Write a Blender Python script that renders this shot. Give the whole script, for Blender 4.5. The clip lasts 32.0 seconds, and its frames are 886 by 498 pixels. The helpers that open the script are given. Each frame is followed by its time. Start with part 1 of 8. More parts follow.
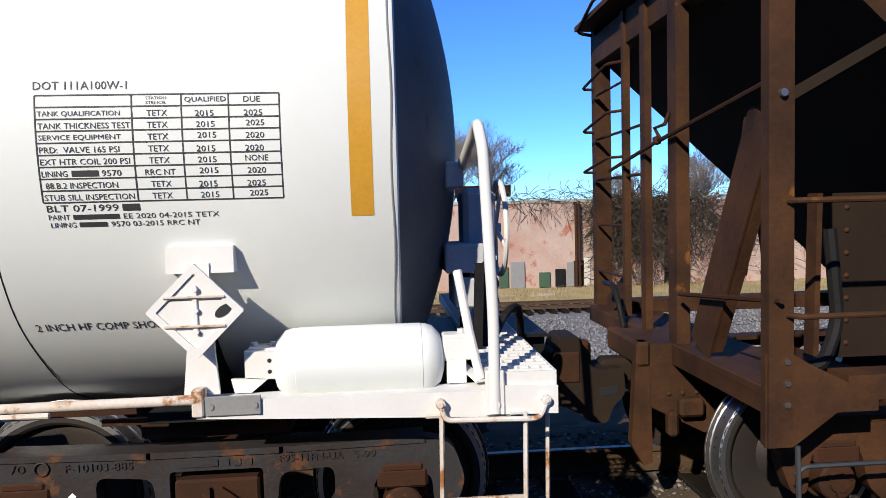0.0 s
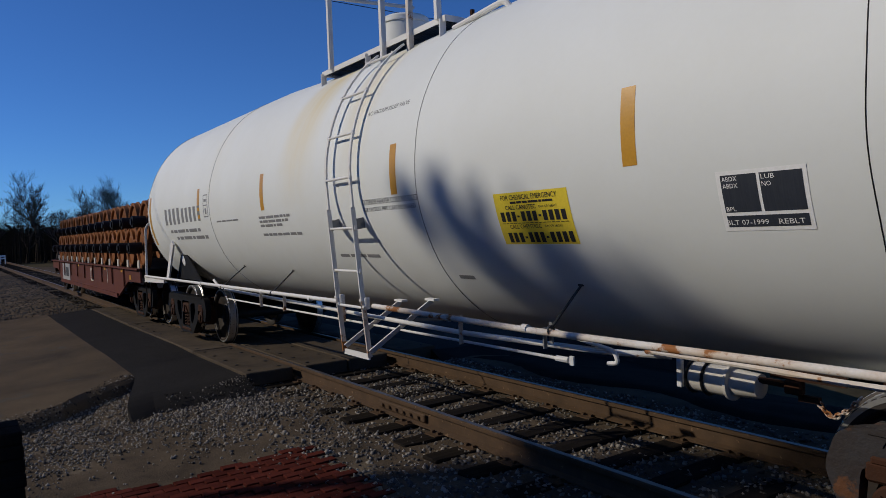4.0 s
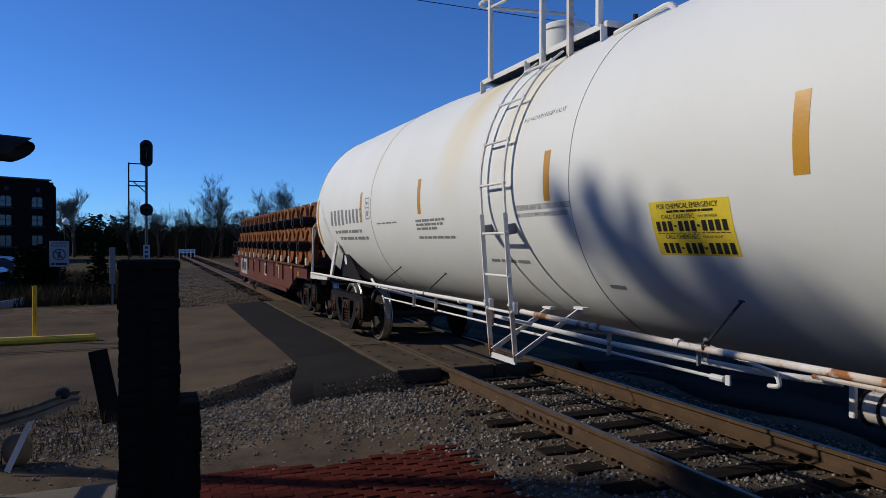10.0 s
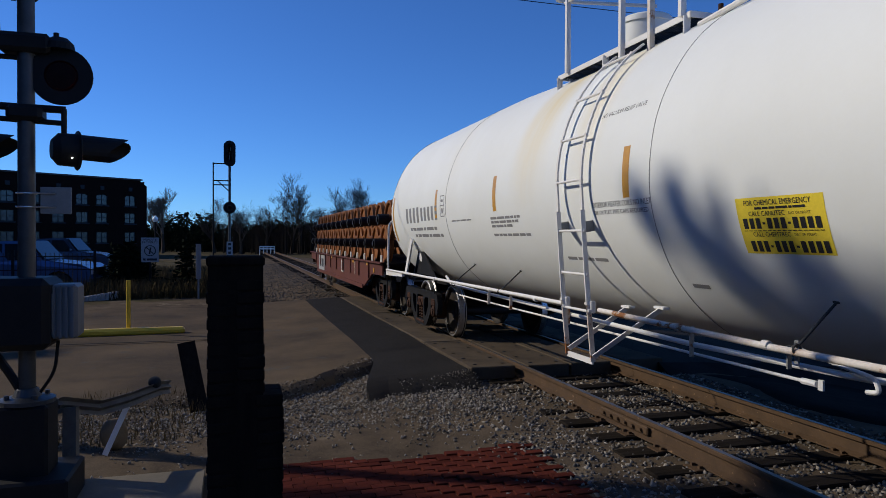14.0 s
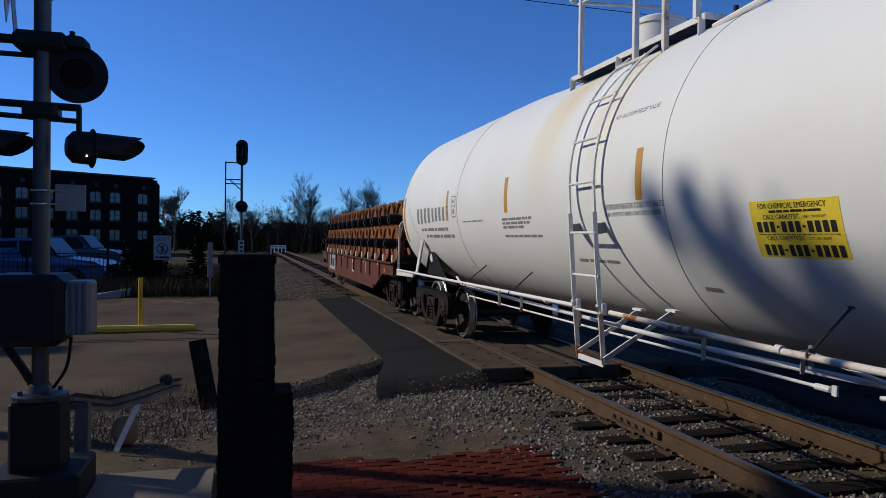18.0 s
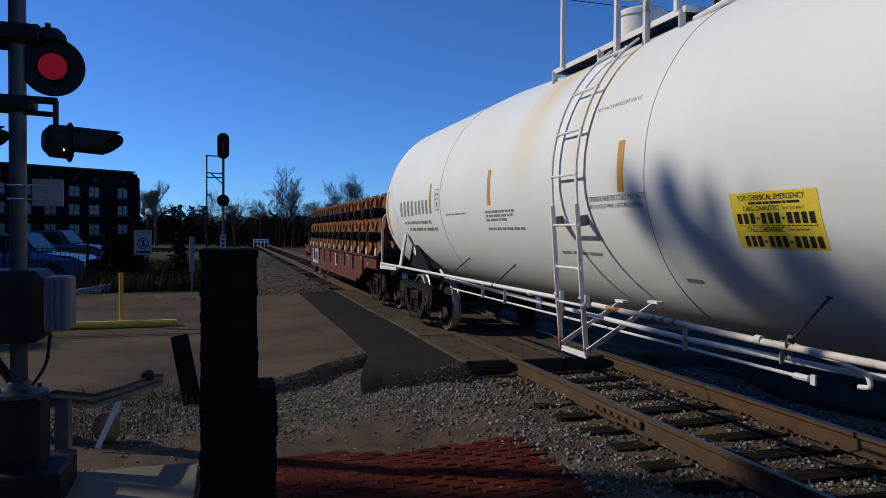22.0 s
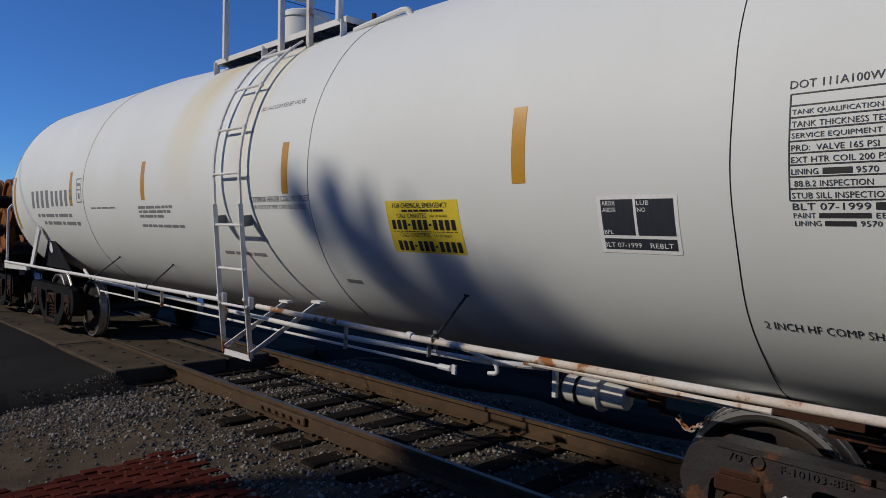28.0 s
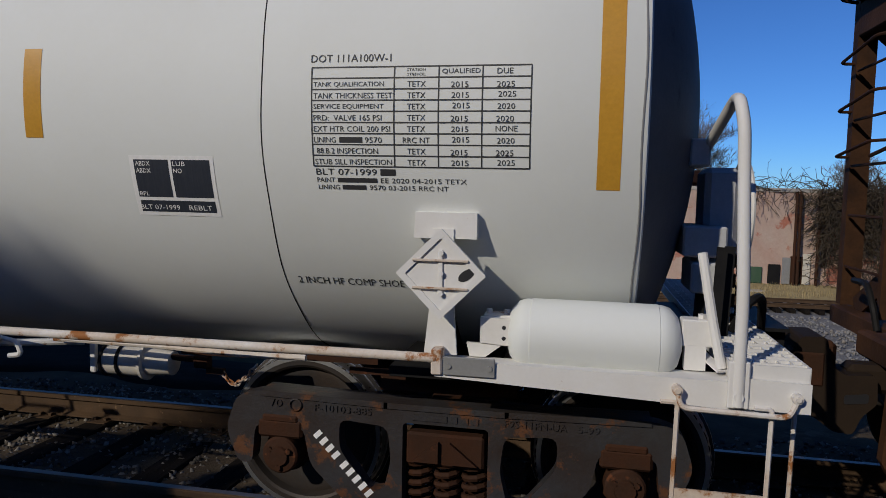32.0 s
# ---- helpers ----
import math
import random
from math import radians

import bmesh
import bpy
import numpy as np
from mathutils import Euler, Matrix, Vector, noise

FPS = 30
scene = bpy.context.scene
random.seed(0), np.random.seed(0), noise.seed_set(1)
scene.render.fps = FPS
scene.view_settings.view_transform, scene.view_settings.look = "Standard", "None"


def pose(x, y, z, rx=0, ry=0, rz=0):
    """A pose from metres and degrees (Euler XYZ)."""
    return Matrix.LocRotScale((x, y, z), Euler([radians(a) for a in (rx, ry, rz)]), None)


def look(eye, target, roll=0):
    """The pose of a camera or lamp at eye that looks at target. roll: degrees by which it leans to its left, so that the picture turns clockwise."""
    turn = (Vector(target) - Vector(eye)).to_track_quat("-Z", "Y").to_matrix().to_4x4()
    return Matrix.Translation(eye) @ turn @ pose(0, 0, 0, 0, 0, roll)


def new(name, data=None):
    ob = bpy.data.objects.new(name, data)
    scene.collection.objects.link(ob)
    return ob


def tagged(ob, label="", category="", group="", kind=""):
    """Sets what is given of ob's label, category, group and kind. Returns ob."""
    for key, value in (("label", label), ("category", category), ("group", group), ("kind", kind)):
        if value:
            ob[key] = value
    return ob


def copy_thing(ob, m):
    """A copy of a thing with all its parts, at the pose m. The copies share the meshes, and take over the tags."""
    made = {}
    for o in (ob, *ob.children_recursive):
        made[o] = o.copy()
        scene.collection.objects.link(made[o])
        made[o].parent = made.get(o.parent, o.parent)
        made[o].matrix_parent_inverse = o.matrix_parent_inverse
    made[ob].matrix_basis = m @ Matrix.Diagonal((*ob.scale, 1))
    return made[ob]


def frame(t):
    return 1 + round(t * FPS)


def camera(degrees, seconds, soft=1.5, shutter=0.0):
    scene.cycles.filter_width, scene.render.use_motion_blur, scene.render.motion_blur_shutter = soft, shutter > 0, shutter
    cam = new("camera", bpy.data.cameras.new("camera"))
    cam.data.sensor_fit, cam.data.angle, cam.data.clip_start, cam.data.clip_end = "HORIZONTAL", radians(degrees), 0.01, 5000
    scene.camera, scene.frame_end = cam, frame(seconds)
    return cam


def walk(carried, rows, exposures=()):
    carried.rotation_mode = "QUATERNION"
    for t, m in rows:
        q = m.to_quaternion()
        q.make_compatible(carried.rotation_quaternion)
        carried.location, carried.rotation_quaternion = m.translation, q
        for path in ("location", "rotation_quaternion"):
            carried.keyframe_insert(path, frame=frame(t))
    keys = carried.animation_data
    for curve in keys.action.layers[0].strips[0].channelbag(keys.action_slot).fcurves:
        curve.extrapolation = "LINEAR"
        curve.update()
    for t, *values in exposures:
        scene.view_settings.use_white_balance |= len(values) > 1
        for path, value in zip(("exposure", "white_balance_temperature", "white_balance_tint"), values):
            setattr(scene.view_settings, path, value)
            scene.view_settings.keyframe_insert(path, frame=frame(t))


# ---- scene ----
cam = camera(64.86, 32.0, soft=0.75)
# world: x along the track, y across it, z up from the rail tops, track centre on y = 0
PATH = [
    (0, pose(3.506, -4.540, 1.910, 86.71, 1.45, -4.50)),
    (0.5, pose(3.512, -4.535, 1.910, 87.21, 2.10, 4.61)),
    (1, pose(3.470, -4.542, 1.885, 87.34, 2.95, 19.95)),
    (1.5, pose(3.411, -4.575, 1.850, 88.24, 3.19, 29.89)),
    (2, pose(3.327, -4.588, 1.803, 88.87, 2.54, 35.67)),
    (2.5, pose(3.261, -4.588, 1.766, 89.89, 2.45, 42.54)),
    (3, pose(3.216, -4.595, 1.765, 89.96, 2.35, 47.19)),
    (3.5, pose(3.160, -4.598, 1.761, 89.78, 3.05, 49.72)),
    (4, pose(3.139, -4.593, 1.780, 88.45, 2.12, 54.67)),
    (4.5, pose(3.126, -4.602, 1.774, 88.40, 0.95, 62.88)),
    (6.5, pose(3.182, -4.629, 1.745, 89.51, 1.08, 74.60)),
    (7, pose(3.195, -4.620, 1.747, 90.17, 0.93, 74.22)),
    (7.5, pose(3.198, -4.611, 1.744, 90.22, 0.89, 72.86)),
    (8, pose(3.200, -4.608, 1.746, 89.89, 0.59, 71.04)),
    (8.5, pose(3.199, -4.607, 1.739, 89.79, 0.22, 69.24)),
    (9, pose(3.187, -4.593, 1.743, 89.61, 0.15, 68.15)),
    (9.5, pose(3.183, -4.590, 1.743, 89.38, -0.03, 67.65)),
    (10, pose(3.186, -4.590, 1.745, 89.44, -0.13, 67.27)),
    (10.5, pose(3.190, -4.590, 1.743, 88.70, -0.24, 67.06)),
    (11, pose(3.185, -4.590, 1.741, 88.75, 0.12, 67.72)),
    (11.5, pose(3.178, -4.594, 1.741, 88.79, 0.10, 69.10)),
    (12, pose(3.182, -4.607, 1.741, 88.86, 0.19, 70.32)),
    (12.5, pose(3.177, -4.609, 1.746, 88.94, -0.01, 71.80)),
    (13, pose(3.170, -4.606, 1.740, 89.04, -0.23, 73.14)),
    (13.5, pose(3.177, -4.615, 1.745, 89.23, -0.26, 73.36)),
    (15.5, pose(3.178, -4.613, 1.738, 89.01, -0.22, 72.77)),
    (16, pose(3.173, -4.611, 1.743, 89.15, -0.31, 73.08)),
    (16.5, pose(3.171, -4.615, 1.742, 89.23, -0.55, 74.15)),
    (17, pose(3.180, -4.624, 1.744, 89.33, -0.58, 74.75)),
    (17.5, pose(3.177, -4.624, 1.743, 89.35, -0.64, 74.68)),
    (18, pose(3.171, -4.618, 1.743, 89.26, -0.80, 74.13)),
    (18.5, pose(3.174, -4.621, 1.741, 89.17, -0.79, 73.78)),
    (19, pose(3.172, -4.614, 1.743, 89.41, -0.74, 73.38)),
    (19.5, pose(3.173, -4.614, 1.744, 89.47, -0.72, 73.11)),
    (20, pose(3.172, -4.614, 1.742, 89.47, -0.68, 73.32)),
    (20.5, pose(3.175, -4.615, 1.743, 89.54, -0.48, 73.55)),
    (21, pose(3.175, -4.613, 1.745, 89.37, -0.50, 72.96)),
    (21.5, pose(3.171, -4.613, 1.744, 89.12, -0.54, 72.70)),
    (22, pose(3.169, -4.614, 1.745, 88.69, -0.48, 72.78)),
    (22.5, pose(3.165, -4.611, 1.743, 88.58, -0.59, 72.71)),
    (23, pose(3.163, -4.611, 1.739, 88.56, -0.52, 72.71)),
    (23.5, pose(3.166, -4.610, 1.741, 88.59, -0.32, 72.66)),
    (24, pose(3.165, -4.613, 1.742, 88.76, -0.26, 72.23)),
    (24.5, pose(3.164, -4.608, 1.744, 88.82, -0.24, 71.83)),
    (26.5, pose(3.149, -4.605, 1.833, 88.23, -0.68, 58.55)),
    (27, pose(3.154, -4.614, 1.842, 88.14, -0.51, 54.58)),
    (27.5, pose(3.155, -4.604, 1.836, 88.27, -0.75, 50.08)),
    (28, pose(3.160, -4.594, 1.827, 88.38, -1.09, 45.84)),
    (28.5, pose(3.198, -4.604, 1.813, 88.23, -1.61, 40.69)),
    (29, pose(3.229, -4.572, 1.822, 87.62, -1.83, 33.05)),
    (29.5, pose(3.262, -4.556, 1.845, 86.93, -1.27, 27.45)),
    (30, pose(3.272, -4.564, 1.870, 86.15, -1.71, 20.68)),
    (30.5, pose(3.282, -4.569, 1.892, 86.21, -1.54, 14.96)),
    (31, pose(3.291, -4.563, 1.893, 85.60, -1.94, 11.60)),
    (31.5, pose(3.295, -4.557, 1.880, 84.64, -1.47, 10.96)),
    (32, pose(3.292, -4.554, 1.880, 85.11, -1.14, 11.37)),
]
EXPO = [(0, 0.78), (0.5, 0.42), (1.0, -0.28), (4.0, -0.36), (6.5, 0.0), (24.5, 0.02), (27.0, -0.05), (28.0, -0.30), (30.0, -0.26), (31.0, -0.36), (32.0, -0.42)]
walk(cam, PATH, EXPO)

# light: a clear winter sky and a low sun behind and left of the camera
SUN_DIR = Vector((-0.61, -1.0, 0.68)).normalized()
world = bpy.data.worlds.new("sky")
scene.world = world
world.use_nodes = True
wn = world.node_tree.nodes
sky = wn.new("ShaderNodeTexSky")
sky.sky_type, sky.sun_disc = "NISHITA", False
sky.sun_elevation = math.asin(SUN_DIR.z)
sky.sun_rotation = math.atan2(SUN_DIR.x, SUN_DIR.y)
sky.air_density, sky.dust_density, sky.ozone_density, sky.altitude = 1.0, 0.0, 4.0, 2000
tint = wn.new("ShaderNodeMix")
tint.data_type, tint.blend_type = "RGBA", "MULTIPLY"
tint.inputs[0].default_value = 1.0
tint.inputs[7].default_value = (0.465, 0.845, 1.39, 1)
world.node_tree.links.new(sky.outputs[0], tint.inputs[6])
world.node_tree.links.new(tint.outputs[2], wn["Background"].inputs[0])
wn["Background"].inputs[1].default_value = 0.088
sun_data = bpy.data.lights.new("sun", "SUN")
sun_data.energy, sun_data.angle, sun_data.color = 3.1, radians(0.6), (1.0, 0.92, 0.79)
sun = new("sun", sun_data)
sun.matrix_world = look((0, 0, 60), Vector((0, 0, 60)) - SUN_DIR)
scene.view_settings.exposure = 0.0


# ---- materials ----
def material(name, base, second=None, rough=0.6, metal=0.0, scale=6.0, amount=0.5, bump=0.15, fine=60.0, streak=None,
             spots=None, spot_scale=3.0, spot_cut=0.62, per=0.0, spec=None, grain_amt=0.12):
    """A surface with two scales of variation: a second colour in soft clouds, fine grain in relief, spots of wear,
    and per-object brightness."""
    m = bpy.data.materials.new(name)
    m.use_nodes = True
    nt = m.node_tree
    n, ln = nt.nodes, nt.links
    b = n["Principled BSDF"]
    b.inputs["Roughness"].default_value = rough
    b.inputs["Metallic"].default_value = metal
    b.inputs["Specular IOR Level"].default_value = spec if spec is not None else (0.02 if rough >= 0.78 else 0.12 if rough >= 0.6 else 0.4)
    tc = n.new("ShaderNodeTexCoord")
    mp = n.new("ShaderNodeMapping")
    if streak:
        mp.inputs["Scale"].default_value = streak
    ln.new(tc.outputs["Object"], mp.inputs["Vector"])
    big = n.new("ShaderNodeTexNoise")
    big.inputs["Scale"].default_value, big.inputs["Detail"].default_value, big.inputs["Roughness"].default_value = scale, 6, 0.65
    ln.new(mp.outputs[0], big.inputs["Vector"])
    ramp = n.new("ShaderNodeValToRGB")
    ramp.color_ramp.elements[0].position, ramp.color_ramp.elements[1].position = 0.35, 0.68
    ln.new(big.outputs["Fac"], ramp.inputs[0])
    mix = n.new("ShaderNodeMix")
    mix.data_type = "RGBA"
    mix.inputs[6].default_value = (*base, 1)
    mix.inputs[7].default_value = (*(second or tuple(c * 0.7 for c in base)), 1)
    mul = n.new("ShaderNodeMath")
    mul.operation = "MULTIPLY"
    mul.inputs[1].default_value = amount
    ln.new(ramp.outputs[0], mul.inputs[0])
    ln.new(mul.outputs[0], mix.inputs[0])
    col = mix.outputs[2]
    grain = n.new("ShaderNodeTexNoise")
    grain.inputs["Scale"].default_value, grain.inputs["Detail"].default_value = fine, 4
    ln.new(tc.outputs["Object"], grain.inputs["Vector"])
    if spots:
        sp = n.new("ShaderNodeTexNoise")
        sp.inputs["Scale"].default_value, sp.inputs["Detail"].default_value, sp.inputs["Roughness"].default_value = spot_scale, 8, 0.7
        ln.new(tc.outputs["Object"], sp.inputs["Vector"])
        r2 = n.new("ShaderNodeValToRGB")
        r2.color_ramp.elements[0].position, r2.color_ramp.elements[1].position = spot_cut, spot_cut + 0.06
        ln.new(sp.outputs["Fac"], r2.inputs[0])
        m2 = n.new("ShaderNodeMix")
        m2.data_type = "RGBA"
        ln.new(r2.outputs[0], m2.inputs[0])
        ln.new(col, m2.inputs[6])
        m2.inputs[7].default_value = (*spots, 1)
        col = m2.outputs[2]
    hs = n.new("ShaderNodeHueSaturation")
    ln.new(col, hs.inputs["Color"])
    val = n.new("ShaderNodeMapRange")
    val.inputs[3].default_value, val.inputs[4].default_value = 1 - grain_amt, 1 + grain_amt
    ln.new(grain.outputs["Fac"], val.inputs[0])
    v = val.outputs[0]
    if per:
        oi = n.new("ShaderNodeObjectInfo")
        mr = n.new("ShaderNodeMapRange")
        mr.inputs[3].default_value, mr.inputs[4].default_value = 1 - per, 1 + per
        ln.new(oi.outputs["Random"], mr.inputs[0])
        mm = n.new("ShaderNodeMath")
        mm.operation = "MULTIPLY"
        ln.new(v, mm.inputs[0])
        ln.new(mr.outputs[0], mm.inputs[1])
        v = mm.outputs[0]
    ln.new(v, hs.inputs["Value"])
    ln.new(hs.outputs[0], b.inputs["Base Color"])
    if bump:
        bp = n.new("ShaderNodeBump")
        bp.inputs["Strength"].default_value, bp.inputs["Distance"].default_value = bump, 0.01
        ln.new(grain.outputs["Fac"], bp.inputs["Height"])
        ln.new(bp.outputs[0], b.inputs["Normal"])
    return m


def plain(name, base, rough=0.5, metal=0.0, spec=0.5):
    m = bpy.data.materials.new(name)
    m.use_nodes = True
    b = m.node_tree.nodes["Principled BSDF"]
    b.inputs["Base Color"].default_value = (*base, 1)
    b.inputs["Roughness"].default_value, b.inputs["Metallic"].default_value = rough, metal
    b.inputs["Specular IOR Level"].default_value = spec
    return m


def glowing(name, base, strength):
    m = plain(name, base, 0.4)
    b = m.node_tree.nodes["Principled BSDF"]
    b.inputs["Emission Color"].default_value = (*base, 1)
    b.inputs["Emission Strength"].default_value = strength
    return m


RUST = (0.055, 0.022, 0.011)
M = {
    "tank_white": material("tank_white", (0.765, 0.785, 0.755), (0.685, 0.695, 0.65), 0.58, scale=0.8, amount=0.5, bump=0.004, fine=35, spec=0.25, grain_amt=0.012, spots=(0.45, 0.40, 0.33), spot_scale=9, spot_cut=0.78),
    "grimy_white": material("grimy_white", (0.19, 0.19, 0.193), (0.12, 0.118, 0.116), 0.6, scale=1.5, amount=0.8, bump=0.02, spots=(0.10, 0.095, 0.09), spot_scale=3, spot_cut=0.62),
    "white_steel": material("white_steel", (0.76, 0.75, 0.72), (0.62, 0.58, 0.52), 0.55, scale=3, amount=0.4, bump=0.03, spec=0.25, grain_amt=0.03, spots=(0.33, 0.14, 0.05), spot_scale=5, spot_cut=0.66),
    "rusty_white": material("rusty_white", (0.72, 0.69, 0.64), (0.52, 0.36, 0.22), 0.65, scale=2.5, amount=0.85, bump=0.12, spots=(0.32, 0.13, 0.045), spot_scale=5, spot_cut=0.55),
    "grey_plate": material("grey_plate", (0.26, 0.26, 0.25), (0.19, 0.19, 0.19), 0.5, scale=10, bump=0.05),
    "black_steel": material("black_steel", (0.01, 0.01, 0.011), (0.022, 0.02, 0.018), 0.6, scale=5, amount=0.6, bump=0.1),
    "truck_iron": material("truck_iron", (0.040, 0.040, 0.043), (0.030, 0.017, 0.011), 0.5, metal=0.1, scale=3.0, amount=0.8, bump=0.25, fine=45, spots=(0.12, 0.05, 0.022), spot_scale=5, spot_cut=0.56),
    "rust_iron": material("rust_iron", RUST, (0.035, 0.02, 0.013), 0.75, scale=5, amount=0.8, bump=0.25, spots=(0.12, 0.042, 0.018), spot_scale=9, spot_cut=0.62),
    "wheel_steel": material("wheel_steel", (0.035, 0.033, 0.032), (0.055, 0.036, 0.024), 0.55, metal=0.4, scale=4, amount=0.7, bump=0.12),
    "bright_steel": material("bright_steel", (0.70, 0.70, 0.70), (0.55, 0.53, 0.50), 0.38, metal=1.0, scale=12, amount=0.5, bump=0.03),
    "rail_rust": material("rail_rust", (0.1, 0.062, 0.036), (0.06, 0.04, 0.026), 0.7, metal=0.1, scale=4, amount=0.8, bump=0.2, spots=(0.22, 0.14, 0.08), spot_scale=14, spot_cut=0.62),
    "hopper_rust": material("hopper_rust", (0.080, 0.036, 0.016), (0.025, 0.014, 0.010), 0.7, scale=1.9, amount=0.95, bump=0.3, fine=40, grain_amt=0.22, spots=(0.20, 0.08, 0.022), spot_scale=2.2, spot_cut=0.64),
    # darker hopper brown; slope sheet and coupler hold their shade in it
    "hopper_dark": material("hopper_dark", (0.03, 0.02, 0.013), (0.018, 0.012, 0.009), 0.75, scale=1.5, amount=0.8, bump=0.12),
    "flat_red": material("flat_red", (0.135, 0.046, 0.032), (0.085, 0.033, 0.024), 0.6, scale=1.2, amount=0.7, bump=0.1, spots=(0.10, 0.05, 0.03), spot_scale=5, spot_cut=0.64),
    "cast_rust": material("cast_rust", (0.26, 0.098, 0.03), (0.13, 0.05, 0.019), 0.65, scale=2, amount=0.7, bump=0.12, per=0.25),
    "orange_tape": material("orange_tape", (0.58, 0.30, 0.035), (0.50, 0.25, 0.03), 0.35, scale=14, amount=0.5, bump=0.05),
    "yellow_label": material("yellow_label", (0.80, 0.62, 0.05), (0.74, 0.55, 0.06), 0.4, scale=3, amount=0.4, bump=0.02),
    "black_paint": plain("black_paint", (0.018, 0.018, 0.02), 0.5),
    "stencil_black": plain("stencil_black", (0.03, 0.03, 0.032), 0.6),
    "stencil_dark": material("stencil_dark", (0.07, 0.07, 0.07), (0.04, 0.04, 0.04), 0.6, scale=12, bump=0.05),
    "seam_grey": plain("seam_grey", (0.34, 0.34, 0.33), 0.6),
    "stencil_grey": plain("stencil_grey", (0.22, 0.22, 0.22), 0.6),
    "label_blue": material("label_blue", (0.028, 0.034, 0.048), (0.045, 0.05, 0.06), 0.45, scale=20, streak=(6, 1, 0.4), amount=0.8, bump=0.02),
    "white_paint": material("white_paint", (0.86, 0.86, 0.84), (0.8, 0.79, 0.77), 0.5, scale=9, amount=0.4, bump=0.03),
    "ballast": material("ballast", (0.1, 0.095, 0.088), (0.06, 0.056, 0.05), 0.9, scale=5, amount=0.8, bump=0.6, fine=30),
    "stone": material("stone", (0.30, 0.272, 0.235), (0.125, 0.114, 0.098), 0.85, scale=6, amount=0.7, bump=0.3, fine=50),
    "stone_dark": material("stone_dark", (0.065, 0.059, 0.054), (0.135, 0.122, 0.108), 0.85, scale=6, amount=0.7, bump=0.3, fine=50),
    "stone_pale": material("stone_pale", (0.27, 0.265, 0.26), (0.16, 0.157, 0.152), 0.85, scale=6, amount=0.7, bump=0.3, fine=50),
    "gravel_far": material("gravel_far", (0.24, 0.232, 0.222), (0.13, 0.12, 0.107), 0.9, scale=14, amount=0.9, bump=0.5, fine=26),
    "tie_wood": material("tie_wood", (0.012, 0.01, 0.008), (0.026, 0.021, 0.017), 0.85, scale=3, streak=(6, 0.6, 6), amount=0.8, bump=0.5, fine=40),
    "asphalt": material("asphalt", (0.128, 0.094, 0.060), (0.056, 0.045, 0.035), 0.85, scale=0.45, amount=0.95, bump=0.7, fine=90, grain_amt=0.5, spots=(0.09, 0.08, 0.065), spot_scale=2.2, spot_cut=0.6),
    "asphalt_new": material("asphalt_new", (0.028, 0.026, 0.024), (0.02, 0.018, 0.017), 0.8, scale=1.4, amount=0.7, bump=0.6, fine=90, grain_amt=0.3),
    "dirt": material("dirt", (0.122, 0.092, 0.062), (0.05, 0.039, 0.029), 0.95, scale=1.6, amount=0.9, bump=0.7, fine=55, grain_amt=0.3, spots=(0.15, 0.118, 0.082), spot_scale=1.3, spot_cut=0.6),
    "concrete": material("concrete", (0.21, 0.182, 0.142), (0.13, 0.115, 0.09), 0.85, scale=1.1, amount=0.8, bump=0.25, fine=70, spots=(0.2, 0.18, 0.15), spot_scale=5, spot_cut=0.67),
    "panel": material("panel", (0.1, 0.078, 0.055), (0.055, 0.044, 0.034), 0.8, scale=2.2, amount=0.8, bump=0.35, fine=50, per=0.12),
    "brick_paver": material("brick_paver", (0.088, 0.02, 0.013), (0.042, 0.014, 0.01), 0.85, scale=10, amount=0.7, bump=0.3, per=0.28),
    "old_wall": material("old_wall", (0.50, 0.40, 0.33), (0.42, 0.25, 0.19), 0.9, scale=0.8, amount=0.9, bump=0.3, fine=30, spots=(0.40, 0.16, 0.11), spot_scale=2.4, spot_cut=0.56),
    "dry_grass": material("dry_grass", (0.10, 0.078, 0.042), (0.035, 0.032, 0.018), 0.95, scale=1.2, amount=0.9, bump=0.6, fine=14),
    "grass_blade": material("grass_blade", (0.12, 0.085, 0.042), (0.028, 0.028, 0.014), 0.9, scale=0.7, amount=0.9, bump=0),
    "straw": material("straw", (0.42, 0.33, 0.17), (0.28, 0.22, 0.11), 0.9, scale=0.7, amount=0.9, bump=0),
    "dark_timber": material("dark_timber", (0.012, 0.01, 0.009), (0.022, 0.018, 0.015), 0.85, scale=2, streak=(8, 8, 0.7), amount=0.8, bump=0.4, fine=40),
    "yellow_steel": material("yellow_steel", (0.62, 0.42, 0.03), (0.50, 0.32, 0.03), 0.5, scale=6, amount=0.5, bump=0.06, spots=(0.2, 0.13, 0.06), spot_scale=7, spot_cut=0.66),
    "galvanised": material("galvanised", (0.085, 0.088, 0.092), (0.05, 0.052, 0.055), 0.5, metal=0.5, scale=5, amount=0.7, bump=0.06),
    "grey_box": material("grey_box", (0.17, 0.178, 0.182), (0.12, 0.125, 0.128), 0.5, scale=4, amount=0.6, bump=0.05),
    "guard_steel": material("guard_steel", (0.16, 0.15, 0.135), (0.06, 0.055, 0.05), 0.55, metal=0.3, scale=4, amount=0.7, bump=0.1),
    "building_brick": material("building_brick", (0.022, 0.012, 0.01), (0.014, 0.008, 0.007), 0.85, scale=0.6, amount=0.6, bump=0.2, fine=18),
    "stone_trim": material("stone_trim", (0.42, 0.39, 0.34), (0.34, 0.31, 0.28), 0.8, scale=2, amount=0.5, bump=0.1),
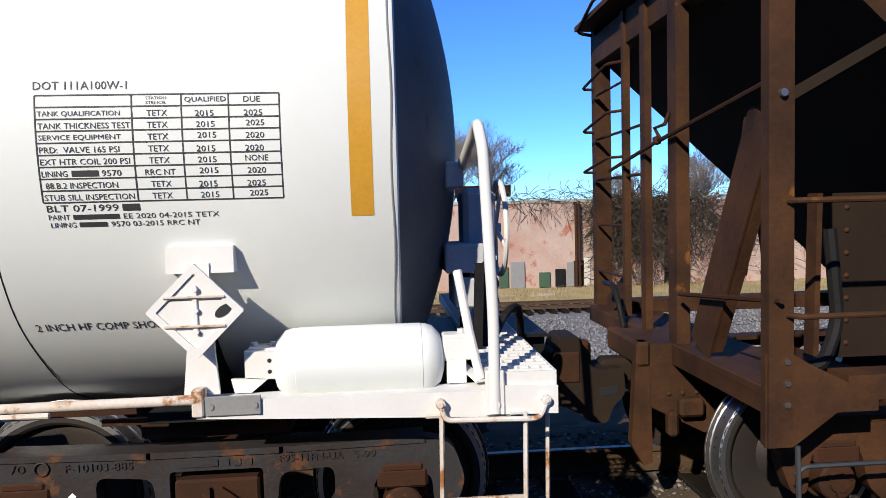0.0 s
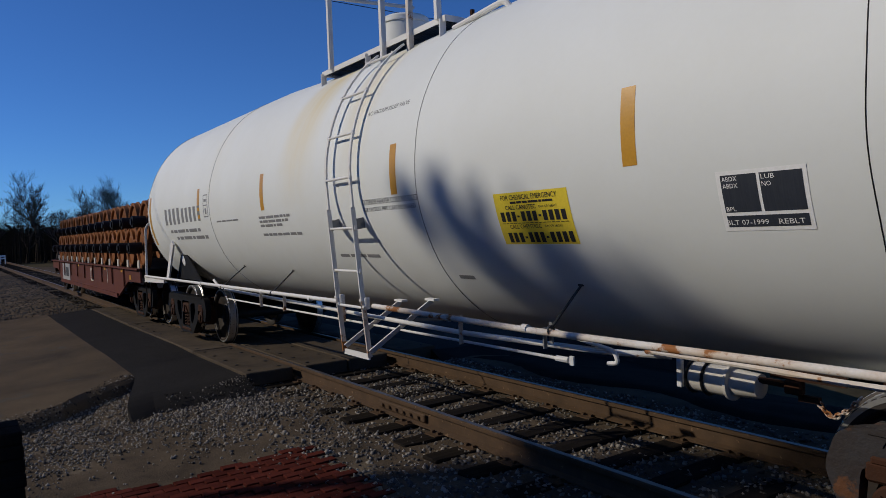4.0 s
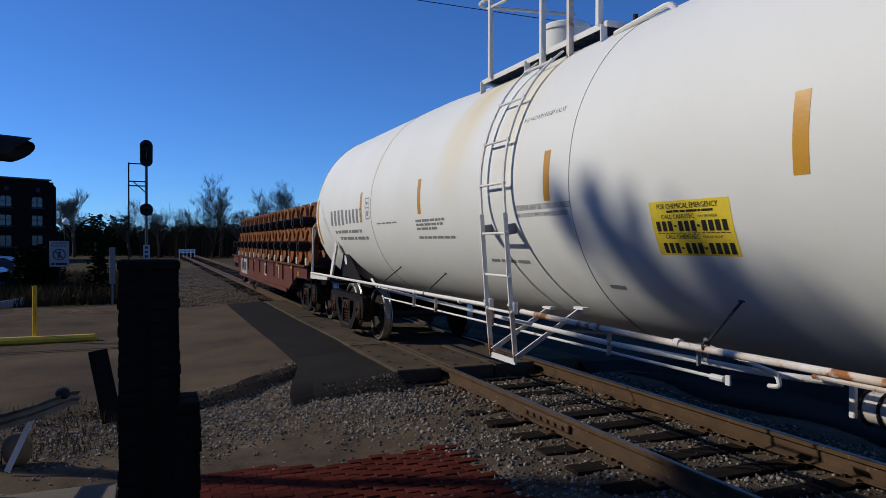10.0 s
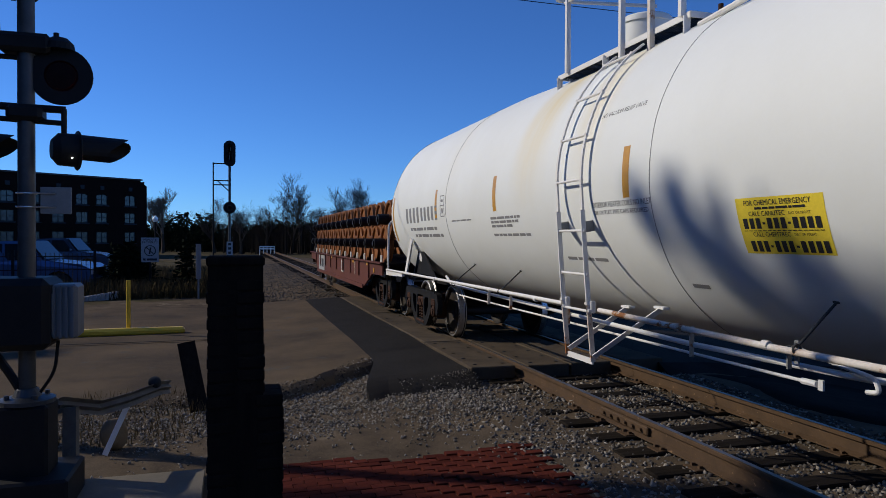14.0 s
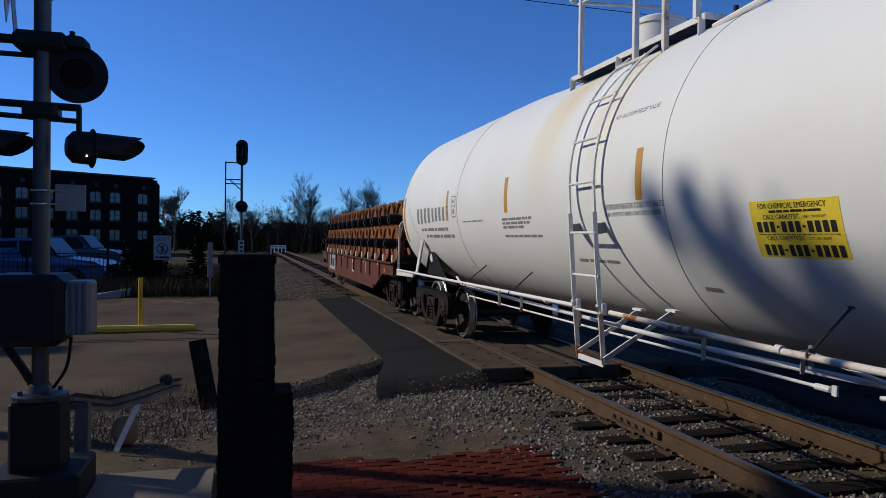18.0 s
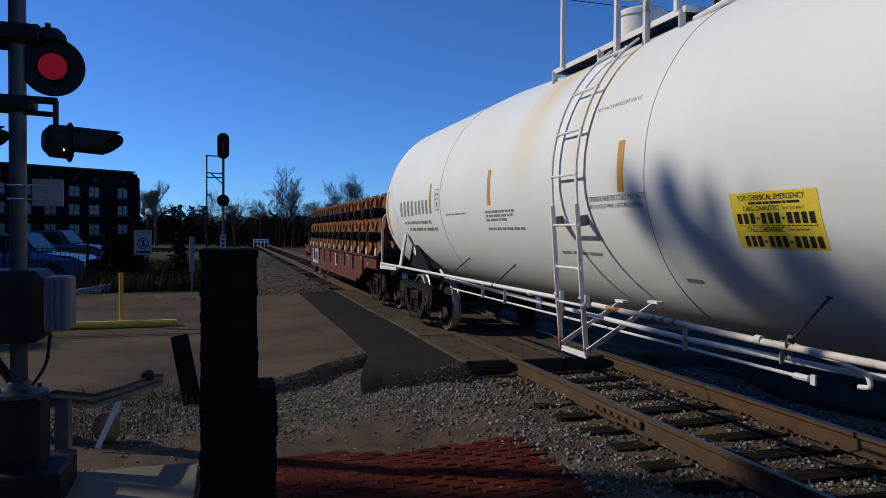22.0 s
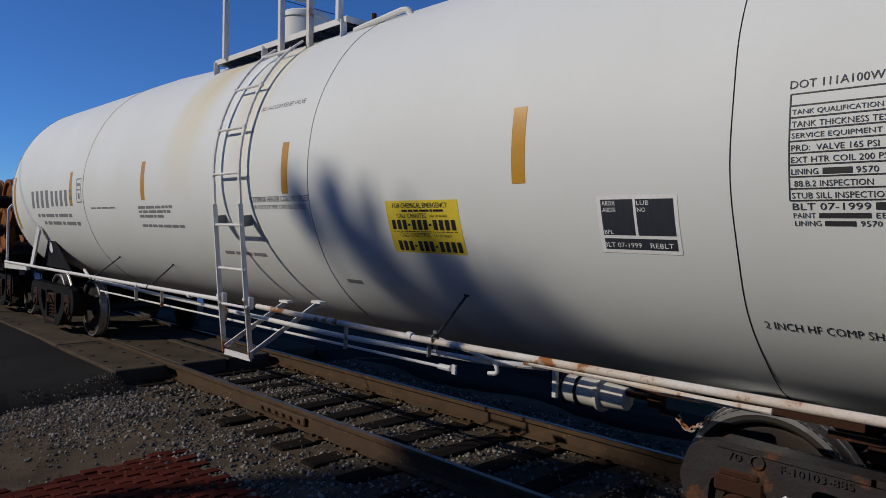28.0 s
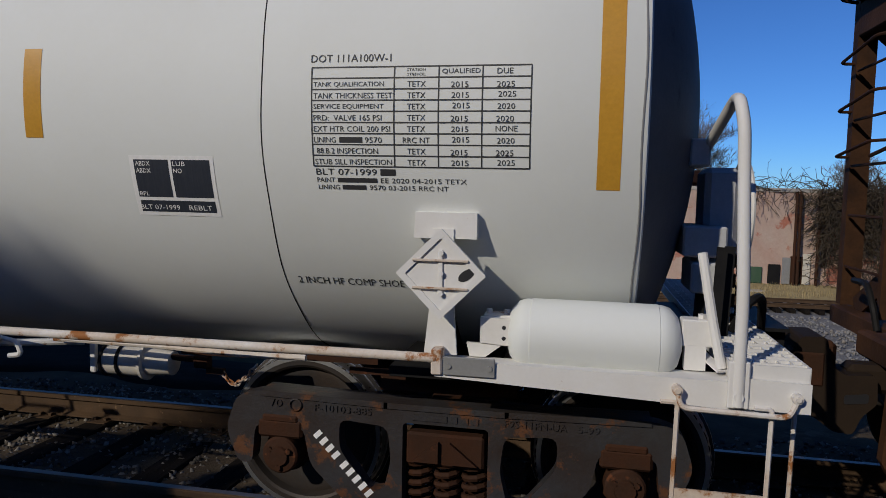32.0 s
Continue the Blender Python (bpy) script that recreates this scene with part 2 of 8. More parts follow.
    "roofing": material("roofing", (0.10, 0.095, 0.09), (0.07, 0.065, 0.06), 0.8, scale=2, amount=0.6, bump=0.2),
    "bark": material("bark", (0.085, 0.068, 0.055), (0.05, 0.04, 0.033), 0.9, scale=6, streak=(4, 4, 0.6), amount=0.8, bump=0.4),
    "twig": material("twig", (0.095, 0.075, 0.06), (0.06, 0.048, 0.04), 0.9, scale=1, amount=0.8, bump=0.0),
    "evergreen": material("evergreen", (0.01, 0.016, 0.009), (0.02, 0.024, 0.013), 0.85, scale=0.5, amount=0.9, bump=0.0),
    "far_wood": material("far_wood", (0.022, 0.018, 0.016), (0.016, 0.015, 0.012), 0.95, scale=0.25, amount=0.9, bump=0.0),
    "dead_vine": material("dead_vine", (0.085, 0.065, 0.045), (0.05, 0.04, 0.03), 0.9, scale=2, amount=0.8, bump=0.0),
    "car_blue": plain("car_blue", (0.07, 0.14, 0.30), 0.22, 0.3),
    "car_grey": plain("car_grey", (0.05, 0.075, 0.12), 0.25, 0.2),
    "car_white": plain("car_white", (0.6, 0.62, 0.64), 0.25),
    "tyre": plain("tyre", (0.02, 0.02, 0.02), 0.8),
    "dark_glass": plain("dark_glass", (0.02, 0.025, 0.03), 0.08),
    "window_glass": plain("window_glass", (0.03, 0.045, 0.065), 0.12),
    "signal_black": material("signal_black", (0.014, 0.014, 0.015), (0.022, 0.021, 0.02), 0.55, scale=8, amount=0.6, bump=0.05, spec=0.15),
    "lens_red": plain("lens_red", (0.012, 0.002, 0.002), 0.5, 0.0, 0.1),
    "lamp_glow": glowing("lamp_glow", (0.46, 0.002, 0.003), 0.20),
    "lamp_white": glowing("lamp_white", (1.0, 0.95, 0.9), 6.0),
    "sign_white": material("sign_white", (0.42, 0.42, 0.41), (0.34, 0.34, 0.325), 0.45, scale=5, amount=0.5, bump=0.03),
    "green_paint": material("green_paint", (0.05, 0.10, 0.06), (0.08, 0.12, 0.08), 0.8, scale=4, amount=0.7, bump=0.1),
    "stain_yellow": material("stain_yellow", (0.70, 0.60, 0.33), (0.76, 0.71, 0.58), 0.5, scale=2.0, streak=(2, 2, 0.3), amount=0.9, bump=0.02),
    "boulder": material("boulder", (0.24, 0.17, 0.10), (0.12, 0.085, 0.055), 0.9, scale=5, amount=0.8, bump=0.5, fine=30),
    "rag_grey": material("rag_grey", (0.05, 0.055, 0.06), (0.025, 0.028, 0.032), 0.9, scale=8, amount=0.8, bump=0.3, fine=40),
    # near-black ground colour that carries the train's shade
    "shaded_ground": material("shaded_ground", (0.010, 0.009, 0.008), (0.018, 0.016, 0.014), 0.95, scale=4, amount=0.8, bump=0.5, fine=26),
    # lighter copy of twig, sunlight on the back trees put into its colour
    "pale_twig": material("pale_twig", (0.20, 0.165, 0.135), (0.13, 0.105, 0.085), 0.9, scale=1, amount=0.8, bump=0.0),
    "window_trim": material("window_trim", (0.045, 0.05, 0.058), (0.03, 0.033, 0.038), 0.7, scale=2, amount=0.5, bump=0.0),
    "brake_grey": material("brake_grey", (0.52, 0.53, 0.54), (0.36, 0.365, 0.37), 0.7, scale=5, amount=0.6, bump=0.05),
    "rail_head": material("rail_head", (0.22, 0.19, 0.16), (0.12, 0.09, 0.06), 0.42, metal=0.7, scale=3, amount=0.8, bump=0.05),
    "cream_panel": material("cream_panel", (0.62, 0.58, 0.50), (0.5, 0.46, 0.40), 0.6, scale=4, amount=0.5, bump=0.03),
}


def run_off(m, bands, tint):
    """Pale run-off stains down the shell: soft bands along x, stronger towards the top, broken by streaky noise."""
    nt = m.node_tree
    n, ln = nt.nodes, nt.links
    b = n["Principled BSDF"]
    src = b.inputs["Base Color"].links[0].from_socket
    tc = n.new("ShaderNodeTexCoord")
    sep = n.new("ShaderNodeSeparateXYZ")
    ln.new(tc.outputs["Object"], sep.inputs[0])

    def op(kind, a, c, clamp=False):
        q = n.new("ShaderNodeMath")
        q.operation, q.use_clamp = kind, clamp
        for k, v in enumerate((a, c)):
            if isinstance(v, (int, float)):
                q.inputs[k].default_value = v
            else:
                ln.new(v, q.inputs[k])
        return q.outputs[0]
    mp = n.new("ShaderNodeMapping")
    mp.inputs["Scale"].default_value = (3.0, 0.5, 0.5)
    ln.new(tc.outputs["Object"], mp.inputs["Vector"])
    ns = n.new("ShaderNodeTexNoise")
    ns.inputs["Scale"].default_value, ns.inputs["Detail"].default_value = 1.6, 5
    ln.new(mp.outputs[0], ns.inputs["Vector"])
    high = op("MULTIPLY", op("SUBTRACT", sep.outputs[2], 2.0), 0.75, True)
    total = 0.0
    for x0, w, k in bands:
        d = op("DIVIDE", op("ABSOLUTE", op("SUBTRACT", sep.outputs[0], x0), 0.0), w)
        total = op("ADD", op("MULTIPLY", op("SUBTRACT", 1.0, d, True), k), total)
    f = op("MULTIPLY", op("MULTIPLY", total, high), op("MULTIPLY", ns.outputs["Fac"], 1.7), True)
    mx = n.new("ShaderNodeMix")
    mx.data_type = "RGBA"
    ln.new(f, mx.inputs[0])
    ln.new(src, mx.inputs[6])
    mx.inputs[7].default_value = (*tint, 1)
    ln.new(mx.outputs[2], b.inputs["Base Color"])


run_off(M["tank_white"], ((-4.05, 0.55, 1.0), (-2.75, 0.35, 0.7), (-7.0, 0.5, 0.15)), (0.72, 0.60, 0.33))


# ---- mesh helpers ----
def bm_new():
    return bmesh.new()


def box(bm, c, s, m=None, bevel=0.0):
    """A box of size s round c, turned by the matrix m."""
    r = bmesh.ops.create_cube(bm, size=1)
    vs = r["verts"]
    bmesh.ops.scale(bm, vec=s, verts=vs)
    if bevel:
        es = list({e for v in vs for e in v.link_edges})
        vs = [v for v in bmesh.ops.bevel(bm, geom=es, offset=bevel, segments=1, profile=0.7, affect="EDGES")["verts"]] or vs
        vs = list({v for v in vs})
    if m is not None:
        bmesh.ops.transform(bm, matrix=m.to_4x4(), verts=vs)
    bmesh.ops.translate(bm, vec=c, verts=vs)
    return vs


def turn_to(d):
    return Vector(d).to_track_quat("Z", "Y").to_matrix().to_4x4()


def rod(bm, a, b, r, seg=8, r2=None, caps=True):
    """A round bar from a to b."""
    a, b = Vector(a), Vector(b)
    d = b - a
    q = bmesh.ops.create_cone(bm, cap_ends=caps, segments=seg, radius1=r, radius2=r if r2 is None else r2, depth=d.length)
    bmesh.ops.transform(bm, matrix=Matrix.Translation((a + b) / 2) @ turn_to(d), verts=q["verts"])
    return q["verts"]


def bar(bm, a, b, w, t, up=(0, 0, 1)):
    """A flat bar from a to b, w wide along up's side and t thick."""
    a, b = Vector(a), Vector(b)
    z = (b - a).normalized()
    x = Vector(up).cross(z)
    if x.length < 1e-4:
        x = Vector((1, 0, 0)).cross(z)
    x.normalize()
    y = z.cross(x)
    m = Matrix((x, y, z)).transposed()
    return box(bm, (a + b) / 2, (w, t, (b - a).length), m)


def tube(bm, pts, r, seg=8, closed=False):
    """A bent pipe through pts."""
    pts = [Vector(p) for p in pts]
    rings = []
    n = len(pts)
    ref = None
    for i, p in enumerate(pts):
        a = pts[i - 1] if (i or closed) else p
        b = pts[(i + 1) % n] if (i < n - 1 or closed) else p
        d = (b - a).normalized()
        if ref is None:
            ref = d.orthogonal().normalized()
        ref = (ref - d * ref.dot(d)).normalized()
        o = d.cross(ref)
        rings.append([bm.verts.new(p + r * (math.cos(k * math.tau / seg) * ref + math.sin(k * math.tau / seg) * o)) for k in range(seg)])
    for i in range(n - 1 + (1 if closed else 0)):
        u, v = rings[i], rings[(i + 1) % n]
        for k in range(seg):
            bm.faces.new((u[k], u[(k + 1) % seg], v[(k + 1) % seg], v[k]))
    if not closed:
        bm.faces.new(rings[0][::-1])
        bm.faces.new(rings[-1])
    return rings


def rounded(pts, r, seg=4):
    """Points with their inner corners rounded by r."""
    pts = [Vector(p) for p in pts]
    out = [pts[0]]
    for a, b, c in zip(pts, pts[1:], pts[2:]):
        u, v = (a - b), (c - b)
        k = min(r, u.length * 0.45, v.length * 0.45)
        p, q = b + u.normalized() * k, b + v.normalized() * k
        for i in range(seg + 1):
            t = i / seg
            out.append((1 - t) ** 2 * p + 2 * t * (1 - t) * b + t * t * q)
    return out + [pts[-1]]


def prism(bm, pts, depth, m=None):
    """A flat outline pts (x, y) made depth thick along z, then moved by m."""
    a = [bm.verts.new((x, y, 0)) for x, y in pts]
    b = [bm.verts.new((x, y, depth)) for x, y in pts]
    n = len(pts)
    bm.faces.new(a[::-1])
    bm.faces.new(b)
    for i in range(n):
        bm.faces.new((a[i], a[(i + 1) % n], b[(i + 1) % n], b[i]))
    if m is not None:
        bmesh.ops.transform(bm, matrix=m, verts=a + b)
    return a + b


def lathe(bm, profile, seg=32, m=None, close=True):
    """A surface of revolution about z; profile: (radius, height)."""
    rings = []
    for r, z in profile:
        if r < 1e-6:
            rings.append([bm.verts.new((0, 0, z))])
        else:
            rings.append([bm.verts.new((r * math.cos(k * math.tau / seg), r * math.sin(k * math.tau / seg), z)) for k in range(seg)])
    for u, v in zip(rings, rings[1:]):
        for k in range(seg):
            l = (k + 1) % seg
            if len(u) == 1 and len(v) == 1:
                continue
            if len(u) == 1:
                bm.faces.new((u[0], v[l], v[k]))
            elif len(v) == 1:
                bm.faces.new((u[k], u[l], v[0]))
            else:
                bm.faces.new((u[k], u[l], v[l], v[k]))
    vs = [v for r in rings for v in r]
    if m is not None:
        bmesh.ops.transform(bm, matrix=m, verts=vs)
    return vs


# standing outline planes: outline x, y -> world x, z with its depth towards -y, and along x
def facing(x, y, z):
    return Matrix.Translation((x, y, z)) @ Matrix.Rotation(radians(90), 4, "X")


ALONG_X = Matrix.Rotation(radians(90), 4, "Y")


def done(bm, smooth=False):
    me = bpy.data.meshes.new("mesh")
    bmesh.ops.recalc_face_normals(bm, faces=bm.faces)
    bm.to_mesh(me)
    bm.free()
    if smooth:
        for p in me.polygons:
            p.use_smooth = True
        me.set_sharp_from_angle(angle=radians(35))
    return me


def mesh_of(bm, mats, smooth=False):
    me = done(bm, smooth)
    for k in (mats if isinstance(mats, (list, tuple)) else (mats,)):
        me.materials.append(M[k])
    return me


def part(name, bm, mats, parent, label="", smooth=False):
    ob = new(name, mesh_of(bm, mats, smooth))
    ob.parent = parent
    if parent is not None and parent.parent is None:
        ob.matrix_parent_inverse = parent.matrix_basis.inverted()
    if label:
        ob["label"] = label
    return ob


def piece(name, me, parent, m):
    ob = new(name, me)
    ob.parent = parent
    if parent is not None and parent.parent is None:
        ob.matrix_parent_inverse = parent.matrix_basis.inverted()
    ob.matrix_basis = m
    return ob


def thing(name, label, category, m=None, group="", kind=""):
    ob = new(name)
    if m is not None:
        ob.matrix_basis = m
    return tagged(ob, label, category, group, kind)


def solid(name, bm, mats, label, category, group="", kind="", smooth=False, m=None):
    ob = new(name, mesh_of(bm, mats, smooth))
    if m is not None:
        ob.matrix_basis = m
    return tagged(ob, label, category, group, kind)


def glyphs(text):
    """The built-in font's outline of a text as a flat mesh."""
    cu = bpy.data.curves.new("text", "FONT")
    cu.body, cu.resolution_u = text, 2
    ob = bpy.data.objects.new("text", cu)
    scene.collection.objects.link(ob)
    me = bpy.data.meshes.new_from_object(ob.evaluated_get(bpy.context.evaluated_depsgraph_get()))
    bpy.data.objects.remove(ob)
    return me


def lettering(bm, text, x0, x1, z0, z1, place):
    """Text filled into the box x0..x1, z0..z1; place(x, z) gives the point in space."""
    me = glyphs(text)
    xs, ys = [v.co.x for v in me.vertices], [v.co.y for v in me.vertices]
    ax, bx, ay, by = min(xs), max(xs), min(ys), max(ys)
    vs = [bm.verts.new(place(x0 + (x - ax) / (bx - ax) * (x1 - x0), z0 + (y - ay) / (by - ay) * (z1 - z0))) for x, y in zip(xs, ys)]
    for p in me.polygons:
        try:
            bm.faces.new([vs[i] for i in p.vertices])
        except ValueError:
            pass
    bpy.data.meshes.remove(me)


def patch(bm, x0, x1, z0, z1, place, n=6, nx=1):
    """A thin rectangle laid on a surface."""
    g = [[bm.verts.new(place(x0 + (x1 - x0) * i / nx, z0 + (z1 - z0) * j / n)) for i in range(nx + 1)] for j in range(n + 1)]
    for a, b in zip(g, g[1:]):
        for i in range(nx):
            bm.faces.new((a[i], a[i + 1], b[i + 1], b[i]))


def digit_bars(bm, groups, x0, x1, z0, z1, place):
    """One plain bar for each character, in groups with dashes between."""
    total = sum(groups) + 0.7 * (len(groups) - 1)
    u = (x1 - x0) / total
    x = x0
    for g, n in enumerate(groups):
        if g:
            patch(bm, x + 0.1 * u, x + 0.5 * u, (z0 + z1) / 2 - 0.1 * (z1 - z0), (z0 + z1) / 2 + 0.1 * (z1 - z0), place, 1)
            x += 0.7 * u
        for _ in range(n):
            patch(bm, x + 0.12 * u, x + 0.80 * u, z0, z1, place, 2)
            x += u


def word_bars(bm, words, x0, x1, z0, z1, place):
    """Plain bars in place of words; words: their lengths."""
    total = sum(words) + 0.8 * (len(words) - 1)
    x = x0
    for w in words:
        d = (x1 - x0) * w / total
        patch(bm, x, x + d, z0, z1, place, 2)
        x += d + (x1 - x0) * 0.8 / total


# ---- ground, track, crossing ----
def sheet(name, x0, x1, y0, y1, nx, ny, height, mats, label, category, kind="structure"):
    """A ground sheet with its height given by a function."""
    xs = [x0 + (x1 - x0) * i / nx for i in range(nx + 1)]
    ys = [y0 + (y1 - y0) * i / ny for i in range(ny + 1)]
    vs = [(x, y, height(x, y)) for y in ys for x in xs]
    fs = [(j * (nx + 1) + i, j * (nx + 1) + i + 1, (j + 1) * (nx + 1) + i + 1, (j + 1) * (nx + 1) + i) for j in range(ny) for i in range(nx)]
    me = bpy.data.meshes.new(name)
    me.from_pydata(vs, [], fs)
    me.materials.append(M[mats])
    for p in me.polygons:
        p.use_smooth = True
    ob = new(name, me)
    return tagged(ob, label, category, kind=kind)


def wob(x, y, s=1.0, a=0.03):
    return a * noise.noise(Vector((x * s, y * s, 3.7)))


def ground_z(x, y):
    """The lie of the land: a low track bed, level ground round it."""
    a = abs(y)
    if a < 1.9:
        z = -0.20
    elif a < 3.2:
        z = -0.20 - (a - 1.9) / 1.3 * 0.12
    else:
        z = -0.32
    if y < -1.9:
        z = min(z, -0.2 - 0.08 * min(1, (-1.9 - y) / 1.5))
    return z


def fall(x, y):
    """How far the land drops on the north side of the line, east of the crossing."""
    a, b = min(1.0, max(0.0, (y - 2.3) / 9.0)), min(1.0, max(0.0, (x + 14.0) / 14.0))
    return 2.57 * a * a * (3 - 2 * a) * b * b * (3 - 2 * b)


# the far ground is one sheet to the horizon
GX = [-2500, -900, -300, -120, -60, -30, -14, -10, -6, -3, 0, 4, 8, 16, 30, 60, 120, 300, 900, 2500]
GY = [-2500, -900, -300, -100, -40, -16, -6, 0, 2.3, 3.5, 5, 6.5, 8, 9.5, 11.3, 16, 30, 60, 120, 300, 900, 2500]
me = bpy.data.meshes.new("ground")
me.from_pydata([(x, y, -0.42 - fall(x, y)) for y in GY for x in GX], [],
               [(j * len(GX) + i, j * len(GX) + i + 1, (j + 1) * len(GX) + i + 1, (j + 1) * len(GX) + i) for j in range(len(GY) - 1) for i in range(len(GX) - 1)])
me.materials.append(M["dry_grass"])
for p in me.polygons:
    p.use_smooth = True
tagged(new("ground", me), "ground of dry winter grass reaching the horizon, lower beyond the line", "ground", kind="structure")


def near_h(x, y):
    return ground_z(x, y) + wob(x, y, 1.3, 0.035) + wob(x, y, 5.0, 0.012) - fall(x, y)


# dark sheet added for the train's shade on the bank
def shade_strip_h(x, y):
    e = min(x + 5.6, 4.6 - x, y - 1.7 - 0.15 * math.sin(2.3 * x), 7.5 - y + 0.4 * math.sin(1.1 * x))
    return near_h(x, y) - 0.05 + 0.08 * min(1.0, max(0.0, e / 0.3))


sheet("cinder_bank", -5.6, 4.6, 1.6, 7.9, 60, 40, shade_strip_h, "shaded_ground", "dark ground sheet beyond the line, the train's shade put into its colour", "ground")
sheet("gravel_ground", -70, 24, -16, 9.5, 376, 102, near_h, "dirt", "sandy dirt and fine gravel beside the track", "ground")

# road over the track: old grey asphalt, with a newer dark strip along the rails
ROAD_X0, ROAD_X1 = -18.2, -5.85


def road_h(x, y):
    t = min(1.0, max(0.0, (-1.45 - y) / 4.0))
    return -0.03 - 0.25 * t + wob(x, y, 0.6, 0.02)


def edge_wave(y):
    return 0.22 * noise.noise(Vector((y * 1.1, 5.0, 0))) + 0.10 * noise.noise(Vector((y * 4.1, 9.0, 0)))


def slab(name, x0, x1, y0, y1, nx, ny, height, mats, label, category, thick=0.10, wave=0.0, ramp=0.0):
    """A paved sheet with a real edge; its near edge (x1) may be ragged."""
    vs, fs = [], []
    for layer in (0, 1):
        for j in range(ny + 1):
            y = y0 + (y1 - y0) * j / ny
            xe = x1 + wave * edge_wave(y) * 2
            if name == "road":
                xe -= 0.95 * min(1.45, max(0.0, y + 4.0))
            for i in range(nx + 1):
                x = x0 + (xe - x0) * i / nx
                if name == "road_patch":
                    y = y0 + (y1 - y0) * j / ny - 0.42 * (1 - j / ny) * min(1.0, max(0.0, (x + 7.3) / 1.6))
                z = height(x, y)
                if ramp and x > xe - ramp:
                    t = (x - xe + ramp) / ramp
                    z += (near_h(x, y) - 0.02 - z) * t * t
                vs.append((x, y, z - layer * thick))
    w = nx + 1
    off = w * (ny + 1)
    for j in range(ny):
        for i in range(nx):
            a = j * w + i
            fs.append((a, a + 1, a + 1 + w, a + w))
    for i in range(nx):
        fs.append((i, i + off, i + 1 + off, i + 1))
        a = ny * w + i
        fs.append((a, a + 1, a + 1 + off, a + off))
    for j in range(ny):
        a = j * w
        fs.append((a, a + w, a + w + off, a + off))
        a = j * w + nx
        fs.append((a, a + off, a + w + off, a + w))
    me = bpy.data.meshes.new(name)
    me.from_pydata(vs, [], fs)
    me.materials.append(M[mats])
    ob = new(name, me)
    return tagged(ob, label, category, kind="structure")


slab("road", ROAD_X0, ROAD_X1, -16, -2.55, 90, 80, road_h, "asphalt", "worn sandy grey asphalt road with a broken edge", "road", 0.16, 0.7, 0.30)
slab("road_patch", ROAD_X0 + 0.1, ROAD_X1 + 0.45, -2.55, -1.51, 90, 10, road_h, "asphalt_new", "newer dark asphalt strip along the crossing", "road", 0.16, 0.6, 0.65)
# the far road's dark asphalt holds the train's shade in its colour
slab("road_far", ROAD_X0, ROAD_X1 + 0.4, 1.42, 9.0, 40, 20, lambda x, y: road_h(x, -y), "asphalt_new", "asphalt road beyond the track, darkened for the train's shade", "road", 0.16, 0.5, 0.5)


def rail_mesh():
    h = [(-0.07, -0.178), (0.07, -0.178), (0.07, -0.165), (0.012, -0.145), (0.009, -0.05), (0.036, -0.038), (0.036, -0.006), (0.028, 0.0),
         (-0.028, 0.0), (-0.036, -0.006), (-0.036, -0.038), (-0.009, -0.05), (-0.012, -0.145), (-0.07, -0.165)]
    return h


def rail(y, x0, x1, bright=True):
    bm = bm_new()
    prism(bm, rail_mesh(), x1 - x0, Matrix.Translation((x0, y, 0)) @ Matrix(((0, 0, 1, 0), (1, 0, 0, 0), (0, 1, 0, 0), (0, 0, 0, 1))))
    ob = solid("rail", bm, "rail_rust", "rust-brown steel rail spiked to wooden ties", "rail", "rails of the track", "structure")
    if bright:
        b2 = bm_new()
        box(b2, ((x0 + x1) / 2, y, 0.0005), (x1 - x0, 0.046, 0.003))
        part("running_band", b2, "rail_head", ob, "polished running band on the rail head")
    return ob


near_rail = rail(-0.755, -260, 40)
far_rail = rail(0.755, -260, 40)

# ties
tie_bm = bm_new()
box(tie_bm, (0, 0, 0), (0.225, 2.6, 0.16), bevel=0.012)
tie_me = mesh_of(tie_bm, "tie_wood")
rng = random.Random(4)
for i in range(60):
    x = -22.0 + i * 0.545
    if ROAD_X0 - 0.2 < x < -5.9:
        continue
    tagged(piece("railway_tie", tie_me, None, pose(x, rng.uniform(-0.03, 0.03), -0.262 + rng.uniform(-0.008, 0.006), 0, 0, rng.uniform(-1.2, 1.2))),
           "dark weathered wooden railway tie bedded in ballast", "railway tie", "ties of the track", "structure")
far_ties = bm_new()
for i in range(150):
    box(far_ties, (-22.5 - 0.55 * i, 0, -0.262), (0.225, 2.6, 0.16))
solid("railway_ties_far", far_ties, "tie_wood", "dark wooden ties running far down the track", "railway tie", kind="stuff")


# ---- tank car ----
R, ZC = 1.485, 2.288
TX0, TX1 = -10.92, 3.535


def on_tank(off=0.0022):
    def f(x, z):
        d = max(-0.999, min(0.999, (z - ZC) / R))
        return (x, -math.cos(math.asin(d)) * (R + off), ZC + d * (R + off))
    return f


tank_car = thing("tank_car", "white tank car with black stencils standing on rusty trucks", "tank car", pose(-3.52, 0, 0))

bm = bm_new()
dish = 0.40
rs = (R * R + dish * dish) / (2 * dish)
head = []
amax = math.asin((R - 0.03) / rs)
for i in range(13):
    a = amax * i / 12
    head.append((rs * math.sin(a), dish - rs + rs * math.cos(a)))
low = head[-1][1]
L = TX1 - TX0
prof = [(R - 0.03, -0.035), (R - 0.008, -0.018), (R, 0.0)] + [(R, L * i / 24) for i in range(1, 25)] + [(R - 0.006, L + 0.014), (R - 0.022, L + 0.022)]
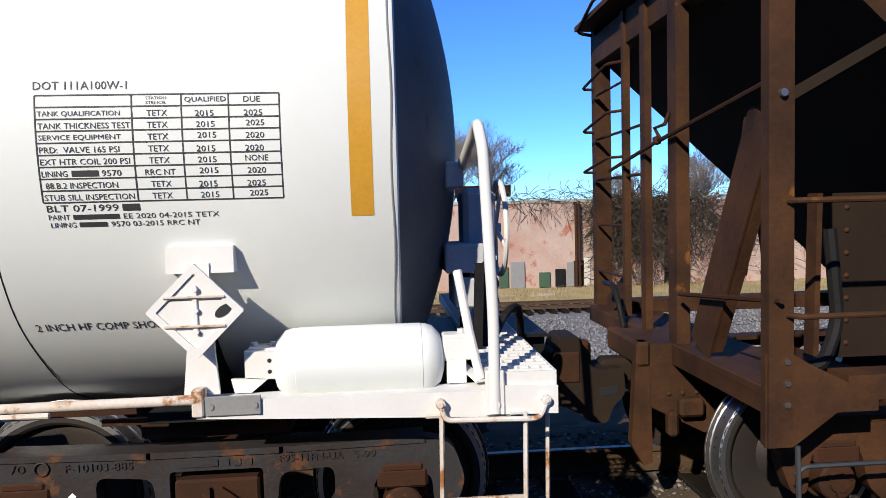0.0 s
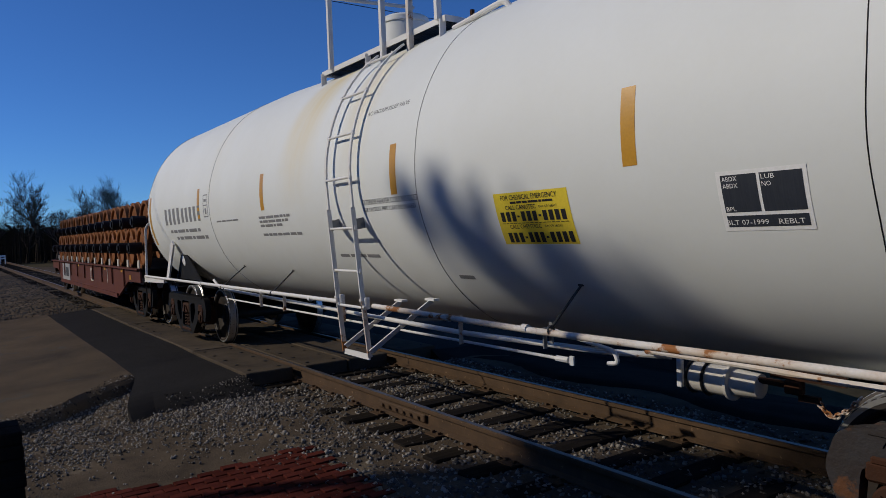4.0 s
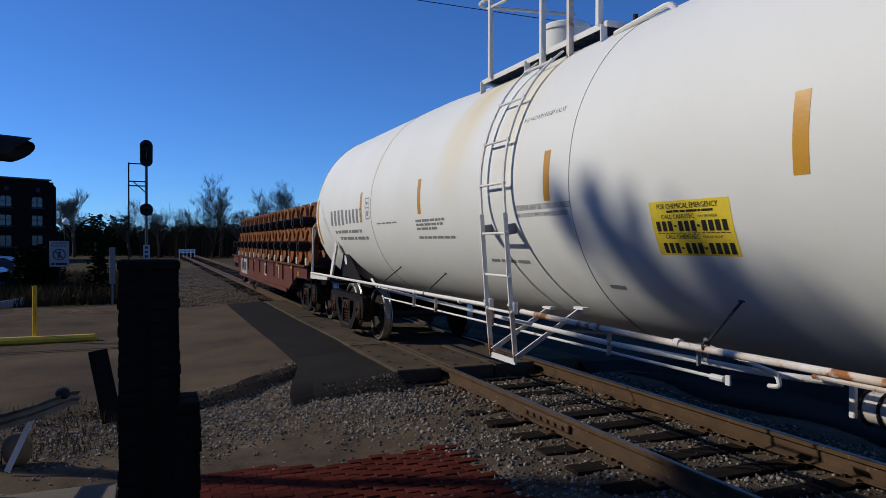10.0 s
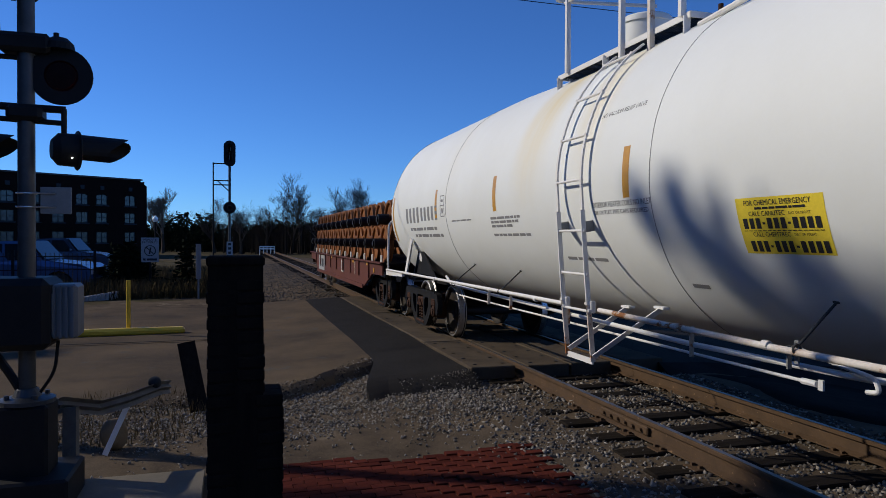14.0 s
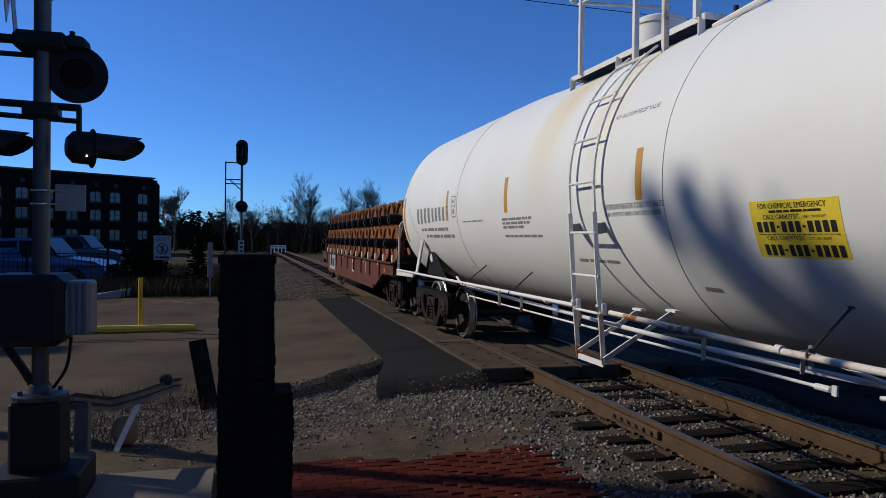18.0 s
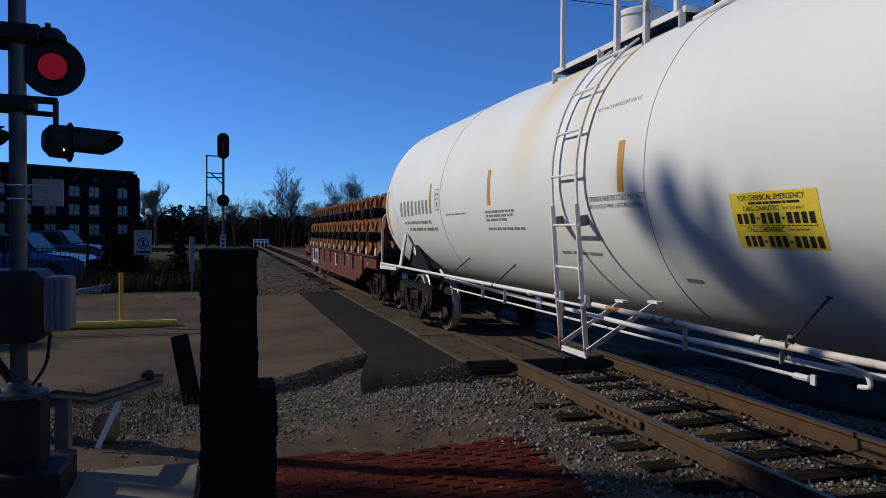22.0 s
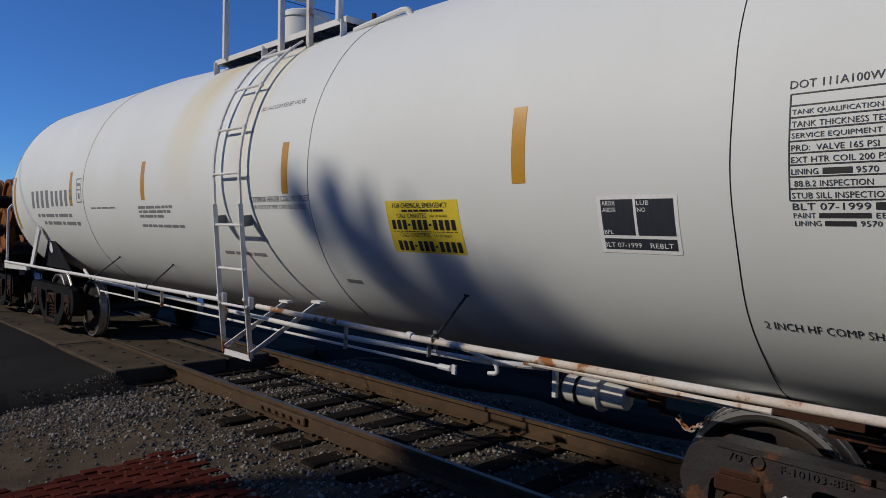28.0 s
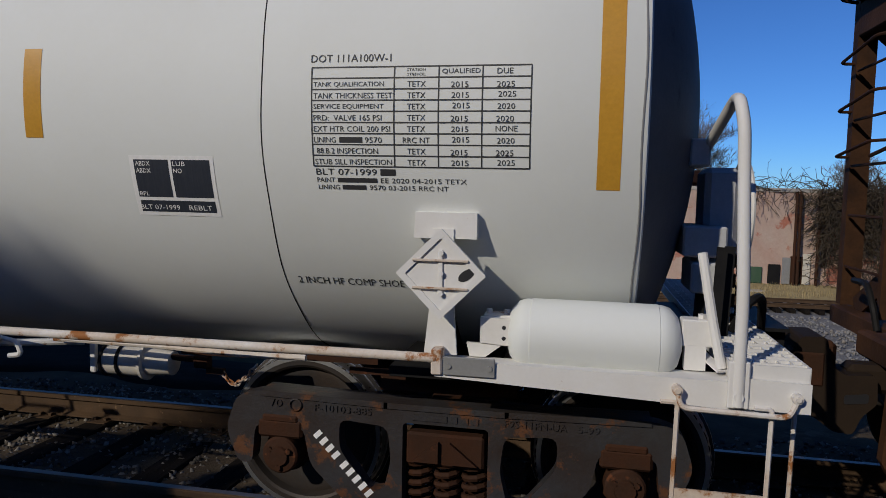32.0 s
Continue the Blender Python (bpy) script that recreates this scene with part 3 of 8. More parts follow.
lathe(bm, prof, 128, Matrix.Translation((TX0, 0, ZC)) @ ALONG_X)
tank = part("tank", bm, "tank_white", tank_car, "white painted steel tank with faint weld seams", smooth=True)
# both heads get a grey with the +x end's shade put into it
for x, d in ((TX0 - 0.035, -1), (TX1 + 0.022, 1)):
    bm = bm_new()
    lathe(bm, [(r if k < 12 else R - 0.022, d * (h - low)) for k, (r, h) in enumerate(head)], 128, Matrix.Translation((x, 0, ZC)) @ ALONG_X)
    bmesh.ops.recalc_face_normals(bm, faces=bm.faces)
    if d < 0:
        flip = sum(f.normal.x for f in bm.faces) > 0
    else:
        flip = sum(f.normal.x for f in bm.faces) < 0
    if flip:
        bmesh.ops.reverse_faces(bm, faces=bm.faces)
    part("tank_head", bm, "grimy_white", tank_car, "dished white tank head, its shade put into a grey colour", smooth=True)

for x, w, mt in ((-7.11, 0.008, "seam_grey"), (-1.61, 0.008, "seam_grey"), (1.80, 0.006, "black_steel"), (3.53, 0.010, "stencil_grey"), (-10.88, 0.010, "stencil_grey")):
    bm = bm_new()
    rr = 0.0025
    tube(bm, [(x + 0.004 * math.sin(k * 0.7), (R + (rr - 0.002)) * math.sin(k * math.tau / 120), ZC + (R + (rr - 0.002)) * math.cos(k * math.tau / 120)) for k in range(120)], w / 2, 6, True)
    part("weld_seam", bm, mt, tank_car)

# reflective stripes
for x0, x1, z0, z1 in ((-10.80, -10.68, 1.70, 2.58), (-7.71, -7.60, 2.07, 2.54), (-5.08, -4.97, 2.10, 2.54), (-2.01, -1.91, 2.10, 2.53), (0.515, 0.615, 2.10, 2.54), (3.345, 3.445, 1.89, 2.86)):
    bm = bm_new()
    patch(bm, x0, x1, z0, z1, on_tank(0.0014), 16)
    part("reflective_stripe", bm, "orange_tape", tank_car, "amber reflective tape strip")

# qualification table
P = on_tank()
bm = bm_new()
TZ, TB = 2.424, 1.978
cols = (2.05, 2.442, 2.646, 2.842, 3.055)
rh = (TZ - TB) / 9
LINE = 0.0055
for i in range(10):
    patch(bm, cols[0], cols[-1], TZ - i * rh - LINE / 2, TZ - i * rh + LINE / 2, P, 1)
for c in cols:
    patch(bm, c - LINE / 2, c + LINE / 2, TB, TZ, P, 16)
part("table_grid", bm, "stencil_black", tank_car)
rows9 = ((None, "QUALIFIED", "DUE"), ("TANK QUALIFICATION", "TETX", "2015", "2025"), ("TANK THICKNESS TEST", "TETX", "2015", "2025"),
         ("SERVICE EQUIPMENT", "TETX", "2015", "2020"), ("PRD:  VALVE 165 PSI", "TETX", "2015", "2020"), ("EXT HTR COIL 200 PSI", "TETX", "2015", "NONE"),
         ("", "RRC NT", "2015", "2020"), ("88.B.2 INSPECTION", "TETX", "2015", "2025"), ("STUB SILL INSPECTION", "TETX", "2015", "2025"))
CH = 0.0175
bm = bm_new()
lettering(bm, "DOT 111A100W-1", 2.045, 2.425, 2.447, 2.482, P)
lettering(bm, "STATION", 2.50, 2.585, TZ - 0.021, TZ - 0.009, P)
lettering(bm, "STENCIL", 2.50, 2.585, TZ - 0.041, TZ - 0.029, P)
lettering(bm, "QUALIFIED", 2.66, 2.832, TZ - rh / 2 - 0.0125, TZ - rh / 2 + 0.0125, P)
lettering(bm, "DUE", 2.905, 2.975, TZ - rh / 2 - 0.0125, TZ - rh / 2 + 0.0125, P)
for i, row in enumerate(rows9):
    if not i:
        continue
    zc = TZ - (i + 0.5) * rh - 0.004
    wl = {"TANK QUALIFICATION": 0.335, "TANK THICKNESS TEST": 0.375, "SERVICE EQUIPMENT": 0.335, "PRD:  VALVE 165 PSI": 0.325, "EXT HTR COIL 200 PSI": 0.365, "88.B.2 INSPECTION": 0.295, "STUB SILL INSPECTION": 0.37}.get(row[0], 0)
    x0 = cols[0] + (0.02 if "88" in row[0] else 0.009)
    if row[0]:
        lettering(bm, row[0], x0, x0 + wl, zc - 0.0125, zc + 0.0125, P)
    else:
        lettering(bm, "LINING", x0, x0 + 0.105, zc - 0.0125, zc + 0.0125, P)
        lettering(bm, "9570", x0 + 0.245, x0 + 0.325, zc - 0.0125, zc + 0.0125, P)
        word_bars(bm, (7,), x0 + 0.122, x0 + 0.232, zc - 0.0125, zc + 0.0125, P)
    w = 0.125 if row[1] == "RRC NT" else 0.085
    lettering(bm, row[1], 2.545 - w / 2, 2.545 + w / 2, zc - 0.0125, zc + 0.0125, P)
    for c, k in ((2.744, 2), (2.948, 3)):
        w = 0.096 if row[k] == "NONE" else 0.078
        j = 0.004 * math.sin(i * 2.1 + k)
        lettering(bm, row[k], c - w / 2 + j, c + w / 2 + j, zc - 0.0125 + j, zc + 0.0125 + j, P)
lettering(bm, "BLT 07-1999", 2.06, 2.355, 1.938, 1.967, P)
word_bars(bm, (3,), 2.372, 2.445, 1.938, 1.967, P)
lettering(bm, "PAINT", 2.062, 2.15, 1.904, 1.926, P)
word_bars(bm, (10,), 2.163, 2.355, 1.905, 1.925, P)
lettering(bm, "EE 2020 04-2015 TETX", 2.372, 2.775, 1.904, 1.926, P)
lettering(bm, "LINING", 2.066, 2.17, 1.871, 1.893, P)
word_bars(bm, (7,), 2.184, 2.30, 1.872, 1.892, P)
lettering(bm, "9570 03-2015 RRC NT", 2.316, 2.69, 1.871, 1.893, P)
lettering(bm, "2 INCH HF COMP SHOE", 1.865, 2.43, 1.387, 1.424, P)
part("stencil_text", bm, "stencil_black", tank_car, "black stencilled test table and build dates")

bm = bm_new()
lettering(bm, "EXTERIOR HEATER COILS NO INLET", -2.54, -1.61, 2.035, 2.083, P)
lettering(bm, "OR OUTLET PIPE CAPS REQUIRED", -2.53, -1.66, 1.967, 2.01, P)
lettering(bm, "NO VACUUM RELIEF VALVE", -2.54, -1.83, 2.855, 2.895, P)
part("stencil_text", bm, "stencil_black", tank_car, "black stencilled heater coil and valve notes")
bm = bm_new()
word_bars(bm, (1,) * 4, -9.67, -8.75, 2.04, 2.31, P)
word_bars(bm, (1,) * 5, -8.62, -7.60, 2.06, 2.29, P)
for k, (x0, x1) in enumerate(((-9.45, -7.72), (-9.2, -7.45))):
    z = 1.90 - 0.115 * k
    word_bars(bm, (2, 3, 6, 2, 6, 2), x0, x1, z, z + 0.05, P)
for z, x1, ws in ((2.00, -4.25, (7, 8, 5, 3, 2, 3)), (1.95, -4.32, (3, 5, 7, 5, 2, 3)), (1.90, -4.52, (4, 7, 2, 5)), (1.79, -4.05, (5, 3, 4, 4, 6, 5, 4))):
    word_bars(bm, ws, -5.2, x1, z, z + 0.030, P)
word_bars(bm, (5, 4, 6, 5), -6.85, -5.95, 2.01, 2.03, P)
word_bars(bm, (5, 8, 6), -3.35, -2.55, 1.545, 1.575, P)
word_bars(bm, (5,), -1.45, -1.25, 1.38, 1.41, P)
part("worn_stencil", bm, "stencil_grey", tank_car, "worn grey stencilled lines")
bm = bm_new()
for x0, x1, z0, z1 in ((-7.40, -7.19, 2.42, 2.435), (-7.40, -7.19, 2.10, 2.115), (-7.40, -7.385, 2.10, 2.435), (-7.205, -7.19, 2.10, 2.435), (-7.40, -7.19, 2.27, 2.285)):
    patch(bm, x0, x1, z0, z1, P, 3)
word_bars(bm, (2, 1), -7.36, -7.23, 2.33, 2.37, P)
patch(bm, -7.33, -7.26, 2.15, 2.23, P, 2)
part("stencil_box", bm, "stencil_grey", tank_car)

# emergency label
bm = bm_new()
patch(bm, -0.66, 0.054, 1.663, 2.018, on_tank(0.0014), 10)
label = part("emergency_label", bm, "yellow_label", tank_car, "yellow chemical emergency label with black print")
P2 = lambda x, z: on_tank(0.0036)(x - 0.024, z - 0.010)
bm = bm_new()
lettering(bm, "FOR CHEMICAL EMERGENCY", -0.56, -0.015, 1.978, 2.012, P2)
part("print", bm, "black_paint", label)
bm = bm_new()
word_bars(bm, (5, 4, 4, 8, 2, 8), -0.47, -0.06, 1.953, 1.967, P2)
part("print", bm, "black_paint", label)
bm = bm_new()
lettering(bm, "CALL CANUTEC", -0.53, -0.225, 1.912, 1.942, P2)
part("print", bm, "black_paint", label)
bm = bm_new()
lettering(bm, "DAY OR NIGHT", -0.195, -0.03, 1.916, 1.932, P2)
part("print", bm, "black_paint", label)
bm = bm_new()
digit_bars(bm, (3, 3, 4), -0.60, 0.045, 1.832, 1.898, P2)
part("print", bm, "black_paint", label)
bm = bm_new()
word_bars(bm, (3,) * 16, -0.60, 0.045, 1.817, 1.821, P2)
part("print", bm, "black_paint", label)
bm = bm_new()
lettering(bm, "CALL CHEMTREC", -0.53, -0.215, 1.782, 1.810, P2)
part("print", bm, "black_paint", label)
bm = bm_new()
lettering(bm, "DAY OR NIGHT", -0.185, -0.02, 1.786, 1.802, P2)
part("print", bm, "black_paint", label)
bm = bm_new()
digit_bars(bm, (3, 3, 4), -0.58, 0.06, 1.687, 1.755, P2)
part("print", bm, "black_paint", label)


# lubrication stencil: dark panel in a white frame
bm = bm_new()
patch(bm, 1.083, 1.537, 1.722, 2.018, on_tank(0.0018), 10)
plate = part("lubrication_panel", bm, "white_paint", tank_car, "dark blue-black lubrication panel in a white border")
bm = bm_new()
for x0, x1, z0, z1 in ((1.112, 1.300, 1.825, 2.008), (1.316, 1.521, 1.825, 2.008), (1.112, 1.521, 1.752, 1.808)):
    patch(bm, x0 - 0.005, x1 - 0.005, z0 - 0.01, z1 - 0.01, on_tank(0.0030), 8)
part("dark_field", bm, "label_blue", plate)
bm = bm_new()
P3 = lambda x, z: on_tank(0.0042)(x - 0.005, z - 0.01)
bm = bm_new()
lettering(bm, "ABDX", 1.120, 1.20, 1.978, 2.000, P3)
part("print", bm, "white_paint", plate)
bm = bm_new()
lettering(bm, "ABDX", 1.120, 1.20, 1.944, 1.966, P3)
part("print", bm, "white_paint", plate)
bm = bm_new()
lettering(bm, "BPL", 1.120, 1.172, 1.832, 1.852, P3)
part("print", bm, "white_paint", plate)
bm = bm_new()
lettering(bm, "LUB", 1.324, 1.39, 1.978, 2.000, P3)
part("print", bm, "white_paint", plate)
bm = bm_new()
lettering(bm, "NO", 1.324, 1.37, 1.944, 1.966, P3)
part("print", bm, "white_paint", plate)
bm = bm_new()
lettering(bm, "BLT 07-1999", 1.107, 1.325, 1.763, 1.787, P3)
part("print", bm, "white_paint", plate)
bm = bm_new()
lettering(bm, "REBLT", 1.375, 1.50, 1.763, 1.787, P3)
part("print", bm, "white_paint", plate)


# side ladder: straight below, bent over the tank above
def lad_pt(x, a, off=0.068):
    t = radians(a)
    return (x, -math.cos(t) * (R + off), ZC + math.sin(t) * (R + off))


LX = (-3.08, -2.585)
YL = -1.548
for k, x in enumerate(LX):
    bm = bm_new()
    pts = [(x + 0.14, YL, 1.08), (x, YL, 2.02)] + [lad_pt(x - 0.02 - 0.0012 * a, a) for a in range(-4, 60, 4)]
    pr = None
    for p in pts:
        if pr:
            bar(bm, pr, p, 0.045 if p[2] < 2.1 else 0.018, 0.014 if p[2] < 2.1 else 0.035, (1, 0, 0))
        pr = p
    part("ladder_rail", bm, "white_steel", tank_car, "white steel ladder rail with rust at its foot")
for x0, z, a in [(0.14, 1.10, None), (0.09, 1.43, None), (0.03, 1.83, None)] + [(-0.02, None, q) for q in (0.5, 16, 32, 50)]:
    bm = bm_new()
    if a is None:
        p, q = (LX[0] + x0, YL, z), (LX[1] + x0, YL, z)
    else:
        p, q = lad_pt(LX[0] - 0.02 - 0.0012 * a, a), lad_pt(LX[1] - 0.02 - 0.0012 * a, a)
    rod(bm, p, q, 0.013, 8)
    for e in (p, q):
        rod(bm, (e[0], e[1] - 0.012, e[2]), (e[0], e[1] + 0.012, e[2]), 0.022, 8)
    part("rung", bm, "white_steel", tank_car)
for x in LX:
    bm = bm_new()
    t = radians(-16)
    p = (x, -math.cos(t) * R, ZC + math.sin(t) * R)
    bar(bm, p, (x, YL, 1.86), 0.10, 0.012, (1, 0, 0))
    part("ladder_bracket", bm, "grey_plate", tank_car)
# stirrup under the ladder
bm = bm_new()
F0, F1 = (-2.85, YL, 0.66), (-2.365, YL, 0.66)
bar(bm, (LX[0] + 0.13, YL, 1.16), F0, 0.045, 0.016, (1, 0, 0))
part("stirrup_side", bm, "rusty_white", tank_car, "rust-stained white stirrup")
bm = bm_new()
bar(bm, (LX[1] + 0.13, YL, 1.16), F1, 0.045, 0.016, (1, 0, 0))
part("stirrup_side", bm, "rusty_white", tank_car, "rust-stained white stirrup")
bm = bm_new()
bar(bm, F0, F1, 0.05, 0.016, (0, 1, 0))
part("stirrup_step", bm, "white_steel", tank_car)
for f, top in ((F0, (-2.40, -1.18, 1.13)), (F1, (-1.88, -1.18, 1.17))):
    bm = bm_new()
    bar(bm, (f[0] + 0.02, f[1], f[2] + 0.05), top, 0.045, 0.012, (1, 0, 0))
    box(bm, (top[0], top[1], top[2] + 0.01), (0.14, 0.06, 0.02))
    part("stirrup_brace", bm, "white_steel", tank_car)
for x in LX:
    bm = bm_new()
    box(bm, (x + 0.13, YL + 0.03, 1.14), (0.075, 0.05, 0.11), bevel=0.008)
    rod(bm, (x + 0.10, YL, 1.17), (x + 0.10, YL - 0.02, 1.17), 0.014, 6)
    rod(bm, (x + 0.16, YL, 1.11), (x + 0.16, YL - 0.02, 1.11), 0.014, 6)
    part("ladder_foot", bm, "white_steel", tank_car)

# top platform, manway dome and guard rails
PX0, PX1, PY, PZ = -4.62, -2.05, -0.80, 3.72
bm = bm_new()
for y in (PY, 0.8):
    bar(bm, (PX0, y, PZ), (PX1, y, PZ), 0.012, 0.055, (0, 0, 1))
for x in (PX0, PX1):
    bar(bm, (x, PY, PZ), (x, 0.8, PZ), 0.012, 0.055, (0, 0, 1))
platform = part("platform_frame", bm, "white_steel", tank_car, "white platform frame round the manway")
for k in range(16):
    bm = bm_new()
    bar(bm, (PX0, PY + 0.02 + k * 0.035, PZ + 0.01), (PX1, PY + 0.02 + k * 0.035, PZ + 0.01), 0.006, 0.035, (0, 0, 1))
    part("grating_bar", bm, "galvanised", platform)
for k in range(12):
    x = PX0 + 0.1 + k * (PX1 - PX0 - 0.2) / 11
    bm = bm_new()
    bar(bm, (x, PY, PZ), (x, -0.22, PZ), 0.008, 0.02, (0, 0, 1))
    part("grating_bar", bm, "galvanised", platform)
for x, y in ((PX0 + 0.03, PY), (-3.5, PY), (PX1 - 0.05, PY)):
    bm = bm_new()
    zt = ZC + math.sqrt(R * R - y * y)
    bar(bm, (x, y, zt - 0.03), (x, y, PZ), 0.07, 0.012, (1, 0, 0))
    part("platform_leg", bm, "white_steel", platform)
for x, mt in ((-4.34, "white_steel"), (-3.14, "white_steel"), (-2.62, "rusty_white"), (-2.14, "white_steel")):
    bm = bm_new()
    bar(bm, (x, PY - 0.02, PZ - 0.25 if x > -3.5 and x < -2.5 else PZ), (x, PY - 0.02, PZ + 1.0), 0.055, 0.045, (1, 0, 0))
    part("rail_post", bm, mt, platform)
bm = bm_new()
tube(bm, rounded([(PX0 + 0.1, 0.5, PZ + 0.98), (PX0 - 0.12, PY - 0.02, PZ + 0.98), (-3.14, PY - 0.02, PZ + 0.98)], 0.15), 0.024, 8)
part("guard_rail", bm, "white_steel", platform)
bm = bm_new()
tube(bm, [(-4.42, PY - 0.02, PZ + 0.85), (-3.16, PY - 0.02, PZ + 0.74)], 0.018, 8)
part("guard_rail", bm, "white_steel", platform)
bm = bm_new()
lathe(bm, [(0.001, 0.62), (0.25, 0.61), (0.27, 0.59), (0.27, 0.56), (0.285, 0.555), (0.285, 0.535), (0.27, 0.53), (0.28, 0.30), (0.30, 0.0)], 32, Matrix.Translation((-3.50, -0.30, ZC + R - 0.22)))
part("manway_dome", bm, "tank_white", platform, "white valve housing with a hinged lid", smooth=True)
bm = bm_new()
rod(bm, (-1.88, -0.62, 3.55), (-1.88, -0.62, 3.70), 0.035, 10)
rod(bm, (-1.88, -0.62, 3.70), (-1.88, -0.62, 3.77), 0.022, 8)
rod(bm, (-1.99, -0.62, 3.62), (-1.77, -0.62, 3.62), 0.02, 8)
part("valve", bm, "rust_iron", platform, "small rusty valve")
bm = bm_new()
tube(bm, rounded([(-1.95, -0.78, 3.60), (-1.25, -0.76, 3.66), (-1.15, -0.74, 3.48)], 0.08), 0.026, 8)
part("guard_rail", bm, "white_steel", platform)
bm = bm_new()
tube(bm, rounded([(-0.85, -0.55, 3.62), (-0.85, -0.55, 3.76), (0.1, -0.55, 3.78)], 0.08), 0.02, 8)
part("guard_rail", bm, "white_steel", platform)

# long handrail pipe and the pipes below it
bm = bm_new()
tube(bm, [(-11.3, -1.50, 1.10), (-2.95, -1.50, 1.12)], 0.022, 12)
part("handrail_pipe", bm, "white_steel", tank_car, "white handrail pipe along the car side", smooth=True)
bm = bm_new()
tube(bm, [(-2.35, -1.50, 1.12), (-0.3, -1.50, 1.10), (2.66, -1.50, 1.115)], 0.0225, 12)
part("handrail_pipe", bm, "rusty_white", tank_car, "white handrail pipe with rust along its underside", smooth=True)
for x in (-7.6, -5.1, -3.7, -1.2, -0.32):
    bm = bm_new()
    rod(bm, (x - 0.025, -1.50, 1.108), (x + 0.025, -1.50, 1.108), 0.029, 12)
    part("pipe_coupling", bm, "rusty_white" if x > -2 else "white_steel", tank_car)
bm = bm_new()
tube(bm, rounded([(-7.7, -1.28, 1.14), (-7.2, -1.35, 1.04), (-1.2, -1.40, 0.985), (0.25, -1.35, 1.0), (0.6, -1.2, 1.0)], 0.2), 0.02, 10)
part("air_pipe", bm, "white_steel", tank_car, smooth=True)
bm = bm_new()
tube(bm, [(-6.9, -1.32, 0.90), (-0.1, -1.38, 0.915)], 0.011, 8)
rod(bm, (-0.16, -1.38, 0.915), (-0.05, -1.38, 0.915), 0.02, 8)
bar(bm, (-0.02, -1.38, 0.885), (-0.02, -1.38, 0.945), 0.015, 0.035)
part("brake_rod", bm, "white_steel", tank_car, "thin white brake rod with a clevis")
for x in (-5.35, -4.6, -3.1, -1.15):
    bm = bm_new()
    bar(bm, (x, -1.42, 1.12), (x, -1.42, 0.90), 0.035, 0.012, (1, 0, 0))
    part("pipe_hanger", bm, "rusty_white", tank_car)
for foot, top in (((-6.63, -1.5, 1.10), (-6.60, -1.17, 1.37)), ((-4.76, -1.5, 1.117), (-4.93, -1.15, 1.35)), ((-0.08, -1.5, 1.13), (-0.12, -1.17, 1.38))):
    bm = bm_new()
    rod(bm, foot, top, 0.0085, 8)
    tube(bm, [(foot[0], foot[1] + 0.027 * math.cos(k * math.tau / 12), foot[2] - 0.01 + 0.027 * math.sin(k * math.tau / 12)) for k in range(12)], 0.008, 5, True)
    br = part("rail_brace", bm, "stencil_dark", tank_car, "thin grey stay rod holding the handrail")
    bm = bm_new()
    box(bm, (top[0], top[1] + 0.01, top[2] + 0.01), (0.055, 0.04, 0.035), bevel=0.006)
    part("bracket", bm, "stencil_dark", br)
bm = bm_new()
bar(bm, (-0.2, -1.44, 1.12), (-0.2, -1.44, 0.98), 0.03, 0.01, (1, 0, 0))
bar(bm, (-0.14, -1.44, 1.16), (-0.14, -1.44, 1.02), 0.012, 0.03, (1, 0, 0))
part("pipe_hanger", bm, "grey_plate", tank_car)
bm = bm_new()
tube(bm, rounded([(-0.25, -1.36, 1.10), (0.33, -1.38, 1.02), (0.36, -1.38, 0.95), (0.28, -1.38, 0.94)], 0.03), 0.014, 8)
part("release_rod", bm, "white_steel", tank_car)

# the shell's upper half stands a little higher than a true circle
for ob in tank_car.children:
    if ob.name.split(".")[0] in ("tank", "tank_head", "weld_seam", "ladder_rail", "rung"):
        for v in ob.data.vertices:
            t = (v.co.z - ZC - 0.5) / (R - 0.5)
            if t > 0:
                v.co.z += 0.14 * t * (1.0 - 0.65 * min(1.0, max(0.0, (v.co.x + 6.2) / 2.0)))
    if ob.name.split(".")[0] in ("table_grid", "stencil_text", "worn_stencil"):
        ob["kind"] = "stuff"

# end platforms: side sill, reservoir, placard, grating, grab irons
SY = -1.50
bm = bm_new()
prism(bm, [(2.655, 1.03), (3.0, 1.015), (3.9, 0.98), (4.235, 0.98), (4.235, 1.095), (2.655, 1.11)], 0.05, facing(0, SY + 0.05, 0))
box(bm, (3.45, SY + 0.09, 1.092), (1.57, 0.12, 0.014))
sill = part("side_sill", bm, "white_steel", tank_car, "white side sill with rust streaks")
bm = bm_new()
prism(bm, [(3.985, 0.99), (4.24, 0.985), (4.24, 1.11), (3.985, 1.12)], 0.012, facing(0, SY, 0))
part("sill_plate", bm, "white_steel", sill)
bm = bm_new()
box(bm, (2.815, SY - 0.008, 1.085), (0.235, 0.012, 0.085), bevel=0.003)
for x in (2.722, 2.908):
    rod(bm, (x, SY - 0.02, 1.085), (x, SY, 1.085), 0.013, 8)
part("routing_plate", bm, "grey_plate", sill, "grey routing board plate with two bolts")
bm = bm_new()
box(bm, (2.665, SY + 0.02, 1.10), (0.05, 0.075, 0.12), bevel=0.006)
part("pipe_socket", bm, "rusty_white", sill)
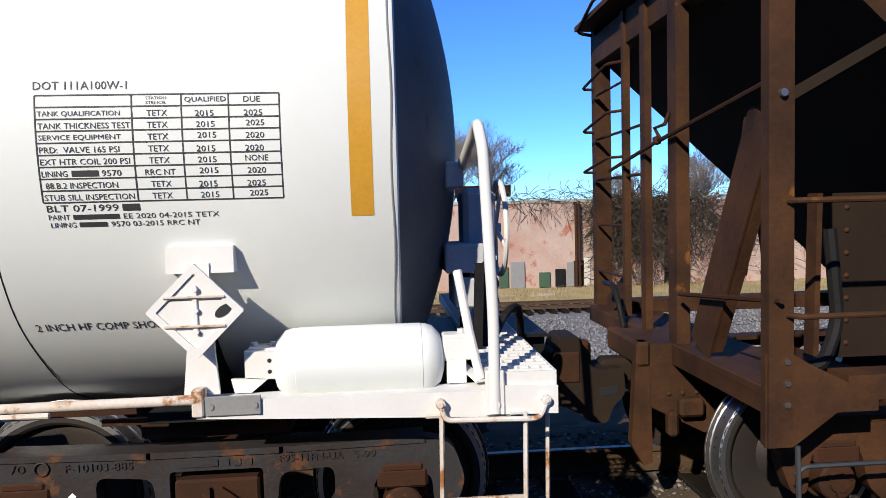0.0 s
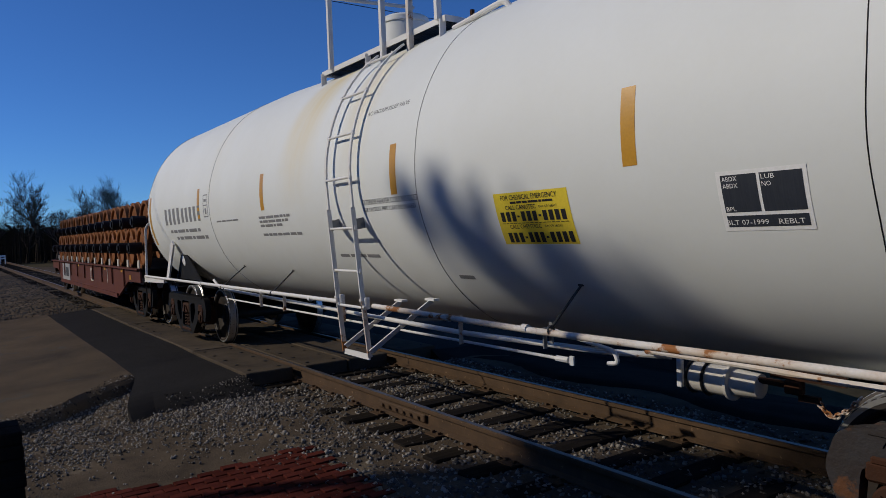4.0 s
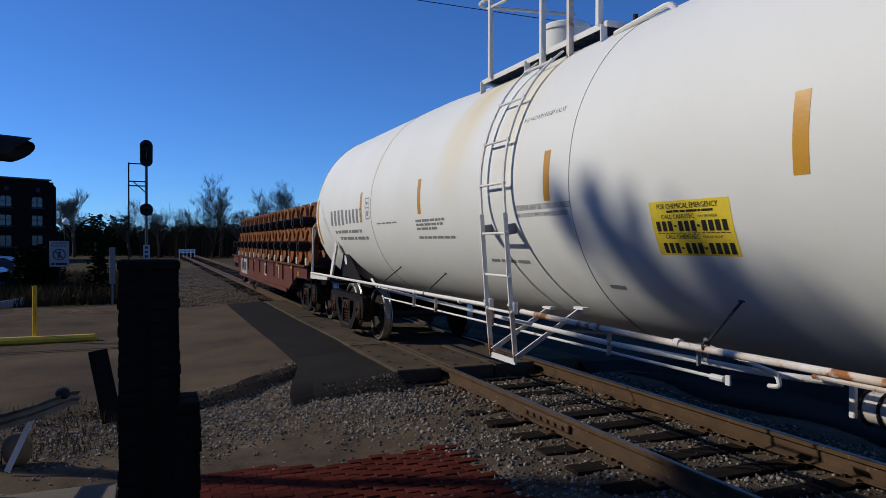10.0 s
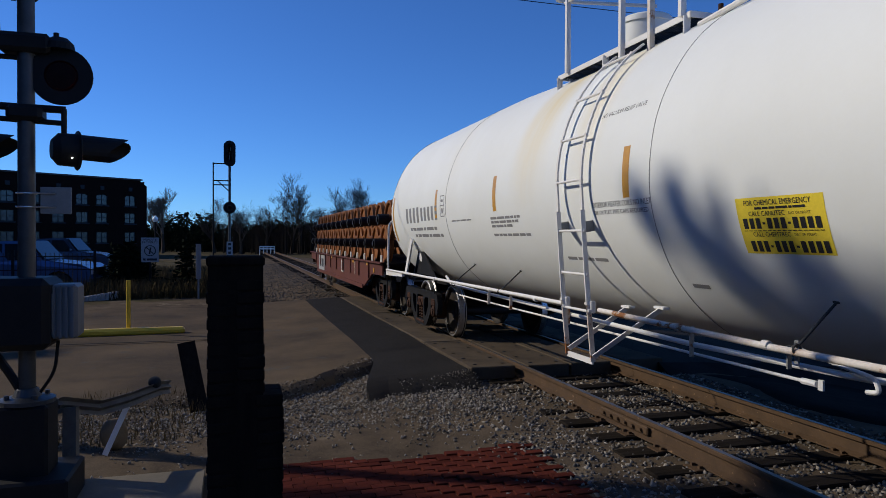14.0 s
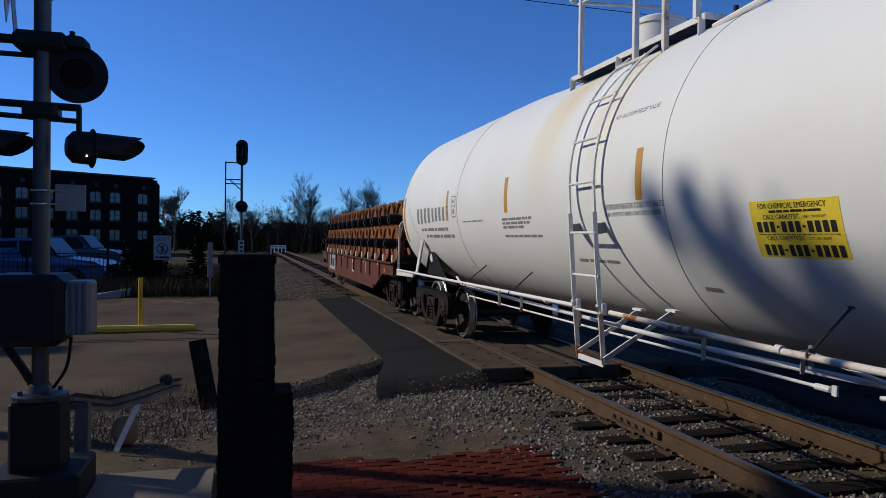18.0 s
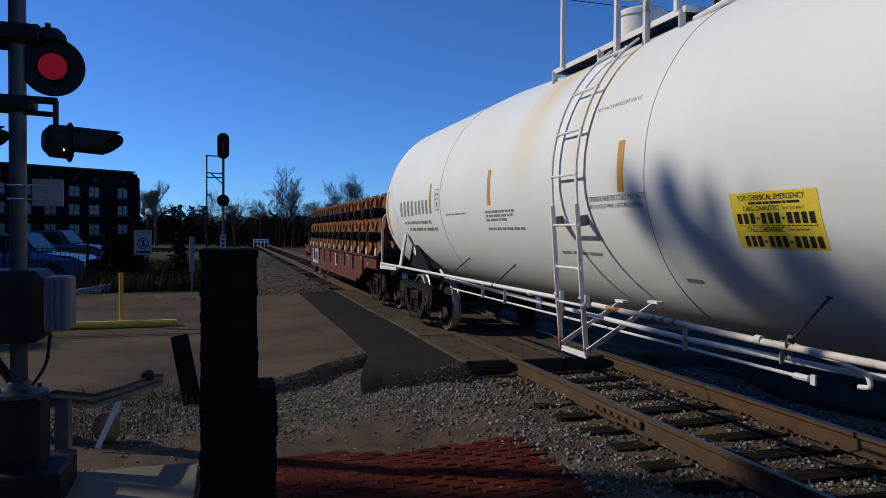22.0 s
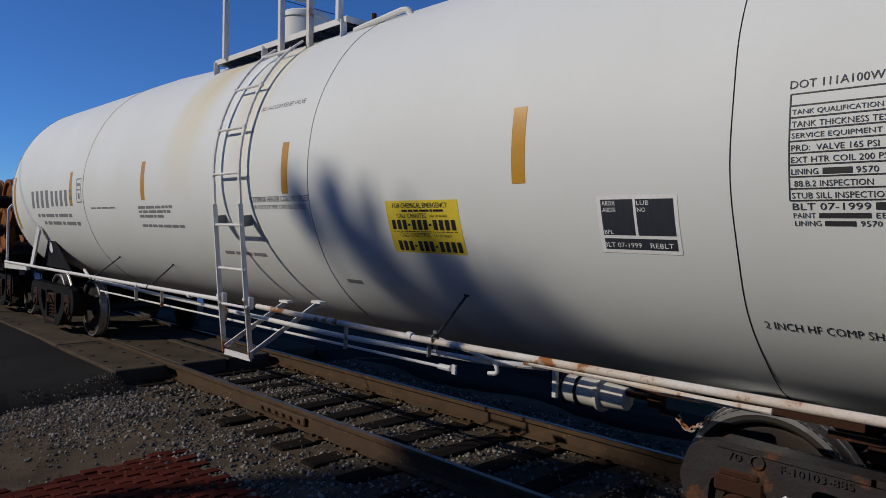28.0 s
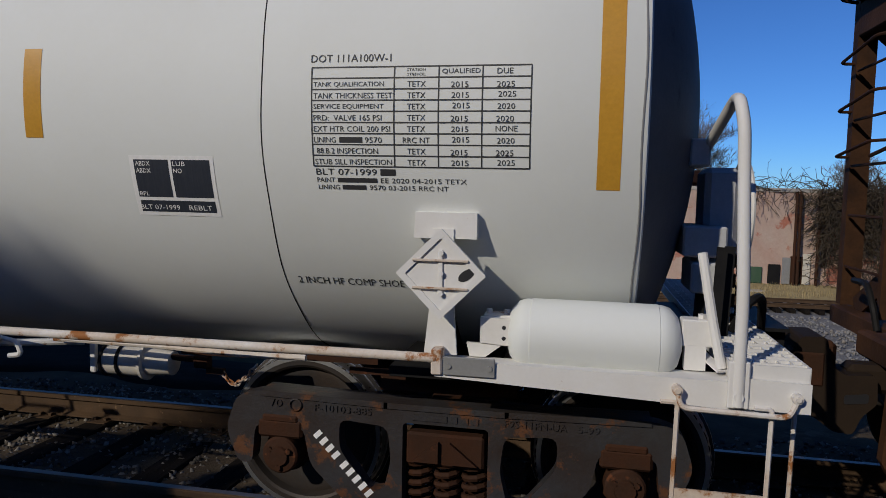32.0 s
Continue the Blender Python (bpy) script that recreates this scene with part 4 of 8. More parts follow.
# saddle post and box above it
bm = bm_new()
prism(bm, [(2.59, 1.12), (2.745, 1.12), (2.72, 1.42), (2.72, 1.70), (2.62, 1.70), (2.62, 1.42)], 0.02, facing(0, -1.42, 0))
prism(bm, [(2.66, 1.12), (2.675, 1.12), (2.675, 1.66), (2.66, 1.66)], 0.22, facing(0, -1.20, 0))
part("placard_post", bm, "white_steel", tank_car, "white post with rust runs")
bm = bm_new()
prism(bm, [(2.532, 1.656), (2.537, 1.774), (2.824, 1.774), (2.824, 1.656)], 0.13, facing(0, -1.30, 0))
part("bracket_box", bm, "white_steel", tank_car, "white steel box on the tank side")
# placard holder: a diamond tray
bm = bm_new()
c, h = 0.0, 0.203
def diamond(s):
    q = []
    for k in range(4):
        a = k * math.pi / 2
        for d in (-0.05, -0.025, 0.025, 0.05):
            e = 0.955 if abs(d) > 0.03 else 0.985
            q.append((s * (math.cos(a) * e - math.sin(a) * d), s * (math.sin(a) * e + math.cos(a) * d)))
    return q
DM = facing(2.684, -1.545, 1.505)
o, i_ = diamond(h), diamond(h * 0.79)
A = [bm.verts.new((x, y, 0.012)) for x, y in o]
B = [bm.verts.new((x, y, 0.012)) for x, y in i_]
C = [bm.verts.new((x, y, 0.002)) for x, y in i_]
D = [bm.verts.new((x, y, -0.004)) for x, y in o]
n = len(o)
for k in range(n):
    l = (k + 1) % n
    bm.faces.new((A[k], A[l], B[l], B[k]))
    bm.faces.new((B[k], B[l], C[l], C[k]))
    bm.faces.new((D[l], D[k], A[k], A[l]))
bm.faces.new(C)
bm.faces.new(D[::-1])
bmesh.ops.transform(bm, matrix=DM, verts=bm.verts[:])
placard = part("placard_holder", bm, "white_steel", tank_car, "empty white diamond-shaped placard holder with clips")
for z, w in ((0.062, 0.125), (-0.062, 0.125)):
    bm = bm_new()
    rod(bm, (2.684 - w, -1.562, 1.505 + z), (2.684 + w, -1.562, 1.505 + z), 0.006, 6)
    part("clip", bm, "rusty_white", placard)
bm = bm_new()
box(bm, (2.684, -1.553, 1.515), (0.022, 0.008, 0.20), bevel=0.003)
for z in (1.60, 1.51, 1.42):
    rod(bm, (2.689, -1.568, z), (2.689, -1.55, z), 0.011, 8)
part("spring_clip", bm, "white_steel", placard)
bm = bm_new()
prism(bm, [(0.024 * math.cos(a) * 1.75, 0.022 * math.sin(a)) for a in [k * math.tau / 14 for k in range(14)]], 0.003, facing(2.80, -1.5465, 1.505) @ Matrix.Rotation(radians(35), 4, "Z"))
part("slot", bm, "black_paint", placard, "dark oval slot")
# reservoir
bm = bm_new()
pr = [(0.001, 0.0), (0.06, 0.004), (0.12, 0.022), (0.16, 0.055), (0.172, 0.09), (0.172, 0.115), (0.175, 0.118), (0.175, 0.68), (0.172, 0.683), (0.172, 0.70), (0.16, 0.735), (0.12, 0.768), (0.06, 0.786), (0.001, 0.79)]
lathe(bm, pr, 40, Matrix.Translation((2.96, -1.30, 1.215)) @ Matrix.Diagonal((1, 0.94, 0.94, 1)) @ ALONG_X)
part("air_reservoir", bm, "tank_white", tank_car, "white air reservoir with domed ends", smooth=True)
bm = bm_new()
prism(bm, [(2.845, 1.175), (2.985, 1.165), (2.985, 1.29), (2.845, 1.295)], 0.03, facing(0, -1.36, 0))
box(bm, (2.92, -1.30, 1.295), (0.13, 0.12, 0.012))
rod(bm, (2.875, -1.30, 1.295), (2.875, -1.30, 1.32), 0.016, 6)
rod(bm, (2.96, -1.30, 1.295), (2.96, -1.30, 1.32), 0.016, 6)
prism(bm, [(2.795, 1.105), (2.87, 1.105), (2.945, 1.165), (2.78, 1.17)], 0.02, facing(0, -1.36, 0))
bracket = part("reservoir_bracket", bm, "white_steel", tank_car)
for z in (1.25, 1.20):
    bm = bm_new()
    rod(bm, (2.955, -1.392, z), (2.955, -1.385, z), 0.010, 8)
    part("bolt_hole", bm, "black_paint", bracket)
bm = bm_new()
box(bm, (3.81, -1.32, 1.27), (0.14, 0.10, 0.12), bevel=0.006)
box(bm, (3.80, -1.34, 1.16), (0.09, 0.06, 0.11))
rod(bm, (3.83, -1.32, 1.33), (3.83, -1.32, 1.35), 0.02, 6)
part("reservoir_bracket", bm, "white_steel", tank_car)
# end platform grating
bm = bm_new()
GX0, GX1, GY0, GY1, GZ = 3.93, 4.235, -1.49, 1.49, 1.165
for y in (GY0, GY1):
    bar(bm, (GX0, y, GZ - 0.025), (GX1, y, GZ - 0.025), 0.008, 0.07, (0, 0, 1))
for x in (GX0, GX1):
    bar(bm, (x, GY0, GZ - 0.025), (x, GY1, GZ - 0.025), 0.008, 0.07, (0, 0, 1))
grating = part("end_platform", bm, "white_steel", tank_car, "white open steel grating end platform")
me_long = bm_new()
bar(me_long, (GX0, 0, GZ), (GX1, 0, GZ), 0.006, 0.022, (0, 0, 1))
me_long = mesh_of(me_long, "white_steel")
for k in range(44):
    piece("grating_bar", me_long, grating, pose(0, GY0 + 0.045 + k * 0.067, 0))
for k in range(5):
    bm = bm_new()
    x = GX0 + 0.05 + k * 0.051
    for j in range(22):
        y = GY0 + 0.05 + j * 0.134
        bar(bm, (x, y, GZ), (x, y + 0.067, GZ), 0.005, 0.02, (0, 0, 1))
    part("grating_strip", bm, "white_steel", grating)["kind"] = "stuff"
# grab iron that rises over the end platform
bm = bm_new()
tube(bm, rounded([(3.955, SY - 0.012, 1.0), (3.955, SY - 0.012, 1.45), (3.93, -1.475, 2.17), (3.915, -1.44, 2.275), (3.94, -1.22, 2.31), (3.90, -0.78, 2.12)], 0.09, 6), 0.026, 12)
box(bm, (3.955, SY - 0.012, 1.09), (0.085, 0.022, 0.20), bevel=0.005)
rod(bm, (3.955, SY - 0.035, 1.04), (3.955, SY, 1.04), 0.02, 10)
part("grab_iron", bm, "white_steel", tank_car, "white bent pipe handhold", smooth=True)
bm = bm_new()
tube(bm, [(3.905, -1.40, 1.13), (3.86, -1.38, 1.35), (3.82, -1.30, 1.62)], 0.022, 10)
bar(bm, (3.905, -1.42, 1.12), (3.80, -1.25, 1.20), 0.05, 0.01)
part("handrail_stay", bm, "white_steel", tank_car, smooth=True)
bm = bm_new()
tube(bm, rounded([(3.71, SY - 0.03, 1.055), (3.725, SY - 0.045, 0.985), (4.15, SY - 0.045, 0.975), (4.18, SY - 0.03, 1.04)], 0.04), 0.012, 8)
for x in (3.71, 4.18):
    rod(bm, (x, SY - 0.045, 1.055), (x, SY - 0.0, 1.055), 0.022, 10)
    rod(bm, (x, SY - 0.055, 1.055), (x, SY - 0.03, 1.055), 0.012, 6)
part("hand_hold", bm, "rusty_white", tank_car)
# sill step
for x0, y, mt in ((3.715, SY - 0.02, "rusty_white"), (4.09, SY - 0.02, "rusty_white"), (4.235, -1.32, "rusty_white")):
    bm = bm_new()
    tube(bm, rounded([(x0 - 0.07, y, 1.0), (x0, y, 1.0), (x0 - 0.01, y, 0.30)], 0.02), 0.011, 6)
    part("step_hanger", bm, mt, tank_car)
for z in (0.32, 0.60):
    bm = bm_new()
    bar(bm, (3.70, SY - 0.02, z), (4.09, SY - 0.02, z), 0.05, 0.012, (0, 1, 0))
    part("sill_step", bm, "rusty_white", tank_car)

# hand brake gear on the shaded end
bm = bm_new()
box(bm, (4.02, -0.45, 1.795), (0.18, 0.32, 0.46), bevel=0.03)
rod(bm, (4.11, -0.42, 1.82), (4.13, -0.42, 1.82), 0.11, 20)
for y, z in ((-0.57, 1.62), (-0.33, 1.62), (-0.57, 1.97), (-0.33, 1.97)):
    rod(bm, (4.10, y, z), (4.12, y, z), 0.016, 6)
part("brake_housing", bm, "brake_grey", tank_car, "dull grey-blue hand brake housing in shade")
for nm, c, d in (("brake_shelf", (3.92, -0.55, 1.635), (0.22, 0.40, 0.16)), ("rail_bracket", (3.86, -0.75, 2.09), (0.10, 0.20, 0.14)), ("brake_shelf", (3.95, -0.62, 1.45), (0.20, 0.36, 0.16))):
    bm = bm_new()
    box(bm, c, d, bevel=0.01)
    part(nm, bm, "brake_grey", tank_car, "grey steel bracket in shade")
bm = bm_new()
tube(bm, [(4.18, -0.30 + 0.285 * math.cos(k * math.tau / 32), 1.785 + 0.285 * math.sin(k * math.tau / 32)) for k in range(32)], 0.016, 8, True)
for k in range(4):
    a = k * math.pi / 2 + 0.4
    rod(bm, (4.16, -0.30, 1.785), (4.18, -0.30 + 0.285 * math.cos(a), 1.785 + 0.285 * math.sin(a)), 0.012, 6)
rod(bm, (4.05, -0.30, 1.785), (4.19, -0.30, 1.785), 0.03, 10)
part("brake_wheel", bm, "white_steel", tank_car, "white hand brake wheel", smooth=True)
bm = bm_new()
for k in range(7):
    z = 1.52 - k * 0.055
    tube(bm, [(4.12 + (0.018 * math.cos(j * math.tau / 8) if k % 2 else 0), -0.5 + (0 if k % 2 else 0.018 * math.cos(j * math.tau / 8)), z + 0.034 * math.sin(j * math.tau / 8)) for j in range(8)], 0.007, 5, True)
part("brake_chain", bm, "rust_iron", tank_car, "rusty chain")
for x, y0 in ((3.95, -0.95), (4.0, -0.88), (3.9, -0.75)):
    bm = bm_new()
    bar(bm, (x, y0, 1.15), (x + 0.03, y0 + 0.06, 1.62), 0.05, 0.02, (0, 1, 0))
    part("brake_bracket", bm, "black_steel", tank_car)
bm = bm_new()
tube(bm, rounded([(4.05, -0.85, 1.2), (4.1, -0.95, 1.36), (4.2, -0.8, 1.38), (4.25, -0.6, 1.15)], 0.1), 0.022, 8)
part("air_hose", bm, "black_steel", tank_car, "black rubber air hose")

# centre sill, coupler, saddle
for x0, x1 in ((1.0, 4.45), (-11.6, -8.0)):
    bm = bm_new()
    box(bm, ((x0 + x1) / 2, 0, 0.95), (x1 - x0, 0.62, 0.34))
    box(bm, ((x0 + x1) / 2, 0, 1.13), (x1 - x0, 0.8, 0.02))
    part("stub_sill", bm, "black_steel", tank_car)
for x in (2.65, -9.70):
    bm = bm_new()
    prism(bm, [(-1.35, 1.0), (1.35, 1.0), (1.2, 1.5), (0.6, 1.12), (-0.6, 1.12), (-1.2, 1.5)], 0.03, Matrix.Translation((x - 0.015, 0, 0)) @ Matrix(((0, 0, 1, 0), (1, 0, 0, 0), (0, 1, 0, 0), (0, 0, 0, 1))))
    box(bm, (x, 0, 1.0), (0.5, 2.7, 0.05))
    part("body_bolster", bm, "black_steel", tank_car)
for x, s in ((4.62, 1), (-11.75, -1)):
    bm = bm_new()
    box(bm, (x - s * 0.15, 0, 0.87), (0.5, 0.16, 0.17), bevel=0.02)
    box(bm, (x + s * 0.02, -0.04, 0.87), (0.22, 0.30, 0.28), bevel=0.05)
    box(bm, (x + s * 0.15, 0.08, 0.87), (0.16, 0.10, 0.26), bevel=0.03)
    part("coupler", bm, "rust_iron", tank_car, "rusty cast coupler")

# left end: sill, corner post, saddle plate with its oval hole
bm = bm_new()
prism(bm, [(-11.38, 0.98), (-11.38, 1.10), (-9.9, 1.12), (-9.9, 1.02)], 0.05, facing(0, SY + 0.05, 0))
part("side_sill", bm, "white_steel", tank_car)
bm = bm_new()
prism(bm, [(-9.98, 1.10), (-9.82, 1.10), (-9.42, 1.70), (-9.52, 1.77), (-9.60, 1.70)], 0.03, facing(0, -1.40, 0))
part("saddle_brace", bm, "white_steel", tank_car)
bm = bm_new()
prism(bm, [(-9.85, 1.10), (-8.4, 1.10), (-9.0, 1.42), (-9.42, 1.72)], 0.02, facing(0, -1.25, 0))
part("saddle_plate", bm, "black_steel", tank_car)
bm = bm_new()
prism(bm, [(0.13 * math.cos(a), 0.065 * math.sin(a)) for a in [k * math.tau / 16 for k in range(16)]], 0.004, facing(-9.38, -1.274, 1.42) @ Matrix.Rotation(radians(-35), 4, "Z"))
part("saddle_opening", bm, "white_steel", tank_car)
bm = bm_new()
tube(bm, rounded([(-11.33, -1.47, 1.06), (-11.33, -1.45, 2.10), (-11.15, -1.15, 2.24), (-11.0, -1.05, 2.15)], 0.12), 0.022, 8)
part("grab_iron", bm, "white_steel", tank_car)
bm = bm_new()
tube(bm, rounded([(-11.35, -1.48, 1.05), (-11.35, -1.48, 0.38), (-11.0, -1.48, 0.38), (-10.95, -1.48, 1.02)], 0.04), 0.012, 6)
part("sill_step", bm, "black_steel", tank_car)

# brake cylinder, rigging and slack chain before the near truck
bm = bm_new()
lathe(bm, [(0.001, 0), (0.075, 0.0), (0.086, 0.015), (0.086, 0.25), (0.102, 0.254), (0.102, 0.27), (0.076, 0.275), (0.066, 0.42), (0.025, 0.44), (0.001, 0.44)], 24, Matrix.Translation((0.68, -1.12, 0.89)) @ ALONG_X)
cyl = part("brake_cylinder", bm, "cream_panel", tank_car, "dirty white brake cylinder", smooth=True)
for x in (0.70, 0.80, 0.94):
    bm = bm_new()
    tube(bm, [(x, -1.12 + 0.092 * math.cos(k * math.tau / 20), 0.89 + 0.092 * math.sin(k * math.tau / 20)) for k in range(20)], 0.009, 6, True)
    part("band", bm, "black_steel", cyl)
bm = bm_new()
box(bm, (0.62, -1.15, 0.90), (0.035, 0.03, 0.17), bevel=0.005)
part("bracket", bm, "white_steel", cyl)
bm = bm_new()
box(bm, (0.9, -1.04, 0.995), (0.5, 0.14, 0.02))
part("cylinder_mount", bm, "black_steel", tank_car)
bm = bm_new()
tube(bm, rounded([(0.50, -1.30, 1.03), (1.1, -1.30, 1.03), (1.6, -1.32, 1.02), (1.95, -1.30, 1.02)], 0.1), 0.016, 8)
part("air_pipe", bm, "rusty_white", tank_car)
bm = bm_new()
rod(bm, (1.10, -1.14, 0.93), (1.34, -1.16, 0.93), 0.018, 6)
box(bm, (1.31, -1.18, 0.93), (0.09, 0.05, 0.07), bevel=0.008)
box(bm, (1.38, -1.17, 0.88), (0.10, 0.03, 0.03))
part("brake_rigging", bm, "rust_iron", tank_car, "rusty brake rigging")
chain = []
for k in range(11):
    t = k / 10
    chain.append((1.42 + 0.20 * t, -1.17, 0.93 - 0.10 * math.sin(math.pi * (0.15 + 0.85 * t)) * (1.2 if t < 0.5 else 1)))
bm = bm_new()
for k, (a, b) in enumerate(zip(chain, chain[1:])):
    c = (Vector(a) + Vector(b)) / 2
    d = (Vector(b) - Vector(a)).normalized()
    side = Vector((0, 1, 0)) if k % 2 else d.cross(Vector((0, 1, 0)))
    tube(bm, [c + d * 0.020 * math.cos(j * math.tau / 8) + side * 0.011 * math.sin(j * math.tau / 8) for j in range(8)], 0.0055, 5, True)
part("brake_chain", bm, "rusty_white", tank_car, "slack rusty chain")
bm = bm_new()
for x0, x1, y, z, w in ((1.75, 2.3, -1.25, 1.02, 0.05), (1.2, 1.55, -1.20, 1.0, 0.06), (2.2, 2.75, -1.35, 0.99, 0.03), (2.45, 2.9, -1.22, 0.93, 0.05), (2.3, 3.0, -1.15, 0.88, 0.07)):
    bar(bm, (x0, y, z), (x1, y + 0.05, z - 0.01), w, 0.02, (0, 1, 0))
part("brake_rigging", bm, "rust_iron", tank_car)


# ---- trucks: side frames with their windows, springs, wheels ----
def window_plate(bm, outer, holes, depth, m):
    """A plate with holes, from a filled outline."""
    loops = [outer] + holes
    es = []
    for lp in loops:
        vs = [bm.verts.new((x, y, 0)) for x, y in lp]
        es += [bm.edges.new((vs[k], vs[(k + 1) % len(vs)])) for k in range(len(vs))]
    f = bmesh.ops.triangle_fill(bm, use_beauty=True, use_dissolve=False, edges=es)
    faces = [g for g in f["geom"] if isinstance(g, bmesh.types.BMFace)]
    ex = bmesh.ops.extrude_face_region(bm, geom=faces)
    up = [g for g in ex["geom"] if isinstance(g, bmesh.types.BMVert)]
    bmesh.ops.translate(bm, vec=(0, 0, depth), verts=up)
    bmesh.ops.transform(bm, matrix=m, verts=bm.verts[:])


def smooth_loop(pts, r=0.05, seg=3):
    n = len(pts)
    out = []
    for k in range(n):
        a, b, c = (Vector((*pts[j % n], 0)) for j in (k - 1, k, k + 1))
        u, v = a - b, c - b
        d = min(r, u.length * 0.45, v.length * 0.45)
        p, q = b + u.normalized() * d, b + v.normalized() * d
        for i in range(seg + 1):
            t = i / seg
            w = (1 - t) ** 2 * p + 2 * t * (1 - t) * b + t * t * q
            out.append((w.x, w.y))
    return out


HALF = 0.889


def wheel_mesh(s):
    """One wheel on its axle end, its outer face at s (-1 near side)."""
    bm = bm_new()
    pr = [(0.10, -0.05), (0.12, 0.0), (0.15, 0.012), (0.20, -0.02), (0.34, 0.018), (0.372, 0.012), (0.385, 0.055), (0.40, 0.066), (0.452, 0.066), (0.457, 0.06), (0.462, -0.03), (0.487, -0.042), (0.487, -0.066), (0.42, -0.07), (0.36, -0.035), (0.2, -0.075), (0.10, -0.10)]
    lathe(bm, pr, 48, Matrix.Translation((0, s * 0.775, 0.457)) @ Matrix.Rotation(radians(90), 4, "X" ) @ Matrix.Diagonal((1, 1, -s, 1)))
    return bm


def truck(xc, parent, mark, iron="truck_iron"):
    """A freight truck centred at xc; mark: whether its near frame carries white stencil bars."""
    first = None
    for s in (-1, 1):
        bm = bm_new()
        y = s * 1.10
        outer = smooth_loop([(-1.14, 0.76), (-1.02, 0.80), (-0.3, 0.785), (0.3, 0.785), (1.02, 0.80), (1.14, 0.76), (1.20, 0.58), (1.13, 0.40), (1.05, 0.40), (1.03, 0.62), (0.76, 0.62), (0.72, 0.42), (0.48, 0.20), (0.36, 0.13), (-0.36, 0.13), (-0.48, 0.20), (-0.72, 0.42), (-0.76, 0.62), (-1.03, 0.62), (-1.05, 0.40), (-1.13, 0.40), (-1.20, 0.58)], 0.05)
        left = smooth_loop([(-0.56, 0.68), (-0.30, 0.66), (-0.28, 0.48), (-0.32, 0.32), (-0.40, 0.32), (-0.56, 0.52)], 0.05)
        right = [(-x, z) for x, z in left[::-1]]
        mid = smooth_loop([(-0.22, 0.69), (0.22, 0.69), (0.22, 0.24), (-0.22, 0.24)], 0.025)
        window_plate(bm, outer, [left, right, mid], 0.09, Matrix.Translation((xc, y + (0.0 if s < 0 else 0.09), 0)) @ Matrix.Rotation(radians(90), 4, "X"))
        # flanges: proud top and bottom ribs
        bar(bm, (xc - 1.0, y - 0.02, 0.79), (xc - 0.3, y - 0.02, 0.775), 0.16, 0.03, (0, 0, 1))
        bar(bm, (xc - 0.32, y - 0.02, 0.775), (xc + 0.32, y - 0.02, 0.775), 0.16, 0.03, (0, 0, 1))
        bar(bm, (xc + 0.3, y - 0.02, 0.775), (xc + 1.0, y - 0.02, 0.79), 0.16, 0.03, (0, 0, 1))
        frame_ = part("side_frame", bm, iron, parent, "cast side frame with blue-grey worn paint and rust")
        first = first or frame_
        for sx in (-1, 1):
            x = xc + sx * HALF
            bm = bm_new()
            box(bm, (x, y - s * -0.02 * 0 - 0.0, 0.60), (0.25, 0.20, 0.10), bevel=0.015)
            box(bm, (x, y + s * 0.05, 0.655), (0.20, 0.10, 0.04), bevel=0.01)
            part("bearing_adapter", bm, "rust_iron", frame_, "rust-red bearing adapter")
            bm = bm_new()
            lathe(bm, [(0.001, 0.10), (0.05, 0.10), (0.055, 0.085), (0.09, 0.08), (0.10, 0.07), (0.105, -0.03), (0.125, -0.035), (0.125, -0.16)], 24, Matrix.Translation((x, y + s * 0.02, 0.457)) @ Matrix.Rotation(radians(90), 4, "X") @ Matrix.Diagonal((1, 1, -s, 1)))
            for k in range(3):
                a = k * math.tau / 3 + 0.5
                p = Vector((x + 0.06 * math.cos(a), y + s * 0.10, 0.457 + 0.06 * math.sin(a)))
                rod(bm, p, p + Vector((0, s * 0.02, 0)), 0.016, 6)
            part("bearing", bm, "rust_iron", frame_, "rusty roller bearing cap", smooth=True)
        for k in range(3):
            for yy in (0.0,):
                bm = bm_new()
                xx = xc + (k - 1) * 0.145
                tube(bm, [(xx + 0.058 * math.cos(j * math.tau / 10), y + 0.058 * math.sin(j * math.tau / 10), 0.225 + j * 0.0052) for j in range(50)], 0.017, 6)
                part("spring", bm, "rust_iron", frame_, "rusty coil spring")
        bm = bm_new()
        box(bm, (xc, y, 0.195), (0.56, 0.20, 0.05), bevel=0.01)
        box(bm, (xc, y + s * 0.02, 0.56), (0.40, 0.14, 0.17), bevel=0.012)
        for sx in (-1, 1):
            prism(bm, [(0.03 * sx, 0.50), (0.17 * sx, 0.50), (0.03 * sx, 0.61)], 0.02, Matrix.Translation((xc, y + s * 0.095, 0)) @ Matrix.Rotation(radians(90), 4, "X"))
        part("bolster_end", bm, "rust_iron", frame_, "rusty truck bolster end")
